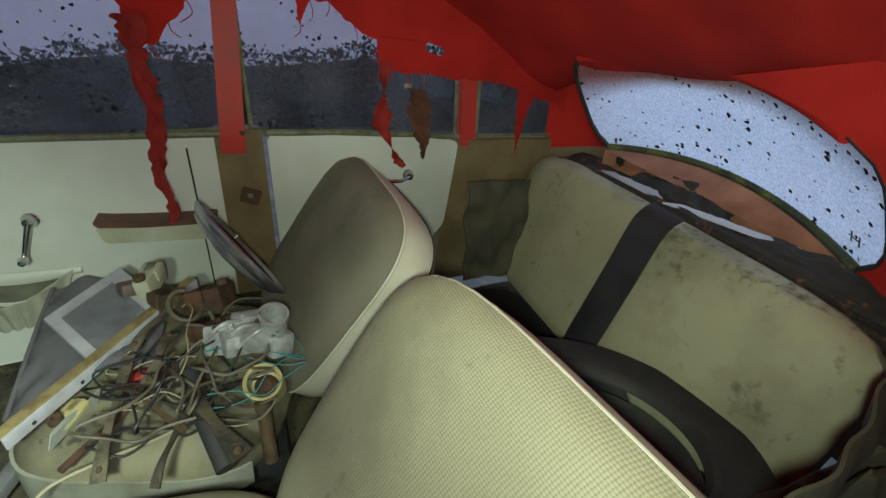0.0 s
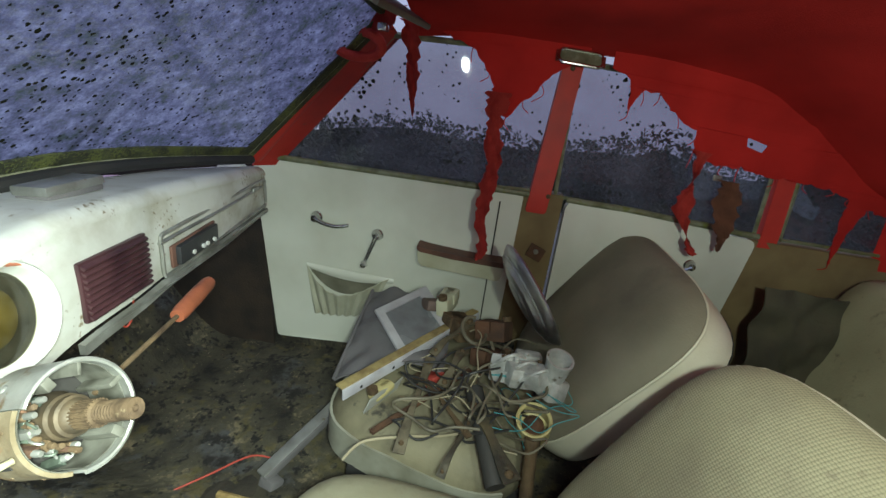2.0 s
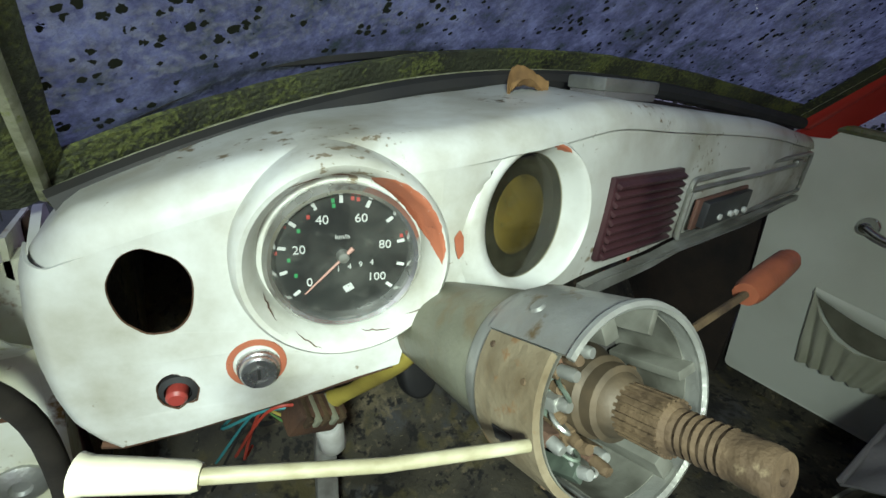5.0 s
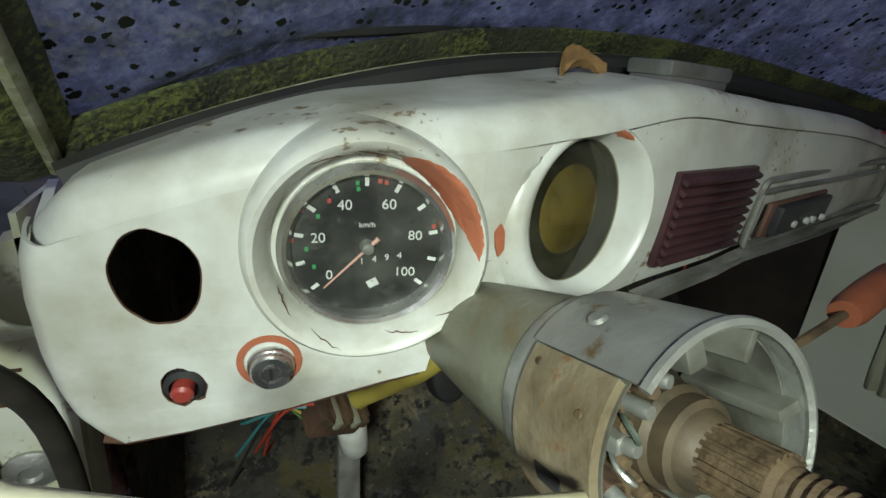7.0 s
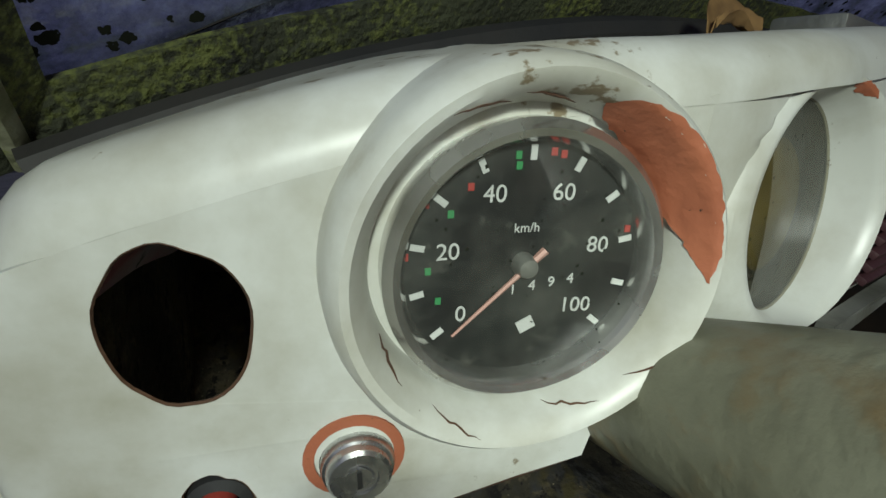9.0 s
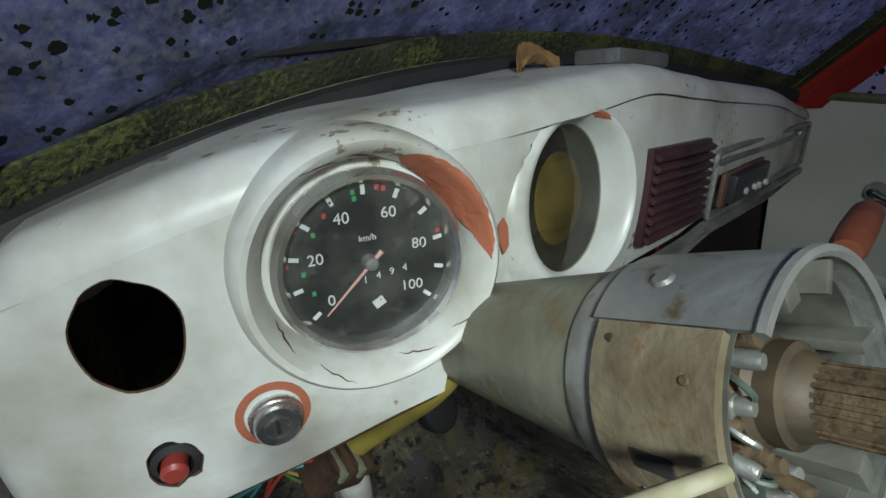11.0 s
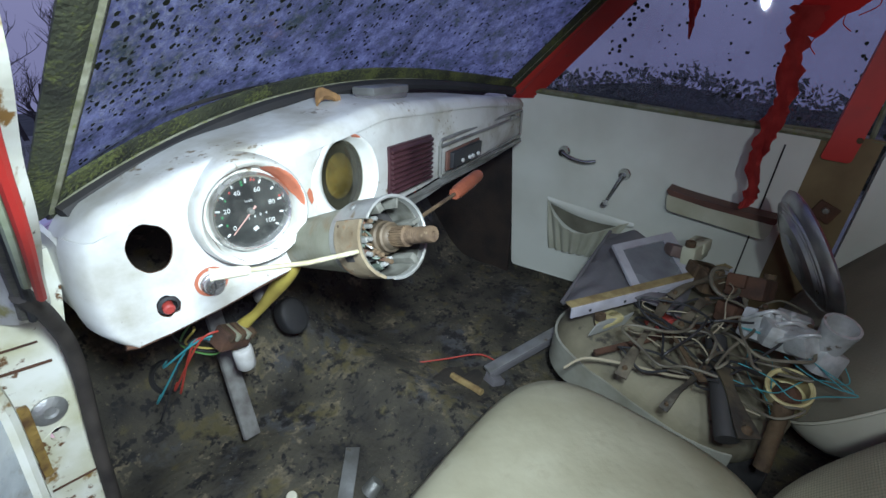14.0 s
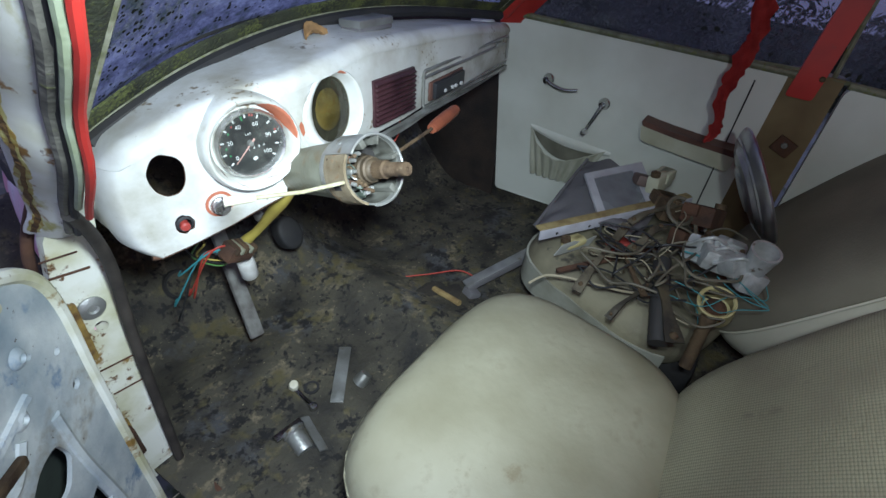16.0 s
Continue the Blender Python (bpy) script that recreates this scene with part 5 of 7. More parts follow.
# switches
b = thing("push_button_switch", "red push button in a ragged hole in the dashboard", "switch")
part("collar", lathe([(0.0085, 0.001), (0.012, -0.001), (0.012, -0.012), (0.008, -0.012), (0.008, 0.0)], facing((-0.459, face_y(-0.459) - 0.001, 0.561), (-0.22, -1, 0)), 24), RUBBER, b)
part("button", lathe([(0, 0.0055), (0.005, 0.0052), (0.0068, 0.003), (0.0068, -0.010)], facing((-0.460, face_y(-0.464) - 0.001, 0.558), (-0.22, -1, -0.12)), 24), REDPLASTIC, b, "faded red button")
ig = thing("ignition_lock", "chrome ignition lock ringed by bare orange primer", "ignition lock")
mi = facing((-0.409, face_y(-0.409), 0.575), (-0.22, -1, 0))
part("primer_ring", lathe([(0.0155, 0.0012), (0.0198, 0.001), (0.0198, -0.001)], mi, 28), PRIMER, ig)
part("barrel", lathe([(0.0145, -0.01), (0.0145, 0.003), (0.0138, 0.005), (0.0128, 0.0055), (0.0125, 0.0085), (0.0112, 0.0098), (0.0075, 0.0098), (0.0070, 0.0088), (0.0058, 0.0088), (0.0052, 0.0100), (0, 0.0100)], facing((-0.408, face_y(-0.408), 0.572), (-0.22, -1, 0.05)), 40), mat("lock_metal", (0.66, 0.66, 0.65), (0.4, 0.4, 0.39), 0.26, 0.95, scale=60, bump=0.1), ig)
part("key_slot", box((0.0018, 0.001, 0.008), Matrix.Translation((-0.4102, face_y(-0.408) - 0.0098, 0.5725)), 0), DARK, ig)

# things lying on the dashboard
pd_ob = thing("grey_box", "small dusty grey flat box on the dashboard top", "box")
mp = Matrix.Translation((0.035, -0.006, 0.748)) @ pose(0, 0, 0, -3, 0, 4)
part("lid", box((0.125, 0.050, 0.014), mp, 0.004), ALU, pd_ob)
part("base", box((0.118, 0.046, 0.010), mp @ Matrix.Translation((0, 0, -0.010)), 0.003), GREYBOARD, pd_ob)
leaf = thing("dry_leaf", "curled brown dead leaf on the dashboard", "leaf")
part("blade", sheet(lambda u, v: Vector((-0.145 + 0.055 * u, -0.015 + 0.022 * v * (1 - (2 * u - 1) ** 2 * 0.7), 0.742 + 0.016 * math.sin(u * 3.3) * (0.4 + v) * 0.7 + 0.006 * math.sin(v * 7 + u * 5))), 16, 8, 0.0008), mat("dry_leaf", (0.26, 0.15, 0.055), (0.12, 0.065, 0.025), 0.8, scale=50), leaf)

SHAPERS.remove(bend)

# ---- steering column ----
CA, CB = Vector((-0.262, -0.055, 0.558)), Vector((-0.282, -0.296, 0.652))
cd = (CB - CA).normalized()
clen = (CB - CA).length
mc = facing(CA, cd) @ Matrix.Diagonal((0.86, 0.86, 1, 1))
column = thing("steering_column", "wheel-less grey steering column with bared switch and splined shaft", "steering column")
part("shroud", lathe([(0.026, -0.05), (0.034, 0.0), (0.049, clen * 0.76), (0.0505, clen * 0.78)], mc, 48), COLUMN, column, "grey tapered shroud stained with rust")
part("clamp_ring", lathe([(0.0505, clen * 0.75), (0.0525, clen * 0.765), (0.0525, clen * 0.81), (0.051, clen * 0.82)], mc, 48), ALU, column)


def arc_shell(a0, a1, r0, r1, h0, h1, n=28):
    bm = bmesh.new()
    prof = [(r0, h0), (r1, h0), (r1, h1), (r0, h1)]
    rows = []
    for k in range(n + 1):
        a = a0 + (a1 - a0) * k / n
        rows.append([bm.verts.new(mc @ Vector((r * math.cos(a), r * math.sin(a), h))) for r, h in prof])
    for a, b in zip(rows, rows[1:]):
        for j in range(4):
            bm.faces.new((a[j], b[j], b[(j + 1) % 4], a[(j + 1) % 4]))
    bm.faces.new(rows[0][::-1])
    bm.faces.new(rows[-1])
    return bm


def col_angle(x, z):
    v = mc.to_3x3().inverted() @ Vector((x, 0, z))
    return math.atan2(v.y, v.x)


up = col_angle(0, 1)
side = 1 if ((col_angle(1, 0) - up) % math.tau) < math.pi else -1


def cpt(turn, r, h):
    """A point on the column: turn in radians clockwise from the top, radius and distance along it."""
    a = up + side * turn
    return mc @ Vector((r * math.cos(a), r * math.sin(a), h))


part("upper_shell", arc_shell(up - side * 0.80, up + side * 3.55, 0.0525, 0.0555, clen * 0.80, clen * 1.02, 44), ALU, column, "dull aluminium switch housing")
part("switch_cover", arc_shell(up - side * 0.82, up - side * 2.62, 0.0520, 0.0562, clen * 0.815, clen * 0.985, 36), TANPLATE, column, "tan rust-flecked cover plate")
part("end_rim", tube([cpt(math.tau * k / 48 * 0.70 - 0.82, 0.0545, clen * 1.02) for k in range(49)], 0.0022, 6), ALU, column)
part("cover_slot", plate([(-0.004, -0.007), (0.004, -0.007), (0.004, 0.007), (-0.004, 0.007)], [], 0.001, lambda u, v, d: cpt(-1.75 + u / 0.056, 0.0564 + d, clen * 0.90 + v)), DARK, column)
for tn, hh in ((-1.15, 0.95), (-2.35, 0.93), (-2.1, 0.86), (-0.95, 0.84)):
    part("cover_rivet", lathe([(0, 0.0009), (0.0013, 0.0008), (0.0018, 0)], facing(cpt(tn, 0.0560, clen * hh), cpt(tn, 1.0, clen * hh) - cpt(tn, 0.0, clen * hh)), 12), RUSTY, column)
# grey darkened for the housing's shaded inside; liner and webs take it
SHADEDGREY = mat("shaded_inner_grey", (0.16, 0.16, 0.135), (0.06, 0.058, 0.045), 0.6, 0.4, scale=40)
# flat black disc paints the dark depth inside the column
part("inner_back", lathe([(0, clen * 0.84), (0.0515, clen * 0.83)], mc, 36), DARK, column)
# added liner, no part of its own: paints the housing's inside darker
part("shade_liner", arc_shell(up - side * 2.5, up + side * 3.5, 0.0512, 0.0520, clen * 0.82, clen * 0.99, 44), SHADEDGREY, column)
for tn, wd in ((-0.25, 0.010), (0.45, 0.004), (1.4, 0.006), (2.6, 0.010)):
    part("inner_web", box((0.014, wd, 0.042), Matrix.Translation(cpt(tn, 0.0455, clen * 0.93)) @ mc.to_3x3().to_4x4() @ pose(0, 0, 0, 0, 0, math.degrees(up + side * tn)), 0.001), SHADEDGREY, column)
VERDIGRIS = mat("verdigris_contact", (0.10, 0.125, 0.095), (0.04, 0.05, 0.04), 0.6, 0.4, scale=60)
rc = random.Random(11)
for k in range(13):
    tn = -0.55 - 0.19 * k
    rr = 0.036 + 0.007 * rc.uniform(-1, 1)
    c = cpt(tn, rr, clen * (0.89 + 0.05 * rc.random()))
    mk = Matrix.Translation(c) @ mc.to_3x3().to_4x4() @ pose(0, 0, 0, rc.uniform(-15, 15), rc.uniform(-15, 15), rc.uniform(0, 180))
    mtl = (VERDIGRIS, RUSTDARK, RUSTY, VERDIGRIS, ALU)[k % 5]
    ct = part("contact", box((rc.uniform(0.007, 0.012), rc.uniform(0.004, 0.008), rc.uniform(0.016, 0.028)), mk, 0.001), mtl, column)
    part("terminal_screw", lathe([(0, 0.0035), (0.0028, 0.0032), (0.0034, 0.0015), (0.0034, -0.006)], mk @ Matrix.Translation((0.001, 0, 0.014)), 12), (ALU, RUSTY)[k % 2], ct)
for k in range(4):
    t0 = -0.9 - 0.45 * k
    part("spring_wire", tube(smooth_path([cpt(t0, 0.030, clen * 0.92), cpt(t0 - 0.15, 0.040, clen * 0.97), cpt(t0 - 0.32, 0.036, clen * 0.99), cpt(t0 - 0.42, 0.028, clen * 0.93)], 5), 0.0011, 6), (VERDIGRIS, ALU)[k % 2], column)
part("bearing", lathe([(0.0265, clen * 0.82), (0.0265, clen * 0.90), (0.0230, clen * 0.915), (0.0230, clen * 0.95), (0.0205, clen * 0.96), (0.0205, clen * 0.985), (0.0175, clen * 0.99), (0.0150, clen * 1.01), (0.0125, clen * 1.015)], mc, 32), mat("brown_bearing_grease", (0.085, 0.062, 0.036), (0.03, 0.024, 0.016), 0.6, 0.3, scale=40), column)
shaft = part("shaft", lathe([(0.0128, clen * 0.9), (0.0128, clen + 0.024), (0.0108, clen + 0.026)] + [(0.0108 - 0.0008 * (k % 2), clen + 0.027 + 0.0016 * k) for k in range(14)] + [(0.0108, clen + 0.051), (0.0108, clen + 0.060), (0.0098, clen + 0.063), (0.0035, clen + 0.063), (0.003, clen + 0.060), (0, clen + 0.060)], mc, 32), RUSTY, column, "rusty splined shaft end")
for k in range(24):
    a = math.tau * k / 24
    part("spline", box((0.0022, 0.0018, 0.022), mc @ Matrix.Translation((0.0130 * math.cos(a), 0.0130 * math.sin(a), clen + 0.013)) @ pose(0, 0, 0, 0, 0, math.degrees(a)), 0), RUSTY, shaft, smooth=False)
part("screw", lathe([(0, 0.0018), (0.0032, 0.0014), (0.0044, 0)], facing(cpt(-0.42, 0.0555, clen * 0.88), cpt(-0.42, 1.0, 0) - cpt(-0.42, 0, 0)), 16), ALU, column)
stalk = thing("indicator_stalk", "ivory-handled indicator stalk on the steering column", "indicator stalk")
SA, SB = Vector((-0.336, -0.292, 0.654)), Vector((-0.444, -0.262, 0.670))
SC = Vector((-0.473, -0.248, 0.673))
part("rod", tube([SA, SA.lerp(SB, 0.5) + Vector((0, 0, -0.003)), SB], 0.0026, 10), mat("grimy_rod", (0.34, 0.32, 0.22), (0.2, 0.18, 0.1), 0.5, scale=60), stalk)
part("handle", tube([SB.lerp(SC, -0.02), SB.lerp(SC, 0.05), SB.lerp(SC, 0.9), SC], lambda t: 0.0038 + 0.0026 * t, 14), IVORY, stalk, "ivory plastic grip")

# ---- seats ----
CUSHIONVINYL = mat("worn_beige_vinyl", (0.325, 0.310, 0.215), (0.24, 0.225, 0.145), 0.55, scale=6, bump=0.35, fine=45, stain=(0.20, 0.17, 0.10), stain_at=0.66, stain_scale=9)
specks(CUSHIONVINYL, (0.22, 0.20, 0.13), 30, 0.60, 0.16, 0.2)


def seat(name, label, cx, cy, w, d, z, turn, mtl_c, mtl_b, back, bw, bh, lean, p=4.5, swing=0.0):
    s = thing(name, label, "car seat", "front seats")
    m = Matrix.Translation((cx, cy, z)) @ pose(0, 0, 0, 3, 0, turn)
    part("cushion", cushion(superell(w / 2, d / 2, 3.6, 0.035), 0.085, m, crown=0.45, under=0.05), CUSHIONVINYL if mtl_c is BEIGE else mtl_c, s)
    if mtl_c is BEIGE:
        part("cushion_piping", tube([m @ Vector((*superell(w / 2, d / 2, 3.6, 0.035)(math.tau * k / 60), -0.006)) for k in range(61)], 0.0025, 6), mtl_c, s)
    if mtl_c is not BEIGE:
        lipfn = superell(w / 2 * 1.015, d / 2 * 1.015, 3.6, 0.035)
        part("seat_edge", sheet(lambda u, v: m @ Vector((*lipfn(math.pi * (0.30 + 0.95 * u)), -0.075 + (0.080 - 0.05 * max(0.0, u - 0.6)) * v + 0.006 * noise.noise((u * 9, v * 2, 1)))), 40, 6, 0.006), mat("grimy_cream_edge", (0.30, 0.30, 0.245), (0.18, 0.175, 0.13), 0.6, scale=12), s, "cream board edge of the seat pan")
    part("seat_base", box((w * 0.86, d * 0.84, z - 0.09), Matrix.Translation((cx, cy, (z - 0.09) / 2 + 0.03)), 0.02), RUBBER, s, "dark seat frame")
    mb = Matrix.Translation(back) @ pose(0, 0, 0, 90 + lean, 0, turn + swing) @ pose(0, 0, 0, 0, 180, 0)
    fn = superell(bw / 2, bh / 2, p, 0.07)
    part("backrest", cushion(fn, 0.055, mb, crown=0.45, under=0.01), mtl_b, s)
    part("backrest_band", add_grid(bmesh.new(), lambda u, v: mb @ Vector((*[q * (1 - 0.02 * (2 * v - 1) ** 2) for q in fn(math.tau * u)], -0.008 - 0.085 * v)), 72, 4, closed_u=True), BEIGESMOOTH, s, "pale rolled side of the backrest")
    part("backrest_shell", cushion(superell(bw / 2 * 0.985, bh / 2 * 0.985, p, 0.07), 0.03, mb @ Matrix.Translation((0, 0, -0.095)) @ pose(0, 0, 0, 0, 180, 0), crown=0.3, under=0.0), BLACKVINYL, s, "dark backrest shell")
    part("backrest_piping", tube([mb @ Vector((*fn(math.tau * k / 60), -0.006)) for k in range(61)], 0.0035, 6), BEIGESMOOTH, s)
    return s


seat("driver_seat", "beige woven vinyl driver's seat, grimy but whole", -0.20, -0.573, 0.60, 0.50, 0.200, -2, BEIGE, BEIGE, (-0.262, -0.955, 0.393), 0.76, 0.60, 35, 4.0, 9)
seat("passenger_seat", "taupe passenger seat heaped with car parts", 0.425, -0.60, 0.52, 0.50, 0.185, -17, GRIMYSEAT, TAUPE, (0.55, -0.945, 0.372), 0.59, 0.56, 34, 4.0, 18)

rear = thing("rear_seat", "beige rear bench with a wide black centre strap", "rear bench")
mr = Matrix.Translation((0.255, -1.655, 0.39)) @ pose(0, 0, 0, 90 + 18, 0, -2) @ pose(0, 0, 0, 0, 180, 0)
part("backrest", cushion(superell(0.55, 0.25, 7), 0.06, mr, crown=0.25, under=0.06, puff=12), REARSEAT, rear)
# pan takes the cavity black: the shadow below the bench is painted in
part("seat_pan", cushion(superell(0.56, 0.24, 6), 0.04, Matrix.Translation((0.15, -1.42, 0.07)), crown=0.3, under=0.06), DARK, rear, "dark bare pan where the cushion is missing")


def strap_fn(u, v):
    y = -0.262 + 0.52 * v
    return mr @ Vector((0.062 + (u - 0.5) * 0.100, y, 0.068 * (1 - abs(y / 0.275) ** 10) + 0.006 + 0.003 * math.sin(u * math.pi)))


part("centre_strap", sheet(strap_fn, 8, 30, 0.004), BLACKVINYL, rear, "shiny black vinyl strap")

# spare tyre behind the front seats
tyre = thing("spare_wheel", "bare worn tyre lying behind the front seats", "tyre")
mt = Matrix.Translation((-0.12, -1.315, 0.335)) @ pose(0, 0, 0, 8, 6, 0)
tp = [(0.175, -0.03), (0.19, -0.055), (0.23, -0.07), (0.275, -0.06), (0.292, -0.03), (0.295, 0.0), (0.292, 0.03), (0.275, 0.06), (0.23, 0.07), (0.19, 0.055), (0.175, 0.03)]
part("tyre", lathe(tp, mt, 64), TYRE, tyre)
part("bead", lathe([(0.172, 0.035), (0.180, 0.052), (0.19, 0.057), (0.186, 0.044)], mt, 64), RUBBER, tyre)
# added black disc closing the tyre's middle, painting the dark inside it
part("shade_disc", lathe([(0, -0.028), (0.16, -0.03), (0.185, 0.0)], mt, 40), RUBBER, tyre)

# ---- torn headliner ----
rng = random.Random(4)


def jag(pts, amp, step=0.012):
    """Frays a polygon's edge."""
    out = []
    for (a, b), (c, d) in zip(pts, pts[1:]):
        n = max(1, int(math.hypot(c - a, d - b) / step))
        for k in range(n):
            t = k / n
            out.append((a + (c - a) * t + rng.uniform(-amp, amp) * 0.6, b + (d - b) * t + rng.uniform(-amp, amp)))
    return out + [pts[-1]]


def flap(name, top, low, holes, label, inward=0.02):
    pts = jag(low, 0.005) + top
    def place(u, v, d):
        w = 0.010 * noise.noise((u * 7, v * 7, 3)) + 0.004 * noise.noise((u * 24, v * 24, 1))
        hang = clamp((1.05 - v) / 0.3)
        return Vector((xr(u, v) - inward - d - 0.035 * (1 - hang) - w, u, v))
    ob = tagged(link(name, plate(pts, holes, 0.003, place, 0.02, 0.05), RED), label, "torn cloth")
    for k in range(1, len(low) - 1):
        u, v = low[k]
        n = rng.uniform(0.015, 0.045)
        part("loose_thread", tube(smooth_path([place(u, v + 0.006, 0), place(u + rng.uniform(-0.01, 0.01), v - n * 0.5, 0), place(u + rng.uniform(-0.02, 0.02), v - n, 0)], 4), 0.0012, 5), RED, ob)
    return ob


flap("torn_cloth_flap", [(-1.88, 0.80), (-1.80, 0.94), (-1.40, 1.09), (-1.0, 1.12), (-0.90, 1.10)], [(-0.90, 1.02), (-0.955, 1.0), (-0.968, 0.918), (-0.99, 0.975), (-1.04, 0.975), (-1.10, 0.93), (-1.16, 0.905), (-1.168, 0.85), (-1.20, 0.83), (-1.26, 0.825), (-1.31, 0.835), (-1.41, 0.83), (-1.50, 0.825), (-1.58, 0.818), (-1.635, 0.80), (-1.640, 0.68), (-1.655, 0.60), (-1.668, 0.70), (-1.69, 0.78), (-1.78, 0.765), (-1.86, 0.71)], [rounded([(-1.30, 0.915), (-1.36, 0.908), (-1.352, 0.886), (-1.305, 0.892)], 0.004)], "red headliner cloth torn and hanging over the rear door window")
flap("torn_cloth_flap", [(-0.84, 1.03), (-0.84, 1.11), (-0.45, 1.10)], [(-0.45, 1.05), (-0.545, 1.02), (-0.585, 0.97), (-0.605, 0.935), (-0.612, 0.85), (-0.655, 0.86), (-0.69, 0.90), (-0.73, 0.945), (-0.775, 0.99)], [], "red headliner cloth torn into a point beside the door pillar")


def shred(pts, widths, mtl, label, twist=2.0):
    """A ropey hanging strip."""
    path = smooth_path(pts, 8)
    n = len(path) - 1
    bm = bmesh.new()
    rows = []
    for i, p in enumerate(path):
        t = i / n
        k = t * (len(widths) - 1)
        j = min(int(k), len(widths) - 2)
        w = widths[j] + (widths[j + 1] - widths[j]) * (k - j)
        a = twist * t * math.pi + 0.5
        row = []
        for q in range(6):
            s = q / 5 - 0.5
            rag = 1 + 0.7 * noise.noise((i * 0.7, q * 2.3, w * 80))
            off = Vector((0.5 * math.sin(a), math.cos(a), 0)) * (w * s * 2 * rag) + Vector((-0.004 * math.cos(s * 9 + i * 0.8), 0.0, 0.006 * noise.noise((i, q, 1))))
            row.append(bm.verts.new(p + off))
        rows.append(row)
    for a, b in zip(rows, rows[1:]):
        for q in range(5):
            bm.faces.new((a[q], b[q], b[q + 1], a[q + 1]))
    bmesh.ops.solidify(bm, geom=bm.faces[:], thickness=0.003)
    return tagged(link("torn_cloth_strip", bm, mtl), label, "torn cloth", "shreds of headliner")


LIGHTRED = mat("frayed_red_cloth", (0.50, 0.05, 0.04), (0.36, 0.025, 0.02), 0.95, scale=30, bump=0.5, fine=160)
shred([(0.70, -0.62, 0.92), (0.69, -0.62, 0.84), (0.675, -0.632, 0.75), (0.665, -0.628, 0.67), (0.635, -0.62, 0.60), (0.62, -0.635, 0.52), (0.615, -0.62, 0.485)], [0.040, 0.026, 0.028, 0.028, 0.030, 0.034, 0.014], LIGHTRED, "long frayed red cloth strip hanging past the armrest", 0.25)
shred([(0.72, -1.17, 0.86), (0.71, -1.16, 0.77), (0.705, -1.155, 0.70), (0.70, -1.19, 0.62), (0.70, -1.21, 0.585)], [0.026, 0.020, 0.026, 0.024, 0.008], LIGHTRED, "thin twisted red cloth shred")
shred([(0.715, -1.255, 0.80), (0.705, -1.262, 0.72), (0.70, -1.27, 0.66), (0.70, -1.272, 0.61)], [0.026, 0.040, 0.030, 0.006], mat("brown_backed_cloth", (0.20, 0.085, 0.05), (0.12, 0.05, 0.03), 0.95, scale=30), "brown-backed flap of headliner cloth", 0.3)
shred([(0.60, -0.40, 1.06), (0.595, -0.41, 0.98), (0.60, -0.415, 0.91), (0.60, -0.42, 0.845)], [0.026, 0.026, 0.032, 0.026], LIGHTRED, "short red cloth strap hanging by the windscreen pillar", 0.3)
loop_pts = [(0.585 + 0.01 * math.sin(k), -0.285 + 0.055 * math.cos(k * math.tau / 12), 0.995 + 0.028 * math.sin(k * math.tau / 12)) for k in range(13)]
tagged(link("torn_cloth_loop", tube(smooth_path(loop_pts, 3), 0.012, 8), LIGHTRED), "red cloth loop knotted at the pillar top", "torn cloth")
shred([(0.55, -0.36, 1.08), (0.56, -0.34, 1.03), (0.57, -0.30, 1.02)], [0.05, 0.04, 0.02], LIGHTRED, "crumpled red cloth above the windscreen corner", 0.2)

# dome lamp over the door pillar
lamp = thing("interior_lamp", "small oblong chrome-framed interior lamp", "interior lamp")
mlp = Matrix.Translation((0.725, -0.815, 1.022)) @ pose(0, 0, 0, 0, -62, 0)
oval = rounded([(-0.018, -0.055), (0.018, -0.055), (0.018, 0.055), (-0.018, 0.055)], 0.016, 6)
part("frame", tube([mlp @ Vector((*p, 0.006)) for p in oval] + [mlp @ Vector((*oval[0], 0.006))], 0.0045, 8), CHROME, lamp)
part("lens", plate(oval, [], 0.012, lambda u, v, d: mlp @ Vector((u * 0.9, v * 0.93, d - 0.006))), mat("smoky_lamp_lens", (0.20, 0.20, 0.14), (0.11, 0.11, 0.07), 0.25, scale=30), lamp)
for y in (-0.048, 0.048):
    part("end_clip", box((0.03, 0.012, 0.008), mlp @ Matrix.Translation((0, y * 1.18, 0.002)), 0.002), CHROME, lamp)
for y, z, x in ((-0.803, 0.655, 0), (-0.808, 1.0, 0)):
    tagged(link("pillar_screw", lathe([(0, 0.004), (0.005, 0.003), (0.007, 0)], facing((xr(y, z) - 0.012, y, z), (-1, 0, 0)), 14), RUSTY), "rusty screw in the red pillar", "screw", "pillar screws")
hook = thing("coat_hook", "small chromed clip at the torn cloth edge", "clip")
part("plate", box((0.006, 0.022, 0.016), Matrix.Translation((xr(-1.25, 0.79) - 0.034, -1.252, 0.795)), 0.002), ALU, hook)
hook2 = thing("seat_belt_bracket", "dark bolted bracket low on the centre pillar", "bracket")
part("plate", box((0.008, 0.05, 0.045), Matrix.Translation((xr(-0.80, 0.47) - 0.004, -0.80, 0.47)) @ pose(0, 0, 0, 20, 0, 0), 0.003), RUSTDARK, hook2)
part("bolt", lathe([(0, 0.008), (0.007, 0.007), (0.008, 0)], facing((xr(-0.80, 0.47) - 0.008, -0.80, 0.475), (-1, 0, 0)), 14), ALU, hook2)
visor = thing("sun_visor", "folded grey-green sun visor under the windscreen header", "sun visor")
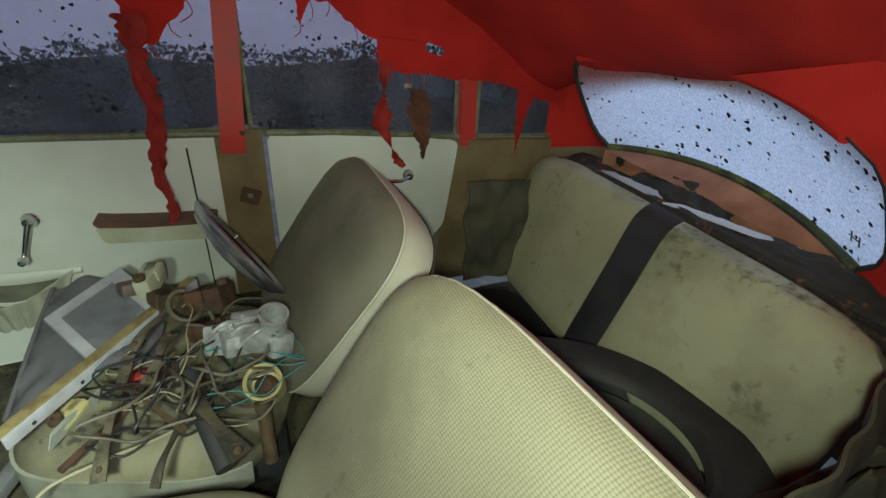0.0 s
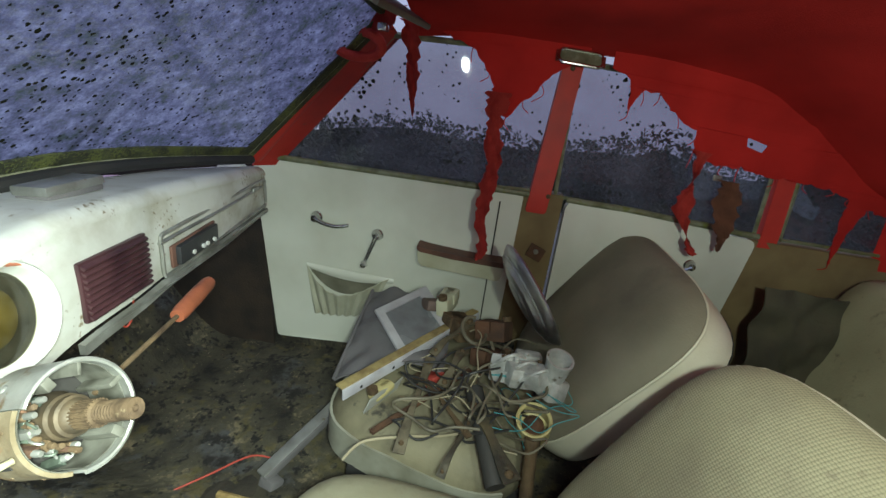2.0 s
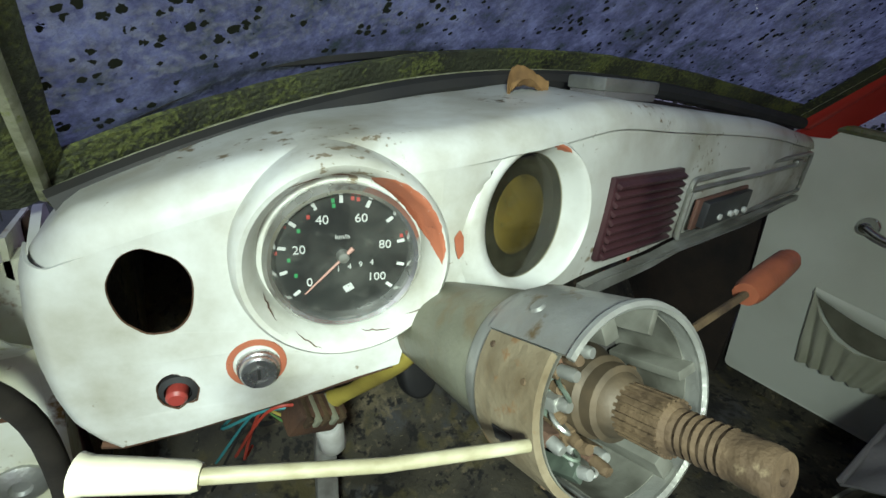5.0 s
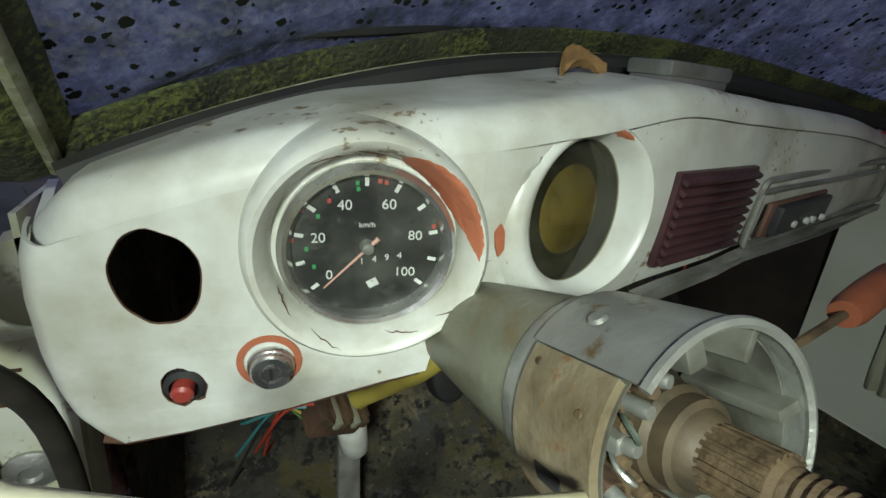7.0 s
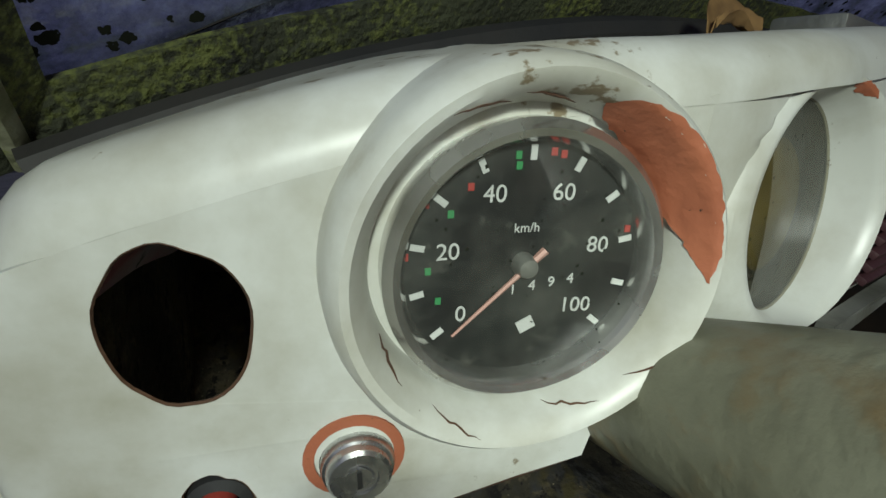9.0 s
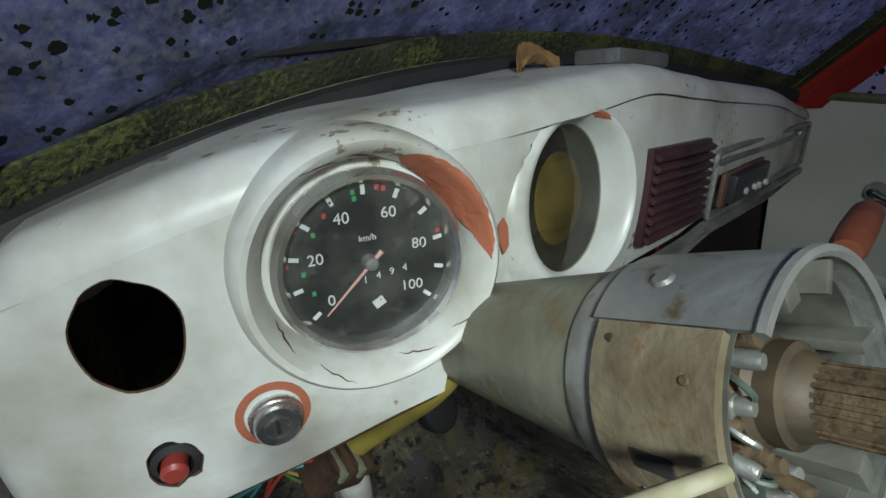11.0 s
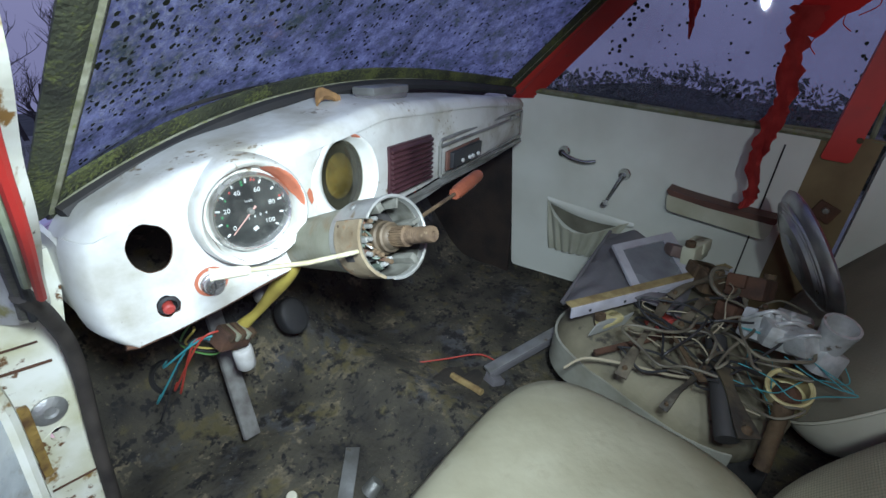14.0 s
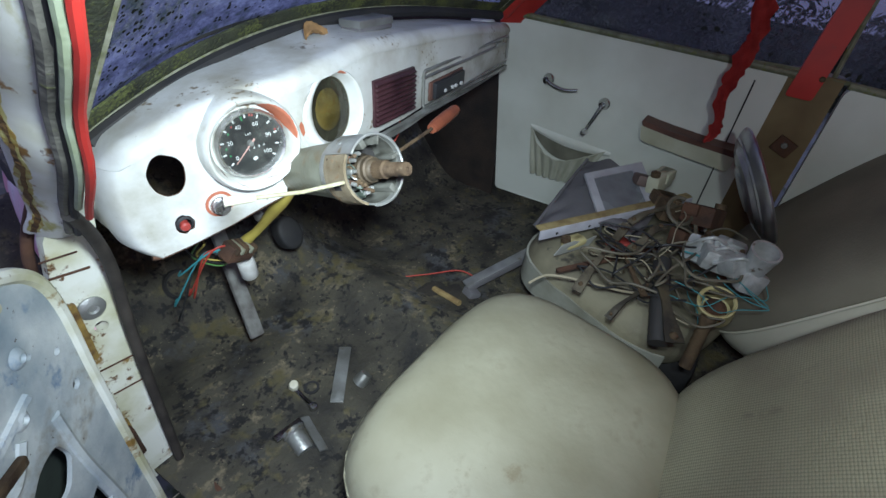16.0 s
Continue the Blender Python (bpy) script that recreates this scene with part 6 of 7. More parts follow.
part("board", box((0.36, 0.012, 0.12), Matrix.Translation((0.33, -0.395, 1.065)) @ pose(0, 0, 0, -62, 0, -4), 0.005), mat("visor_grey", (0.20, 0.22, 0.19), (0.14, 0.15, 0.13), 0.7), visor)
part("clip", box((0.03, 0.02, 0.016), Matrix.Translation((0.50, -0.36, 1.03)), 0.004), CHROME, visor)

# ---- parcel shelf behind the rear seat ----
def shelf(u, v):
    x = -0.30 + 1.0 * u
    y = -1.745 - 0.165 * v + 0.07 * (2 * u - 1) ** 2 * v
    return Vector((x, y, 0.600 + 0.02 * v + 0.008 * noise.noise((u * 9, v * 5, 1))))


RUSTSPOT = specks(mat("spotted_rust", (0.028, 0.021, 0.017), (0.012, 0.010, 0.009), 0.9, scale=20, bump=0.8), (0.14, 0.055, 0.025), 55, 0.56, 0.08, 0.3)
tagged(link("parcel_shelf", sheet(shelf, 30, 8, 0.01), RUSTSPOT), "bare rust-brown metal parcel shelf", "parcel shelf", kind="structure")
SALMON = mat("salmon_bare_metal", (0.34, 0.15, 0.085), (0.22, 0.09, 0.05), 0.75, scale=12, bump=0.3)
bm = plate([(0.0, 0.0), (1.0, 0.0), (1.0, 0.055), (0.0, 0.055)], [circle(c, 0.028, 0.017, 16, 0.9, 0) for c in (0.07, 0.17, 0.42, 0.66, 0.86, 0.95)], 0.004, lambda u, v, d: rw(1 - u, 0) + Vector((0, 0.012 + d, v - 0.062)))
tagged(link("trim_rear_panel", bm, SALMON), "salmon-coloured metal strip with punched holes under the rear window", "panel", kind="structure")
DARKCLOTH = mat("dark_brown_grimy_cloth", (0.030, 0.024, 0.020), (0.012, 0.010, 0.009), 0.95, scale=14, bump=0.6)
punched = bpy.data.objects["trim_rear_panel"]
for c, wide in ((0.07, 1.3), (0.17, 1.5), (0.44, 1.0), (0.66, 1.4), (0.84, 1.6), (0.93, 1.0)):
    mq = facing(rw(1 - c, 0) + Vector((0, 0.016, -0.036)), (0, 1, 0.1)) @ Matrix.Diagonal((wide, 1, 1, 1))
    # proud dark disc; its colour gives the hole its depth of shade
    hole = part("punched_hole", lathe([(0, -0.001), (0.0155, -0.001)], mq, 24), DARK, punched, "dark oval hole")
    part("hole_lip", lathe([(0.0150, -0.0015), (0.0165, 0.0015), (0.0185, 0.001), (0.0195, -0.0015)], mq, 24), RUSTDARK, hole)
tagged(link("trim_shelf_rail", tube(smooth_path([(0.69, -1.74, 0.605), (0.25, -1.765, 0.625), (-0.36, -1.755, 0.625)], 12), lambda t: 0.015 + 0.003 * math.sin(t * 61) + 0.002 * math.sin(t * 143), 8), RUSTSPOT), "rusted rail along the top of the rear bench", "rail", kind="structure")
br = thing("cardboard_strip", "pale torn board strip lying on the parcel shelf", "board")
part("sheet", plate(jag([(0.26, -1.745), (0.235, -1.79), (0.02, -1.84), (-0.03, -1.86), (-0.02, -1.82)], 0.004), [], 0.004, lambda u, v, d: Vector((u, v, 0.640 + d - 0.02 * (u - 0.1)))), mat("pale_board", (0.52, 0.53, 0.55), (0.40, 0.40, 0.42), 0.8), br)
br2 = thing("cardboard_strip", "pale board strip with a dirty corner on the parcel shelf", "board")
part("sheet", plate(jag([(0.50, -1.75), (0.48, -1.78), (0.33, -1.80), (0.28, -1.77), (0.34, -1.755)], 0.004), [], 0.004, lambda u, v, d: Vector((u, v, 0.636 + d))), mat("grey_board", (0.40, 0.39, 0.40), (0.28, 0.27, 0.26), 0.8), br2)


def rag(cx, cy, cz, sx, sy, sz, seed):
    def fn(u, v):
        a, b = (u - 0.5) * 2, (v - 0.5) * 2
        h = clamp(1 - a * a) * clamp(1 - b * b)
        return Vector((cx + sx * a * (1 + 0.2 * noise.noise((a * 2, b * 2, seed))), cy + sy * b, cz + sz * h ** 0.6 * (0.8 + 0.5 * noise.noise((a * 3, b * 3, seed + 5)))))
    return sheet(fn, 24, 16, 0.003)


for args, lb in (((0.30, -1.85, 0.612, 0.17, 0.06, 0.065, 1), "dark humped bundle of cloth on the parcel shelf"), ((-0.08, -1.82, 0.612, 0.19, 0.06, 0.050, 7), "crumpled dark rag on the parcel shelf")):
    tagged(link("dark_cloth", rag(*args), DARKCLOTH), lb, "cloth")
# cloth hung along the driver's side of the rear bench
def drape(u, v):
    return Vector((-0.42 + 0.12 * v * (1 - u) + 0.02 * noise.noise((u * 2, v * 2, 2)) + 0.004 * math.sin(v * 25 + u * 3), -1.18 - 0.55 * v, 0.66 - 0.58 * u + 0.015 * noise.noise((u * 2, v * 2, 5))))


tagged(link("hanging_cloth", sheet(drape, 24, 40, 0.004), CLOTH), "dusty olive cloth draped beside the rear bench", "cloth")
tagged(link("hanging_cloth", sheet(lambda u, v: Vector((0.655 - 0.03 * u + 0.03 * noise.noise((u * 4, v * 4, 9)), -1.40 - 0.22 * v, 0.56 - 0.36 * u)), 20, 20, 0.004), CLOTH), "olive cloth slumped between rear door and bench", "cloth")
bm = plate(rounded([(-0.95, 0.02), (-1.16, 0.02), (-1.16, 0.62), (-0.95, 0.62)], 0.02), [], 0.05, lambda u, v, d: Vector((xl(u, v) + 0.005 - d - 0.03 + 0.03, u, v)))
tagged(link("door_rear_left", bm, CREAM), "cream rear door on the driver's side, ajar", "car door")

# ---- heap of parts on the passenger seat ----
HUBMETAL = mat("dull_hubcap_metal", (0.52, 0.52, 0.54), (0.34, 0.34, 0.36), 0.30, 0.95, scale=18, bump=0.1)
hub = thing("hubcap", "dented chrome hubcap leaning against the backrest", "hubcap")
mh = facing((0.485, -0.765, 0.465), (-0.245, 0.825, -0.51))
part("dish", lathe([(0, 0.036), (0.05, 0.034), (0.055, 0.029), (0.08, 0.027), (0.085, 0.024), (0.11, 0.018), (0.127, 0.006), (0.134, -0.002), (0.136, -0.006), (0.133, -0.010), (0.126, -0.004), (0.10, 0.012), (0.05, 0.026), (0, 0.028)], mh, 56), HUBMETAL, hub, "ridged chrome dish")
for k in range(4):
    part("ridge", lathe([(0.090 + 0.008 * k, 0.0235 - 0.003 * k), (0.0925 + 0.008 * k, 0.0258 - 0.003 * k), (0.095 + 0.008 * k, 0.0218 - 0.003 * k)], mh, 56), HUBMETAL, hub)
part("backing", lathe([(0, 0.020), (0.06, 0.018), (0.12, -0.002)], mh, 40), RUSTDARK, hub)
part("clip", lathe([(0, 0.012), (0.006, 0.010), (0.007, 0)], facing(mh @ Vector((-0.09, -0.02, -0.004)), mh.to_3x3() @ Vector((0, 0, -1))), 12), ALU, hub)

OXIDE = mat("oxidised_aluminium", (0.56, 0.57, 0.55), (0.30, 0.31, 0.29), 0.5, 0.35, scale=26, bump=0.5, stain=(0.16, 0.13, 0.09), stain_at=0.62, stain_scale=40)
carb = thing("carburettor", "oxidised aluminium carburettor with an open round throat", "carburettor")
CX = Vector((0.277, -0.813, 0.412))
mcb = facing(CX + Vector((-0.002, 0.0, -0.03)), (-0.25, -0.05, 1))
part("throat", lathe([(0.021, 0.0), (0.024, 0.02), (0.0265, 0.045), (0.0285, 0.052), (0.0285, 0.060), (0.024, 0.060), (0.022, 0.045), (0.016, 0.02), (0, 0.015)], mcb, 36), OXIDE, carb)
bm = bmesh.new()
for dx, dy, dz, sx, sy, sz, t in ((0.02, 0.06, -0.045, 0.07, 0.09, 0.045, 10), (0.03, 0.10, -0.05, 0.05, 0.05, 0.06, 30), (-0.01, 0.035, -0.03, 0.05, 0.05, 0.04, -20), (0.055, 0.05, -0.03, 0.03, 0.06, 0.03, 5), (0.0, 0.0, -0.055, 0.055, 0.05, 0.05, 15)):
    add_box(bm, (sx, sy, sz), Matrix.Translation(CX + Vector((dx, dy, dz))) @ pose(0, 0, 0, t, t / 2, t * 2), 0.008)
part("body", bm, OXIDE, carb)
for k in range(7):
    part("stud", lathe([(0, 0.012), (0.005, 0.011), (0.005, 0)], facing(CX + Vector((0.02 + 0.03 * math.sin(k * 2.1), 0.06 + 0.045 * math.cos(k * 1.7), -0.02)), (-0.3, 0.2, 1)), 10), (RUSTY, OXIDE)[k % 2], carb)
for k in range(3):
    p0 = CX + Vector((0.0 + 0.02 * k, 0.03 * k, -0.02))
    part("pipe", tube(smooth_path([p0, p0 + Vector((-0.03, 0.03, 0.02)), p0 + Vector((-0.02, 0.07, -0.02))]), 0.004, 8), OXIDE, carb)

ringt = thing("plastic_collar", "yellowed plastic collar standing among the cables", "plastic part")
mrg = facing((0.235, -0.785, 0.275), (-0.55, 0.15, 1))
part("collar", lathe([(0.036, 0.0), (0.037, 0.05), (0.034, 0.052), (0.030, 0.048), (0.030, 0.01), (0.024, 0.008), (0.024, 0.0), (0.036, 0.0)], mrg, 36), YELLOWED, ringt)
part("core", lathe([(0.022, 0.0), (0.022, 0.02), (0.012, 0.028), (0, 0.028)], mrg, 24), RUSTDARK, ringt)

bar_t = thing("channel_bar", "long grey channel bar with a rusty edge lying across the seat", "metal bar")
B0, B1 = Vector((0.205, -0.374, 0.322)), Vector((0.60, -0.640, 0.335))
yaw_b = math.degrees(math.atan2((B1 - B0).y, (B1 - B0).x))
mbar = Matrix.Translation(B0.lerp(B1, 0.5)) @ pose(0, 0, 0, 0, -1.5, yaw_b)
L_b = (B1 - B0).length
part("web", box((L_b, 0.004, 0.026), mbar @ Matrix.Translation((0, -0.012, -0.008)), 0.001), mat("grey_bar_paint", (0.55, 0.55, 0.60), (0.38, 0.37, 0.41), 0.5, 0.2, scale=20), bar_t)
part("flange", box((L_b, 0.022, 0.004), mbar @ Matrix.Translation((0, 0, 0.006)), 0.001), mat("ochre_flaking_edge", (0.30, 0.24, 0.10), (0.17, 0.12, 0.05), 0.8, scale=40, bump=0.5), bar_t)
for k in range(5):
    part("bolt_hole", lathe([(0, 0.001), (0.004, 0.001)], facing(mbar @ Vector((L_b * (-0.4 + 0.2 * k), -0.0145, -0.01)), mbar.to_3x3() @ Vector((0, -1, 0))), 12), DARK, bar_t)

cover = thing("vinyl_cover", "creased grey vinyl cover folded over the seat front", "cover")
part("sheet", sheet(lambda u, v: Vector((0.34 + 0.37 * u + 0.02 * noise.noise((v * 3, u * 3, 1)), -0.32 - 0.26 * v, 0.20 + 0.12 * math.sin(math.pi * clamp(0.1 + 0.55 * v + 0.2 * u)) + 0.012 * noise.noise((u * 6, v * 6, 4)))), 30, 24, 0.004), GREYBOARD, cover)
part("welt", tube([Vector((0.34 + 0.37 * u, -0.32, 0.205 + 0.12 * math.sin(math.pi * clamp(0.1 + 0.2 * u)))) for u in (k / 12 for k in range(13))], 0.005, 8), GREYBOARD, cover, "piped front edge of the cover")
fr_t = thing("small_window_frame", "small pale frame with a dusty pane on the heap", "frame")
F0, FU, FV = Vector((0.475, -0.380, 0.362)), Vector((0.165, -0.108, 0.008)), Vector((-0.130, -0.105, -0.050))
FN = FU.cross(FV).normalized()
FN = FN if FN.z > 0 else -FN
fo = [(0, 0), (1, 0), (1, 1), (0, 1)]
fi = [(0.12, 0.13), (0.80, 0.13), (0.80, 0.88), (0.12, 0.88)]
fplace = lambda u, v, d: F0 + FU * u + FV * v + FN * (d * 0.5)
part("frame", plate(fo, [fi], 0.014, fplace, 0.5), mat("pale_frame_paint", (0.40, 0.40, 0.42), (0.27, 0.26, 0.28), 0.5, scale=16), fr_t, smooth=False)
part("pane", plate(fi, [], 0.004, lambda u, v, d: fplace(u, v, d + 0.003), 0.5), mat("dusty_pane", (0.17, 0.18, 0.19), (0.12, 0.12, 0.13), 0.25, scale=16), fr_t, smooth=False)
part("bracket", box((0.05, 0.045, 0.03), Matrix.Translation(F0 + FU * 0.85 + FV * 0.45 + Vector((0, 0, 0.016))) @ pose(0, 0, 0, 10, 15, 30), 0.008), mat("brown_bracket", (0.13, 0.09, 0.075), (0.08, 0.055, 0.045), 0.6, scale=20), fr_t)

cutout = thing("plastic_cover_plate", "pale cream plastic plate with a cut notch", "plate")
part("plate", plate(rounded([(0, 0), (0.13, 0), (0.13, 0.07), (0.085, 0.05), (0.04, 0.075), (0, 0.07)], 0.008), [], 0.004, lambda u, v, d: Vector((0.212 + 0.75 * u, -0.425 - 0.75 * u * 0.55 - 0.2 * v, 0.262 + 0.55 * v + d))), mat("cream_plate", (0.46, 0.47, 0.44), (0.36, 0.36, 0.32), 0.5), cutout)

pole = thing("black_tube", "short black rubber tube lying on the heap", "tube")
part("tube", tube([(0.255, -0.652, 0.335), (0.16, -0.68, 0.300), (0.079, -0.708, 0.262)], 0.019, 14), RUBBER, pole)
pole2 = thing("rusty_pipe", "rusty pipe with a clamped open end", "pipe")
part("pipe", lathe([(0.013, 0.0), (0.013, 0.10), (0.016, 0.104), (0.016, 0.118), (0.010, 0.118), (0.010, 0.06), (0, 0.06)], facing((0.125, -0.775, 0.195), (0.40, 0.0, 0.9)), 20), RUSTY, pole2)
pole3 = thing("wooden_strip", "thin dark stick lying under the cables", "stick")
part("stick", box((0.30, 0.012, 0.008), Matrix.Translation((0.27, -0.55, 0.282)) @ pose(0, 0, 0, 4, -3, -38), 0.002), RUSTDARK, pole3)
for i, (x, y, z, sx, sy, sz, a, mt, lb) in enumerate([
    (0.50, -0.60, 0.34, 0.10, 0.05, 0.05, 30, RUSTY, "rusty cast metal bracket on the heap"), (0.57, -0.56, 0.37, 0.09, 0.035, 0.05, -15, BOARD, "bent ochre-stained metal piece"),
    (0.40, -0.69, 0.32, 0.09, 0.06, 0.045, 55, RUSTDARK, "dark rusted switch block"), (0.33, -0.55, 0.29, 0.07, 0.035, 0.02, -50, REDPLASTIC, "faded red plastic piece under the cables"),
    (0.47, -0.69, 0.36, 0.08, 0.07, 0.05, 70, RUSTDARK, "dark grimy relay box"), (0.27, -0.45, 0.285, 0.06, 0.03, 0.02, -30, YELLOWED, "ochre flake of board on the seat")]):
    t = thing("scrap_part", lb, "scrap part", "scrap on the seat")
    mm = Matrix.Translation((x, y, z)) @ pose(0, 0, 0, a * 0.3, a * 0.2, a)
    bm = box((sx, sy, sz), mm, 0.008)
    add_box(bm, (sx * 0.5, sy * 1.25, sz * 0.6), mm @ Matrix.Translation((sx * 0.2, 0, sz * 0.2)), 0.005)
    part("casting", bm, mt, t)
    part("lug", lathe([(0.004, 0.0), (0.012, 0.0), (0.012, 0.012), (0.004, 0.012)], mm @ Matrix.Translation((-sx * 0.4, 0, sz * 0.5)), 16), RUSTY, t)


def cable(seed, n, mtl, r, label, box0=((0.14, 0.46), (-0.80, -0.50), (0.285, 0.375)), name="cable"):
    q = random.Random(seed)
    p = Vector((q.uniform(*box0[0]), q.uniform(*box0[1]), q.uniform(*box0[2])))
    way = Vector((q.uniform(-1, 1), q.uniform(-1, 1), 0)).normalized()
    pts = [p.copy()]
    turn = q.uniform(-0.9, 0.9)
    for k in range(n):
        turn = 0.7 * turn + q.uniform(-0.5, 0.5)
        way = Matrix.Rotation(turn, 3, "Z") @ way
        p = p + way * q.uniform(0.035, 0.06)
        for i in range(3):
            if not box0[i][0] < p[i] < box0[i][1]:
                p[i] = clamp(p[i], *box0[i])
                if i < 2:
                    way[i] *= -1
        p.z = clamp(p.z + q.uniform(-0.025, 0.025), *box0[2])
        pts.append(p.copy())
    ob = tagged(link(name, tube(smooth_path(pts, 5), r, 7), mtl), label, "cable", "tangled cables")
    return ob


for k in range(7):
    cable(10 + k, 9, CABLE_A, 0.0030 - 0.0001 * k, "dusty grey-beige cable in the tangle on the seat")
for k in range(9):
    cable(40 + k, 8, CABLE_B, 0.0024, "thin black cable in the tangle on the seat")
for k in range(4):
    cable(60 + k, 7, CABLE_C, 0.0010, "thin teal wire beside the plastic collar", ((0.16, 0.34), (-0.86, -0.68), (0.27, 0.37)), "wire")
for k in range(4):
    cable(80 + k, 6, STRAW, 0.0014, "thin pale wire in the tangle on the seat", name="wire")
STRAPMETAL = mat("grimy_strap_metal", (0.15, 0.13, 0.085), (0.055, 0.045, 0.03), 0.6, 0.4, scale=30, bump=0.5)
OILY = mat("oily_dark_metal", (0.035, 0.032, 0.026), (0.09, 0.075, 0.045), 0.55, 0.4, scale=26, bump=0.5)
for a, b, w, mt, lb in (((0.10, -0.522, 0.285), (0.325, -0.548, 0.350), 0.017, STRAPMETAL, "grimy flat steel strap lying over the heap"), ((0.340, -0.550, 0.350), (0.470, -0.632, 0.375), 0.016, STRAPMETAL, "bent flat steel strap on the heap"), ((0.060, -0.605, 0.285), (0.172, -0.650, 0.325), 0.012, OILY, "oily lever lying across the cables"), ((0.215, -0.647, 0.335), (0.075, -0.735, 0.285), 0.028, OILY, "dark oily wiper linkage on the heap"), ((0.267, -0.537, 0.335), (0.130, -0.650, 0.320), 0.010, RUSTY, "rusty thin rod across the heap"), ((0.36, -0.62, 0.36), (0.25, -0.585, 0.335), 0.020, STRAPMETAL, "cranked steel bracket on the heap")):
    a, b = Vector(a), Vector(b)
    t = thing("metal_strap", lb, "metal strap", "metal straps on the seat")
    ms = Matrix.Translation(a.lerp(b, 0.5)) @ (b - a).to_track_quat("X", "Z").to_matrix().to_4x4()
    ln = (b - a).length
    part("strap", sheet(lambda u, v: ms @ Vector((ln * (u - 0.5), w * (v - 0.5) * (1 + 0.35 * math.cos(math.tau * u)), 0.010 * math.sin(math.pi * u) + 0.004 * math.sin(7 * u))), 16, 4, 0.004), mt, t)
    for e in (-0.42, 0.42):
        part("rivet", lathe([(0, 0.008), (w * 0.2, 0.007), (w * 0.32, 0.002), (w * 0.32, -0.003)], ms @ Matrix.Translation((ln * e, 0, 0.002)), 12), RUSTY, t)
lp = [(0.44 + 0.035 * math.cos(a), -0.64 + 0.03 * math.sin(a), 0.37 + 0.018 * math.sin(a + 1)) for a in (math.tau * k / 14 for k in range(13))]
tagged(link("cable", tube(smooth_path(lp + [(0.42, -0.69, 0.34), (0.33, -0.70, 0.31)], 4), 0.0048, 8), CABLE_A), "thick grey cable curled in a loop on the heap", "cable", "tangled cables")
tagged(link("cable", tube(smooth_path([(0.085, -0.42, 0.262), (0.125, -0.45, 0.275), (0.15, -0.53, 0.280), (0.165, -0.60, 0.282), (0.19, -0.66, 0.285)], 6), 0.0028, 8), STRAW), "straw-coloured cord trailing off the passenger seat", "cable", "tangled cables")

# ---- on the floor ----
def on_floor(x, y, dz=0.0):
    return Vector((x, y, floor_z(x, y) + dz))


def scrap(name, pts, mtl, label, th=0.002, cat="scrap"):
    return tagged(link(name, plate(jag(pts + pts[:1], 0.002, 0.006)[:-1], [], th, lambda u, v, d: on_floor(u, v, 0.004 + d)), mtl), label, cat, "floor litter")


scrap("paper_scrap", [(-0.366, 0.124), (-0.330, 0.134), (-0.336, 0.166), (-0.370, 0.158)], PAPER, "white scrap of paper on the dirty floor")
scrap("paper_scrap", [(-0.455, 0.085), (-0.443, 0.085), (-0.445, 0.095), (-0.457, 0.094)], PAPER, "tiny white paper flake on the floor")
scrap("paper_scrap", [(-0.446, 0.036), (-0.434, 0.038), (-0.437, 0.047), (-0.445, 0.046)], PAPER, "tiny white paper flake on the floor")
scrap("flaked_patch", [(-0.01, -0.06), (0.05, 0.01), (0.06, 0.06), (0.02, 0.07), (-0.01, 0.02), (-0.04, -0.03)], mat("flaked_pale_floor", (0.30, 0.28, 0.22), (0.17, 0.15, 0.11), 0.9, scale=60, bump=0.6), "flaking pale patch of old floor paint", 0.0015)
scrap("floor_board", [(-0.05, 0.17), (0.10, 0.33), (0.17, 0.27), (0.02, 0.11)], mat("ochre_floor_board", (0.10, 0.085, 0.05), (0.06, 0.05, 0.03), 0.85, scale=14, bump=0.4), "worn tan board patch on the floor", 0.003, "board")
scrap("rubber_mat", [(-0.02, -0.16), (0.17, -0.04), (0.26, -0.16), (0.08, -0.30)], mat("dirty_mat", (0.045, 0.038, 0.028), (0.022, 0.02, 0.016), 0.9, scale=18, bump=0.6), "dirt-caked remnant of rubber mat", 0.005, "mat")
kk = thing("window_crank", "loose chrome window crank with a white knob", "window crank")
k0, k1 = on_floor(-0.312, -0.049, 0.016), on_floor(-0.324, -0.127, 0.016)
part("arm", tube(smooth_path([k0, k0.lerp(k1, 0.4) + Vector((0, 0, -0.006)), k1]), lambda t: 0.0048 + 0.002 * t, 10), CHROME, kk)
part("knob", lathe([(0, -0.008), (0.010, -0.004), (0.0125, 0.004), (0.010, 0.014), (0, 0.017)], facing(k0, (-0.1, -0.3, 1)), 20), IVORY, kk, "white plastic knob")
part("boss", lathe([(0, 0.010), (0.008, 0.009), (0.011, 0.0), (0.011, -0.010)], facing(k1, (-0.1, -0.2, 1)), 20), CHROME, kk)
la = thing("lock_mechanism", "metal lock mechanism with a cylinder on a bracket", "lock mechanism")
l0 = on_floor(-0.398, -0.160, 0.018)
part("cylinder", lathe([(0, -0.030), (0.018, -0.030), (0.020, -0.02), (0.020, 0.012), (0.024, 0.016), (0.024, 0.024), (0.015, 0.028), (0, 0.028)], facing(l0, (0.2, 0.9, 0.25)), 24), ALU, la)
part("bracket", box((0.020, 0.095, 0.004), Matrix.Translation(l0 + Vector((0.030, -0.015, 0.0))) @ pose(0, 0, 0, 0, 30, -18), 0.001), ALU, la)
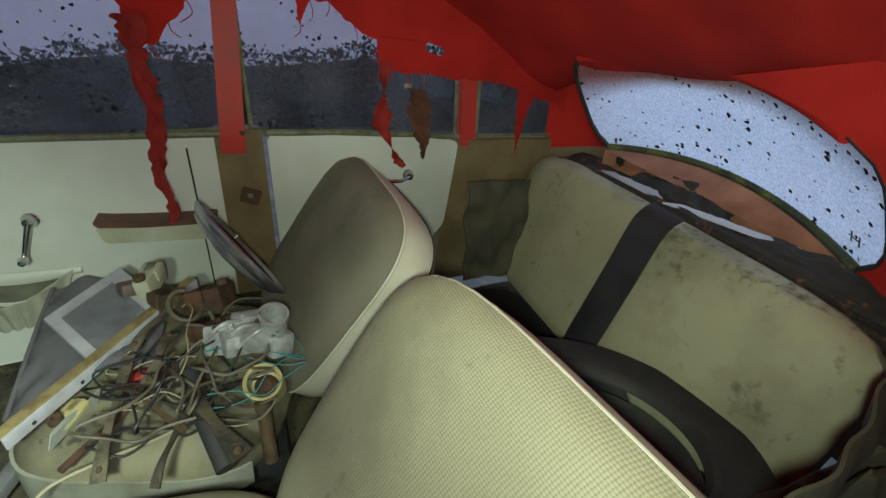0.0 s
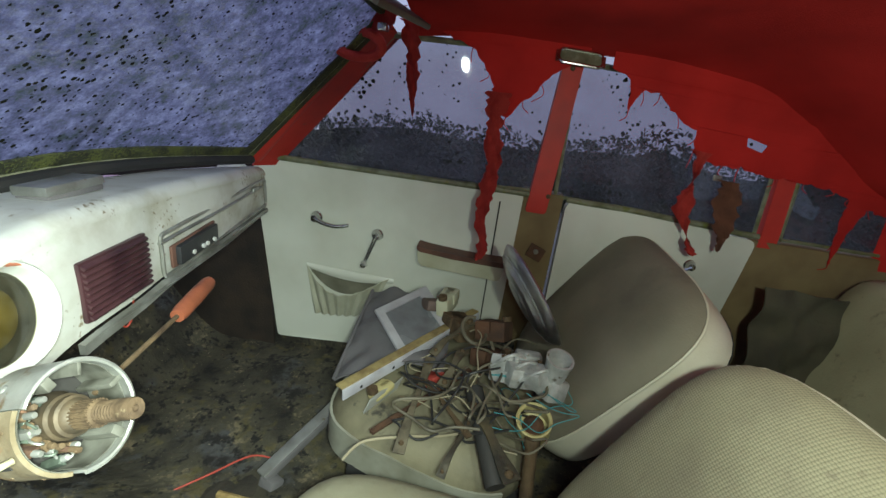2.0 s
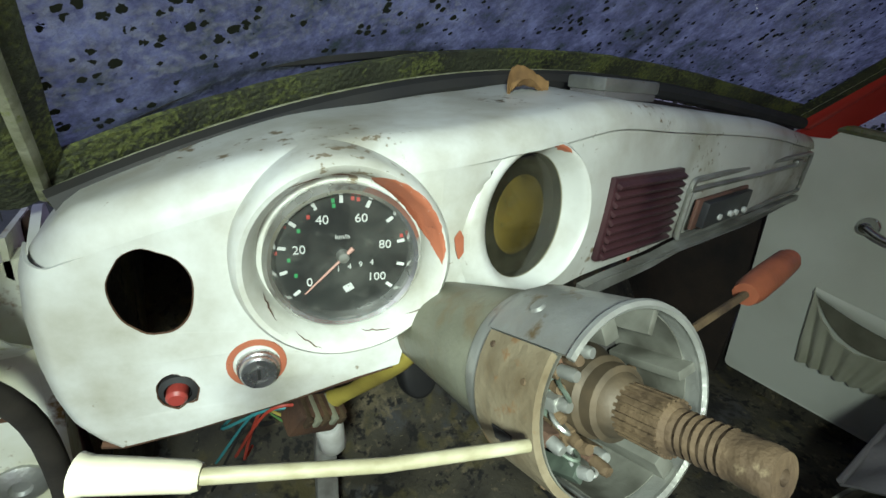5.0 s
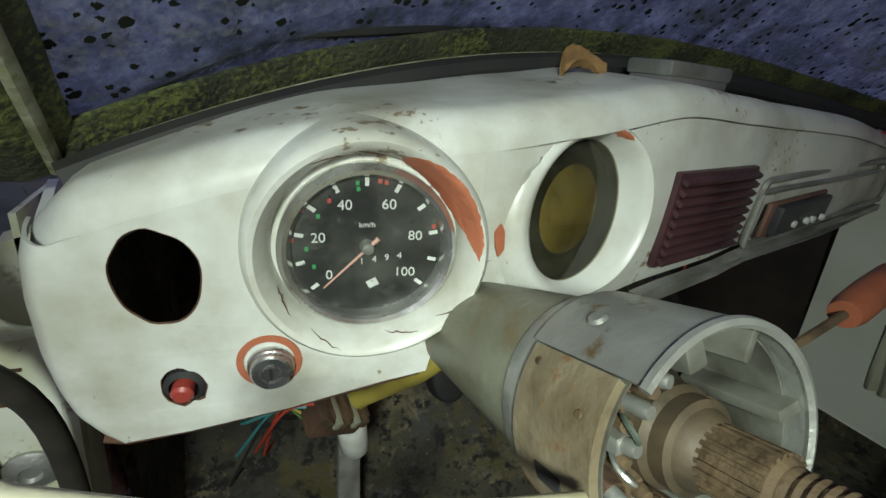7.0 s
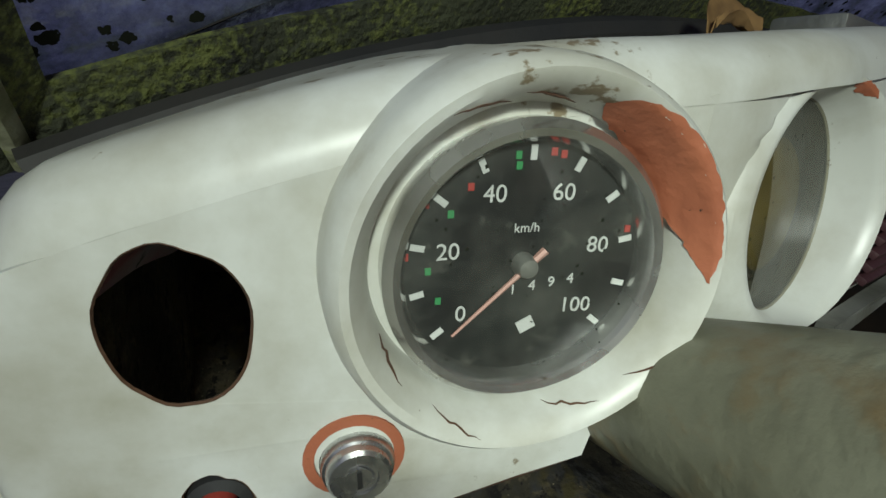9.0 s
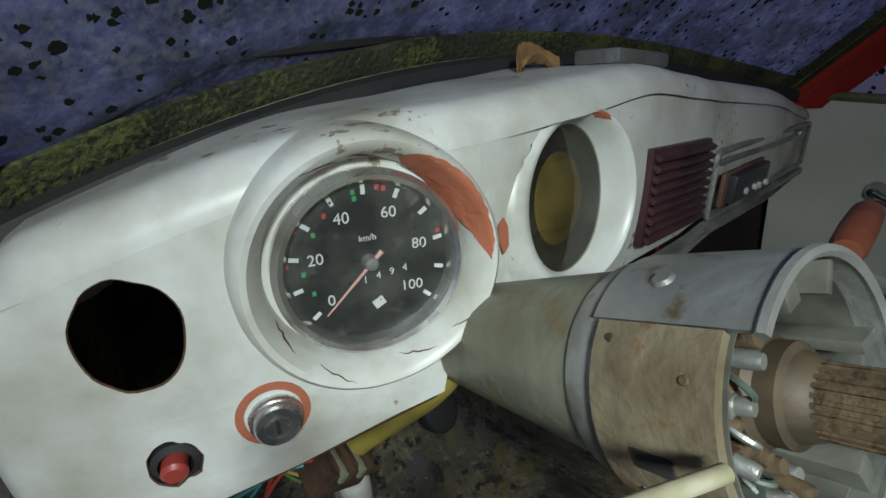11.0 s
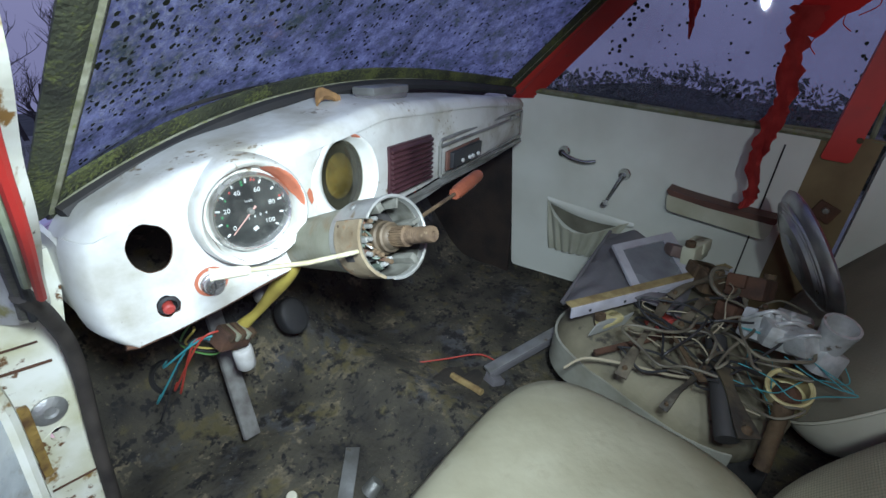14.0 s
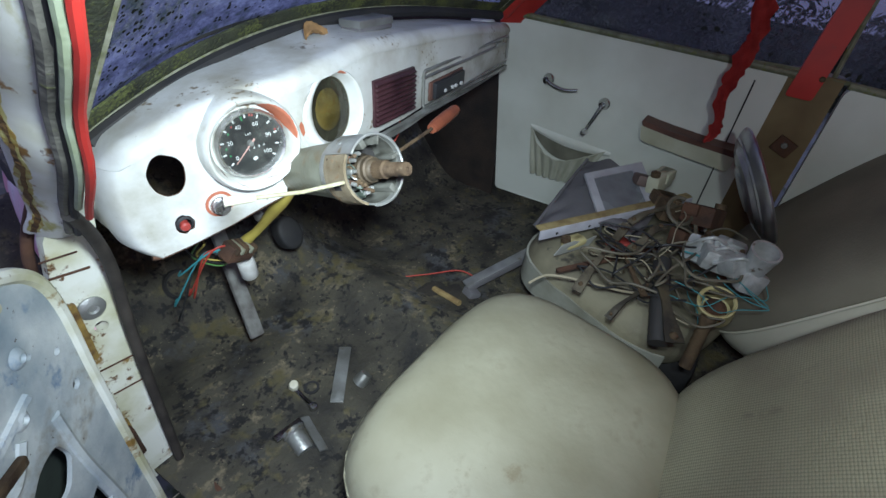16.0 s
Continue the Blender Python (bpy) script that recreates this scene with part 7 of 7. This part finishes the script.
part("flange", box((0.065, 0.018, 0.006), Matrix.Translation(l0 + Vector((0.0, 0.028, 0.010))) @ pose(0, 0, 0, 0, 0, -8), 0.002), CHROME, la)
ms_t = thing("metal_strip", "flat grey metal strip lying on the floor", "metal strip")
part("strip", box((0.030, 0.155, 0.004), Matrix.Translation(on_floor(-0.223, -0.115, 0.022)) @ pose(0, 0, 0, 4, 0, -54), 0.001), ALU, ms_t)
nb = thing("cable_clamp", "dark metal clamp beside the seat", "clamp")
part("body", lathe([(0, 0.02), (0.014, 0.018), (0.018, 0.0), (0.018, -0.012)], facing(on_floor(-0.205, -0.165, 0.018), (0.6, -0.2, 0.6)), 18), ALU, nb)
part("ring", lathe([(0.012, 0.0), (0.018, 0.004), (0.018, 0.010), (0.012, 0.010)], facing(on_floor(-0.29, -0.085, 0.006), (0, 0, 1)), 20), RUBBER, nb)
wd = thing("wooden_peg", "ochre splintered peg on the floor", "stick")
part("peg", tube([on_floor(0.157, -0.120, 0.020), on_floor(0.140, -0.220, 0.020)], 0.009, 8), mat("ochre_wood", (0.34, 0.25, 0.10), (0.20, 0.13, 0.05), 0.85, scale=40, bump=0.5), wd)
sr = thing("seat_rail", "grey steel seat rail beside the seats", "rail")
mrl = Matrix.Translation((0.315, -0.252, 0.078)) @ pose(0, 0, 0, 0, -15, -29)
part("rail", box((0.25, 0.030, 0.010), mrl, 0.003), ALU, sr)
part("lip", box((0.25, 0.006, 0.022), mrl @ Matrix.Translation((0, -0.014, -0.008)), 0.002), GREYBOARD, sr)
part("foot", box((0.035, 0.045, 0.03), Matrix.Translation((0.215, -0.215, 0.020)) @ pose(0, 0, 0, 0, 20, -29), 0.004), GREYBOARD, sr)
tagged(link("wire", tube(smooth_path([on_floor(0.15, -0.02, 0.012), on_floor(0.20, -0.07, 0.03), on_floor(0.27, -0.14, 0.035), on_floor(0.285, -0.20, 0.02)], 6), 0.0022, 6), CABLE_D), "thin reddish wire curled on the floor", "wire")
# loose crumbs of dirt and rust
bm = bmesh.new()
q = random.Random(9)
for k in range(2600):
    if k % 3:
        x, y = q.gauss(-0.08, 0.10), q.gauss(-0.04, 0.08)
    else:
        x, y = q.uniform(-0.56, 0.55), q.uniform(-0.45, 0.30)
    if x < -0.57 or x > 0.7:
        continue
    s = q.uniform(0.0012, 0.0046) * (1.6 if k % 17 == 0 else 1)
    r = bmesh.ops.create_icosphere(bm, subdivisions=1, radius=s, matrix=Matrix.Translation(on_floor(x, y, s * 0.5)) @ pose(0, 0, 0, q.uniform(0, 180), q.uniform(0, 180), 0) @ Matrix.Diagonal((1, q.uniform(0.5, 1.2), q.uniform(0.3, 0.7), 1)))
CRUMB = mat("crumbs", (0.20, 0.16, 0.10), (0.07, 0.055, 0.04), 0.9, scale=60)
isl = CRUMB.node_tree.nodes.new("ShaderNodeNewGeometry")
crr = CRUMB.node_tree.nodes.new("ShaderNodeValToRGB")
crr.color_ramp.elements[0].color, crr.color_ramp.elements[1].color = (0.035, 0.028, 0.02, 1), (0.42, 0.36, 0.24, 1)
crr.color_ramp.elements[0].position, crr.color_ramp.elements[1].position = 0.35, 0.97
CRUMB.node_tree.links.new(isl.outputs["Random Per Island"], crr.inputs["Fac"])
CRUMB.node_tree.links.new(crr.outputs["Color"], CRUMB.node_tree.nodes["Principled BSDF"].inputs["Base Color"])
tagged(link("floor_crumbs", bm, CRUMB, smooth=False), "scattered crumbs of dirt, rust and chaff", "debris", kind="stuff")

# flattened scraps, flaking patches and a rust hole
def floor_scrap(name, pts, mtl, label, cat, lift=0.003, fray=0.004):
    out = jag(pts + [pts[0]], fray, 0.01)[:-1]
    t = thing(name, label, cat)
    part("sheet", plate(out, [], 0.002, lambda u, v, d: on_floor(u, v, lift - d), 0.03, 0.02), mtl, t)


floor_scrap("cardboard_scrap", [(-0.05, 0.142), (-0.046, 0.094), (0.20, 0.18), (0.211, 0.245)], mat("mouldy_cardboard", (0.15, 0.135, 0.065), (0.075, 0.068, 0.035), 0.9, scale=20, bump=0.4), "mouldy ochre cardboard scrap trodden onto the floor", "cardboard")
floor_scrap("cardboard_scrap", [(-0.055, 0.003), (-0.02, -0.025), (0.075, 0.011), (0.070, 0.055), (0.01, 0.03)], mat("flaking_pale_scrap", (0.34, 0.31, 0.24), (0.15, 0.13, 0.09), 0.9, scale=45, bump=0.6), "pale flaking scrap on the dirty floor", "cardboard", 0.003, 0.009)
part("rust_hole", plate(jag([(-0.398, -0.005), (-0.383, -0.04), (-0.398, -0.09), (-0.420, -0.08), (-0.406, -0.05), (-0.420, -0.02), (-0.398, -0.005)], 0.005, 0.01)[:-1], [], 0.001, lambda u, v, d: on_floor(u, v, 0.0025 - d), 0.02), DARK, floor_ob, "ragged rust hole through the floor")

# ---- under the dashboard ----
def under_dash(p):
    p.x, p.y = p.x + 0.036, p.y - 0.006


SHAPERS.append(under_dash)
loom = thing("wiring_loom", "yellow-sleeved wiring loom under the dashboard", "wiring loom")
part("sleeve", tube(smooth_path([(-0.305, -0.09, 0.548), (-0.312, -0.06, 0.505), (-0.325, -0.01, 0.44), (-0.34, 0.03, 0.395), (-0.352, 0.05, 0.355)], 6), lambda t: 0.011 + 0.003 * math.sin(t * 9), 10), CABLE_E, loom)
for k, (mt, e) in enumerate(((CABLE_D, (-0.44, 0.09, 0.30)), (CABLE_C, (-0.45, 0.08, 0.36)), (CABLE_D, (-0.43, 0.10, 0.28)), (CABLE_C, (-0.46, 0.12, 0.27)), (CABLE_B, (-0.47, 0.10, 0.25)), (CABLE_E, (-0.42, 0.02, 0.44)), (CABLE_B, (-0.45, 0.03, 0.46)), (mat("green_wire", (0.10, 0.22, 0.06), None, 0.5), (-0.43, 0.0, 0.47)))):
    part("wire", tube(smooth_path([(-0.355, 0.03, 0.40), (-0.375, 0.02 + 0.006 * k, 0.415 - 0.01 * k), (-0.41, 0.03 + 0.01 * k, 0.41 - 0.006 * k), e, (e[0] + 0.015, e[1] + 0.03, e[2] - 0.015)], 6), 0.0018, 6), mt, loom)
conn = thing("fuse_block", "grimy fuse block hanging under the dashboard", "fuse block")
mcn = Matrix.Translation((-0.362, 0.02, 0.395)) @ pose(0, 0, 0, 20, 25, 10)
bm = box((0.06, 0.03, 0.035), mcn, 0.004)
part("block", bm, RUSTDARK, conn)
for k in range(5):
    part("terminal", box((0.006, 0.034, 0.012), mcn @ Matrix.Translation((-0.022 + 0.011 * k, -0.004, 0.012)), 0.001), (RUSTY, COLUMN)[k % 2], conn)
can = thing("flasher_can", "small white cylindrical relay can", "relay")
part("can", lathe([(0, 0.0), (0.016, 0.001), (0.0175, 0.004), (0.0175, 0.046), (0.015, 0.05), (0, 0.05)], facing((-0.328, 0.058, 0.290), (-0.15, -0.15, 1)), 24), mat("white_can", (0.55, 0.55, 0.52), (0.40, 0.39, 0.35), 0.4, scale=30), can)
strut = thing("pedal_bracket", "flaking steel bracket running down to the floor", "bracket")
part("leg", box((0.035, 0.012, 0.30), Matrix.Translation((-0.30, 0.175, 0.20)) @ pose(0, 0, 0, -32, 12, 0), 0.003), mat("grey_flaking_steel", (0.20, 0.20, 0.18), (0.10, 0.09, 0.08), 0.8, scale=30, bump=0.5), strut)
ped = thing("pedal", "oval black rubber pedal on a bent arm", "pedal", "pedals")
part("pad", cushion(superell(0.034, 0.045, 2.2), 0.010, Matrix.Translation((-0.116, 0.19, 0.225)) @ pose(0, 0, 0, 62, 0, 0)), RUBBER, ped)
part("arm", tube(smooth_path([(-0.116, 0.20, 0.22), (-0.13, 0.25, 0.26), (-0.15, 0.34, 0.42)]), 0.007, 8), RUBBER, ped)
for x in (-0.19, -0.235):
    pk = thing("knob", "round grey pull knob under the dashboard", "knob", "pull knobs")
    part("ball", lathe([(0, -0.017), (0.010, -0.014), (0.0165, -0.004), (0.0165, 0.005), (0.010, 0.014), (0.004, 0.017), (0.004, 0.06)], facing((x - 0.06, 0.02, 0.47 - 0.03 * (x < -0.2)), (0, 0.4, 1)), 24), mat("grey_knob", (0.16, 0.15, 0.13), (0.10, 0.09, 0.08), 0.5), pk)
hole_t = thing("floor_grommet", "round black rubber grommet in the toe board", "grommet")
part("ring", lathe([(0.0, -0.006), (0.028, -0.006), (0.032, 0.004), (0.038, 0.006), (0.042, 0.0)], facing((-0.351, 0.355, 0.118), (0.1, -0.75, 0.6)), 32), RUBBER, hole_t)
SHAPERS.remove(under_dash)
sd = thing("screwdriver", "screwdriver with a worn orange handle wedged in the steering column", "screwdriver")
H0, H1, H2 = Vector((-0.010, -0.250, 0.648)), Vector((-0.098, -0.260, 0.642)), Vector((-0.238, -0.270, 0.636))
part("handle", tube([H0, H0.lerp(H1, 0.08), H0.lerp(H1, 0.5), H0.lerp(H1, 0.9), H1], lambda t: 0.0066 + 0.0042 * math.sin(math.pi * (0.15 + 0.75 * (1 - t))), 14), ORANGEWOOD, sd)
part("blade", tube([H1, H2], 0.0028, 8), RUSTY, sd)
hose = thing("corrugated_hose", "ribbed grey hose under the dashboard", "hose")
part("hose", tube(smooth_path([(-0.10, 0.0, 0.535), (-0.04, 0.0, 0.55), (0.04, 0.02, 0.545), (0.08, 0.06, 0.53)], 10), lambda t: 0.013 + 0.002 * math.sin(t * 140), 10), mat("grey_hose", (0.26, 0.26, 0.22), (0.15, 0.15, 0.12), 0.7), hose)
tagged(link("wire", tube(smooth_path([(0.06, -0.06, 0.575), (0.065, -0.065, 0.54), (0.05, -0.06, 0.51), (0.035, -0.055, 0.53)], 6), 0.0016, 6), CABLE_D), "red wire dangling below the radio", "wire")

# heap of dark cloth at the end of the rear bench
tagged(link("heaped_cloth", rag(-0.40, -1.50, 0.40, 0.085, 0.14, 0.17, 12), CLOTH), "heap of dark olive cloth against the rear bench", "cloth")

# ---- outside, past the open door ----
SHAPERS.clear()


def add_tree(x, y, h, seed):
    q = random.Random(seed)
    t = thing("bare_tree", "leafless winter tree at the field edge", "tree", "bare trees")
    bm = bmesh.new()

    def limb(p, way, length, r, depth):
        pts = [p]
        for k in range(4):
            way = (way + Vector((q.uniform(-0.25, 0.25), q.uniform(-0.25, 0.25), q.uniform(-0.05, 0.2)))).normalized()
            pts.append(pts[-1] + way * length / 4)
        add_tube(bm if depth else trunk, pts, lambda s: r * (1 - 0.55 * s), 5 if depth else 8)
        if depth < 4:
            for k in range(4 if depth < 3 else 3):
                j = q.randint(1, 4)
                side = Vector((q.uniform(-1, 1), q.uniform(-1, 1), q.uniform(0.1, 0.9))).normalized()
                limb(pts[j], (way * 0.6 + side).normalized(), length * q.uniform(0.5, 0.75), r * 0.5, depth + 1)

    trunk = bmesh.new()
    limb(Vector((x, y, ground_z(x, y) - 0.1)), Vector((0, 0, 1)), h * 0.42, h * 0.016, 0)
    part("trunk", trunk, BARK, t)
    part("crown", bm, BARK, t)


for x, y, h, sd_ in ((5.6, 24, 6.4, 3), (4.4, 26, 5.6, 5), (9.6, 26, 9.0, 8), (2.0, 28, 5.2, 11), (7.4, 27, 6.0, 14), (6.4, 25, 3.2, 17), (5.0, 25, 3.0, 19), (8.4, 28, 3.6, 23)):
    add_tree(x, y, h, sd_)
tr = thing("covered_trailer", "boat trailer wrapped in a blue tarpaulin", "trailer")
TX, TY = 1.20, 12.6
TZ = ground_z(TX, TY)


def tarp_fn(u, v):
    a = math.pi * v
    w = 0.80 * (1 + 0.10 * noise.noise((u * 4, v * 4, 3)))
    return Vector((TX + w * math.cos(a) * (0.75 + 0.25 * math.sin(u * math.pi)) + 0.2 * noise.noise((u * 5, v * 5, 8)), TY - 1.4 + 2.9 * u, TZ + 0.50 + (0.62 + 0.20 * noise.noise((u * 3, v * 3, 1))) * math.sin(a) ** 0.6))


part("tarpaulin", sheet(tarp_fn, 30, 24, 0.01), TARP, tr, "bright blue tarpaulin")
part("hull", sheet(lambda u, v: Vector((TX + 0.10 + 0.82 * math.cos(math.pi * v), TY - 1.3 + 3.0 * u, TZ + 0.88 - 0.46 * math.sin(math.pi * v))), 12, 12, 0.02), PLASTICSHEET, tr, "pale hull under the cover")
for y in (-0.9, 0.7):
    w = part("wheel", lathe([(0.10, -0.08), (0.24, -0.08), (0.27, -0.04), (0.27, 0.04), (0.24, 0.08), (0.10, 0.08), (0, 0.06)], facing((TX + 0.72, TY + y, TZ + 0.27), (1, 0, 0)), 32), TYRE, tr)
part("tail_lamp", box((0.05, 0.06, 0.05), Matrix.Translation((TX + 0.75, TY - 1.45, TZ + 0.42)), 0.01), REDPLASTIC, tr)
ps = thing("plastic_sheeting", "crumpled grey plastic sheeting on the grass", "sheeting")
part("sheet", rag(0.22, 5.7, ground_z(0.22, 5.7), 0.36, 0.32, 0.34, 3), PLASTICSHEET, ps)
rc = thing("parked_car", "dark red parked car at the field edge", "car")
mcar = Matrix.Translation((8.0, 22.0, ground_z(8.0, 22.0))) @ pose(0, 0, 0, 0, 0, 40)
part("body", box((1.7, 4.0, 0.6), mcar @ Matrix.Translation((0, 0, 0.62)), 0.18), CARRED, rc)
part("cabin", box((1.45, 2.1, 0.55), mcar @ Matrix.Translation((0, 0.1, 1.10)), 0.2), PLASTICSHEET, rc)
for sx in (-0.8, 0.8):
    for sy in (-1.25, 1.25):
        part("wheel", lathe([(0, -0.1), (0.30, -0.1), (0.32, 0), (0.30, 0.1), (0, 0.1)], facing(mcar @ Vector((sx, sy, 0.32)), mcar.to_3x3() @ Vector((1, 0, 0))), 24), TYRE, rc)
# dark thicket beyond the passenger side
bm = bmesh.new()
q = random.Random(33)
verts, faces = [], []
for k in range(26000):
    y = q.uniform(-12, 9)
    x = 6.8 + q.uniform(-0.9, 0.9) + 0.8 * noise.noise((y * 0.3, 0, 0))
    top = 1.10 + 0.34 * noise.noise((y * 0.55, 3, 0)) + 0.20 * noise.noise((y * 1.9, 5, 0)) + (0.3 if y < -3 else 0.0)
    z = ground_z(x, y) + top * q.random() ** 0.75
    s = q.uniform(0.025, 0.060)
    w = Vector((q.uniform(-1, 1), q.uniform(-1, 1), q.uniform(-1, 1))).normalized() * s
    v = Vector((q.uniform(-1, 1), q.uniform(-1, 1), q.uniform(-1, 1))).normalized() * s * 0.6
    p, n = Vector((x, y, z)), len(verts)
    verts += [p - w, p + v, p + w, p - v]
    faces.append((n, n + 1, n + 2, n + 3))
LEAFMIX = mat("thicket_leaves", (0.05, 0.055, 0.03), None, 0.9)
isl = LEAFMIX.node_tree.nodes.new("ShaderNodeNewGeometry")
lr = LEAFMIX.node_tree.nodes.new("ShaderNodeValToRGB")
lr.color_ramp.elements[0].color, lr.color_ramp.elements[1].color = (0.022, 0.025, 0.018, 1), (0.048, 0.055, 0.032, 1)
LEAFMIX.node_tree.links.new(isl.outputs["Random Per Island"], lr.inputs["Fac"])
LEAFMIX.node_tree.links.new(lr.outputs["Color"], LEAFMIX.node_tree.nodes["Principled BSDF"].inputs["Base Color"])
for k in range(56):
    y0, y1 = -12 + 0.375 * k, -11.625 + 0.375 * k
    tops = [0.95 + 0.30 * noise.noise((y * 0.55, 3, 0)) + (0.27 if y < -3 else 0.0) for y in (y0, y1)]
    n = len(verts)
    verts += [Vector((7.3, y0, ground_z(7.3, y0) - 0.1)), Vector((7.3, y1, ground_z(7.3, y1) - 0.1)), Vector((7.3, y1, ground_z(7.3, y1) + tops[1])), Vector((7.3, y0, ground_z(7.3, y0) + tops[0]))]
    faces.append((n, n + 1, n + 2, n + 3))
me = bpy.data.meshes.new("thicket")
me.from_pydata(verts, [], faces)
me.materials.append(LEAFMIX)
tagged(new("thicket", me), "dark tangled thicket of bushes at the field edge", "bushes", kind="stuff")
# grass tufts and dry stalks beside the sill
bm = bmesh.new()
q = random.Random(21)
for k in range(5200):
    near = k < 2600
    x, y = (q.uniform(-1.7, -0.62), q.uniform(-0.6, 2.4)) if near else (q.uniform(-1.5, 4.5), q.uniform(1.2, 11))
    if not near and -0.75 < x < 0.8 and y < 1.6:
        continue
    h = q.uniform(0.03, 0.11) * (1 if near else 1.5)
    d = Vector((q.uniform(-0.07, 0.07), q.uniform(-0.07, 0.07), h))
    b = Vector((x, y, ground_z(x, y) - 0.01))
    s = Vector((q.uniform(-1, 1), q.uniform(-1, 1), 0)).normalized() * (0.003 if near else 0.004)
    vs = [bm.verts.new(p) for p in (b - s, b + s, b + d * 0.6 + s * 0.7, b + d, b + d * 0.6 - s * 0.7)]
    bm.faces.new(vs)
tagged(link("grass", bm, mat("dry_grass_blades", (0.14, 0.145, 0.105), (0.09, 0.095, 0.065), 0.9, scale=2), smooth=False), "short faded winter grass", "grass", kind="stuff")
bm = bmesh.new()
for k in range(34):
    p = Vector((q.uniform(-0.74, -0.58), q.uniform(-0.28, 0.0), -0.06 + q.uniform(-0.05, 0.0)))
    w = Vector((q.uniform(-1, 1), q.uniform(-1, 1), q.uniform(-0.2, 0.5))).normalized()
    add_tube(bm, [p, p + w * 0.06 + Vector((0, 0, 0.01)), p + w * 0.13], 0.0014, 5)
tagged(link("dry_stalks", bm, STRAW), "pale dry stalks below the door sill", "dry grass", kind="stuff")
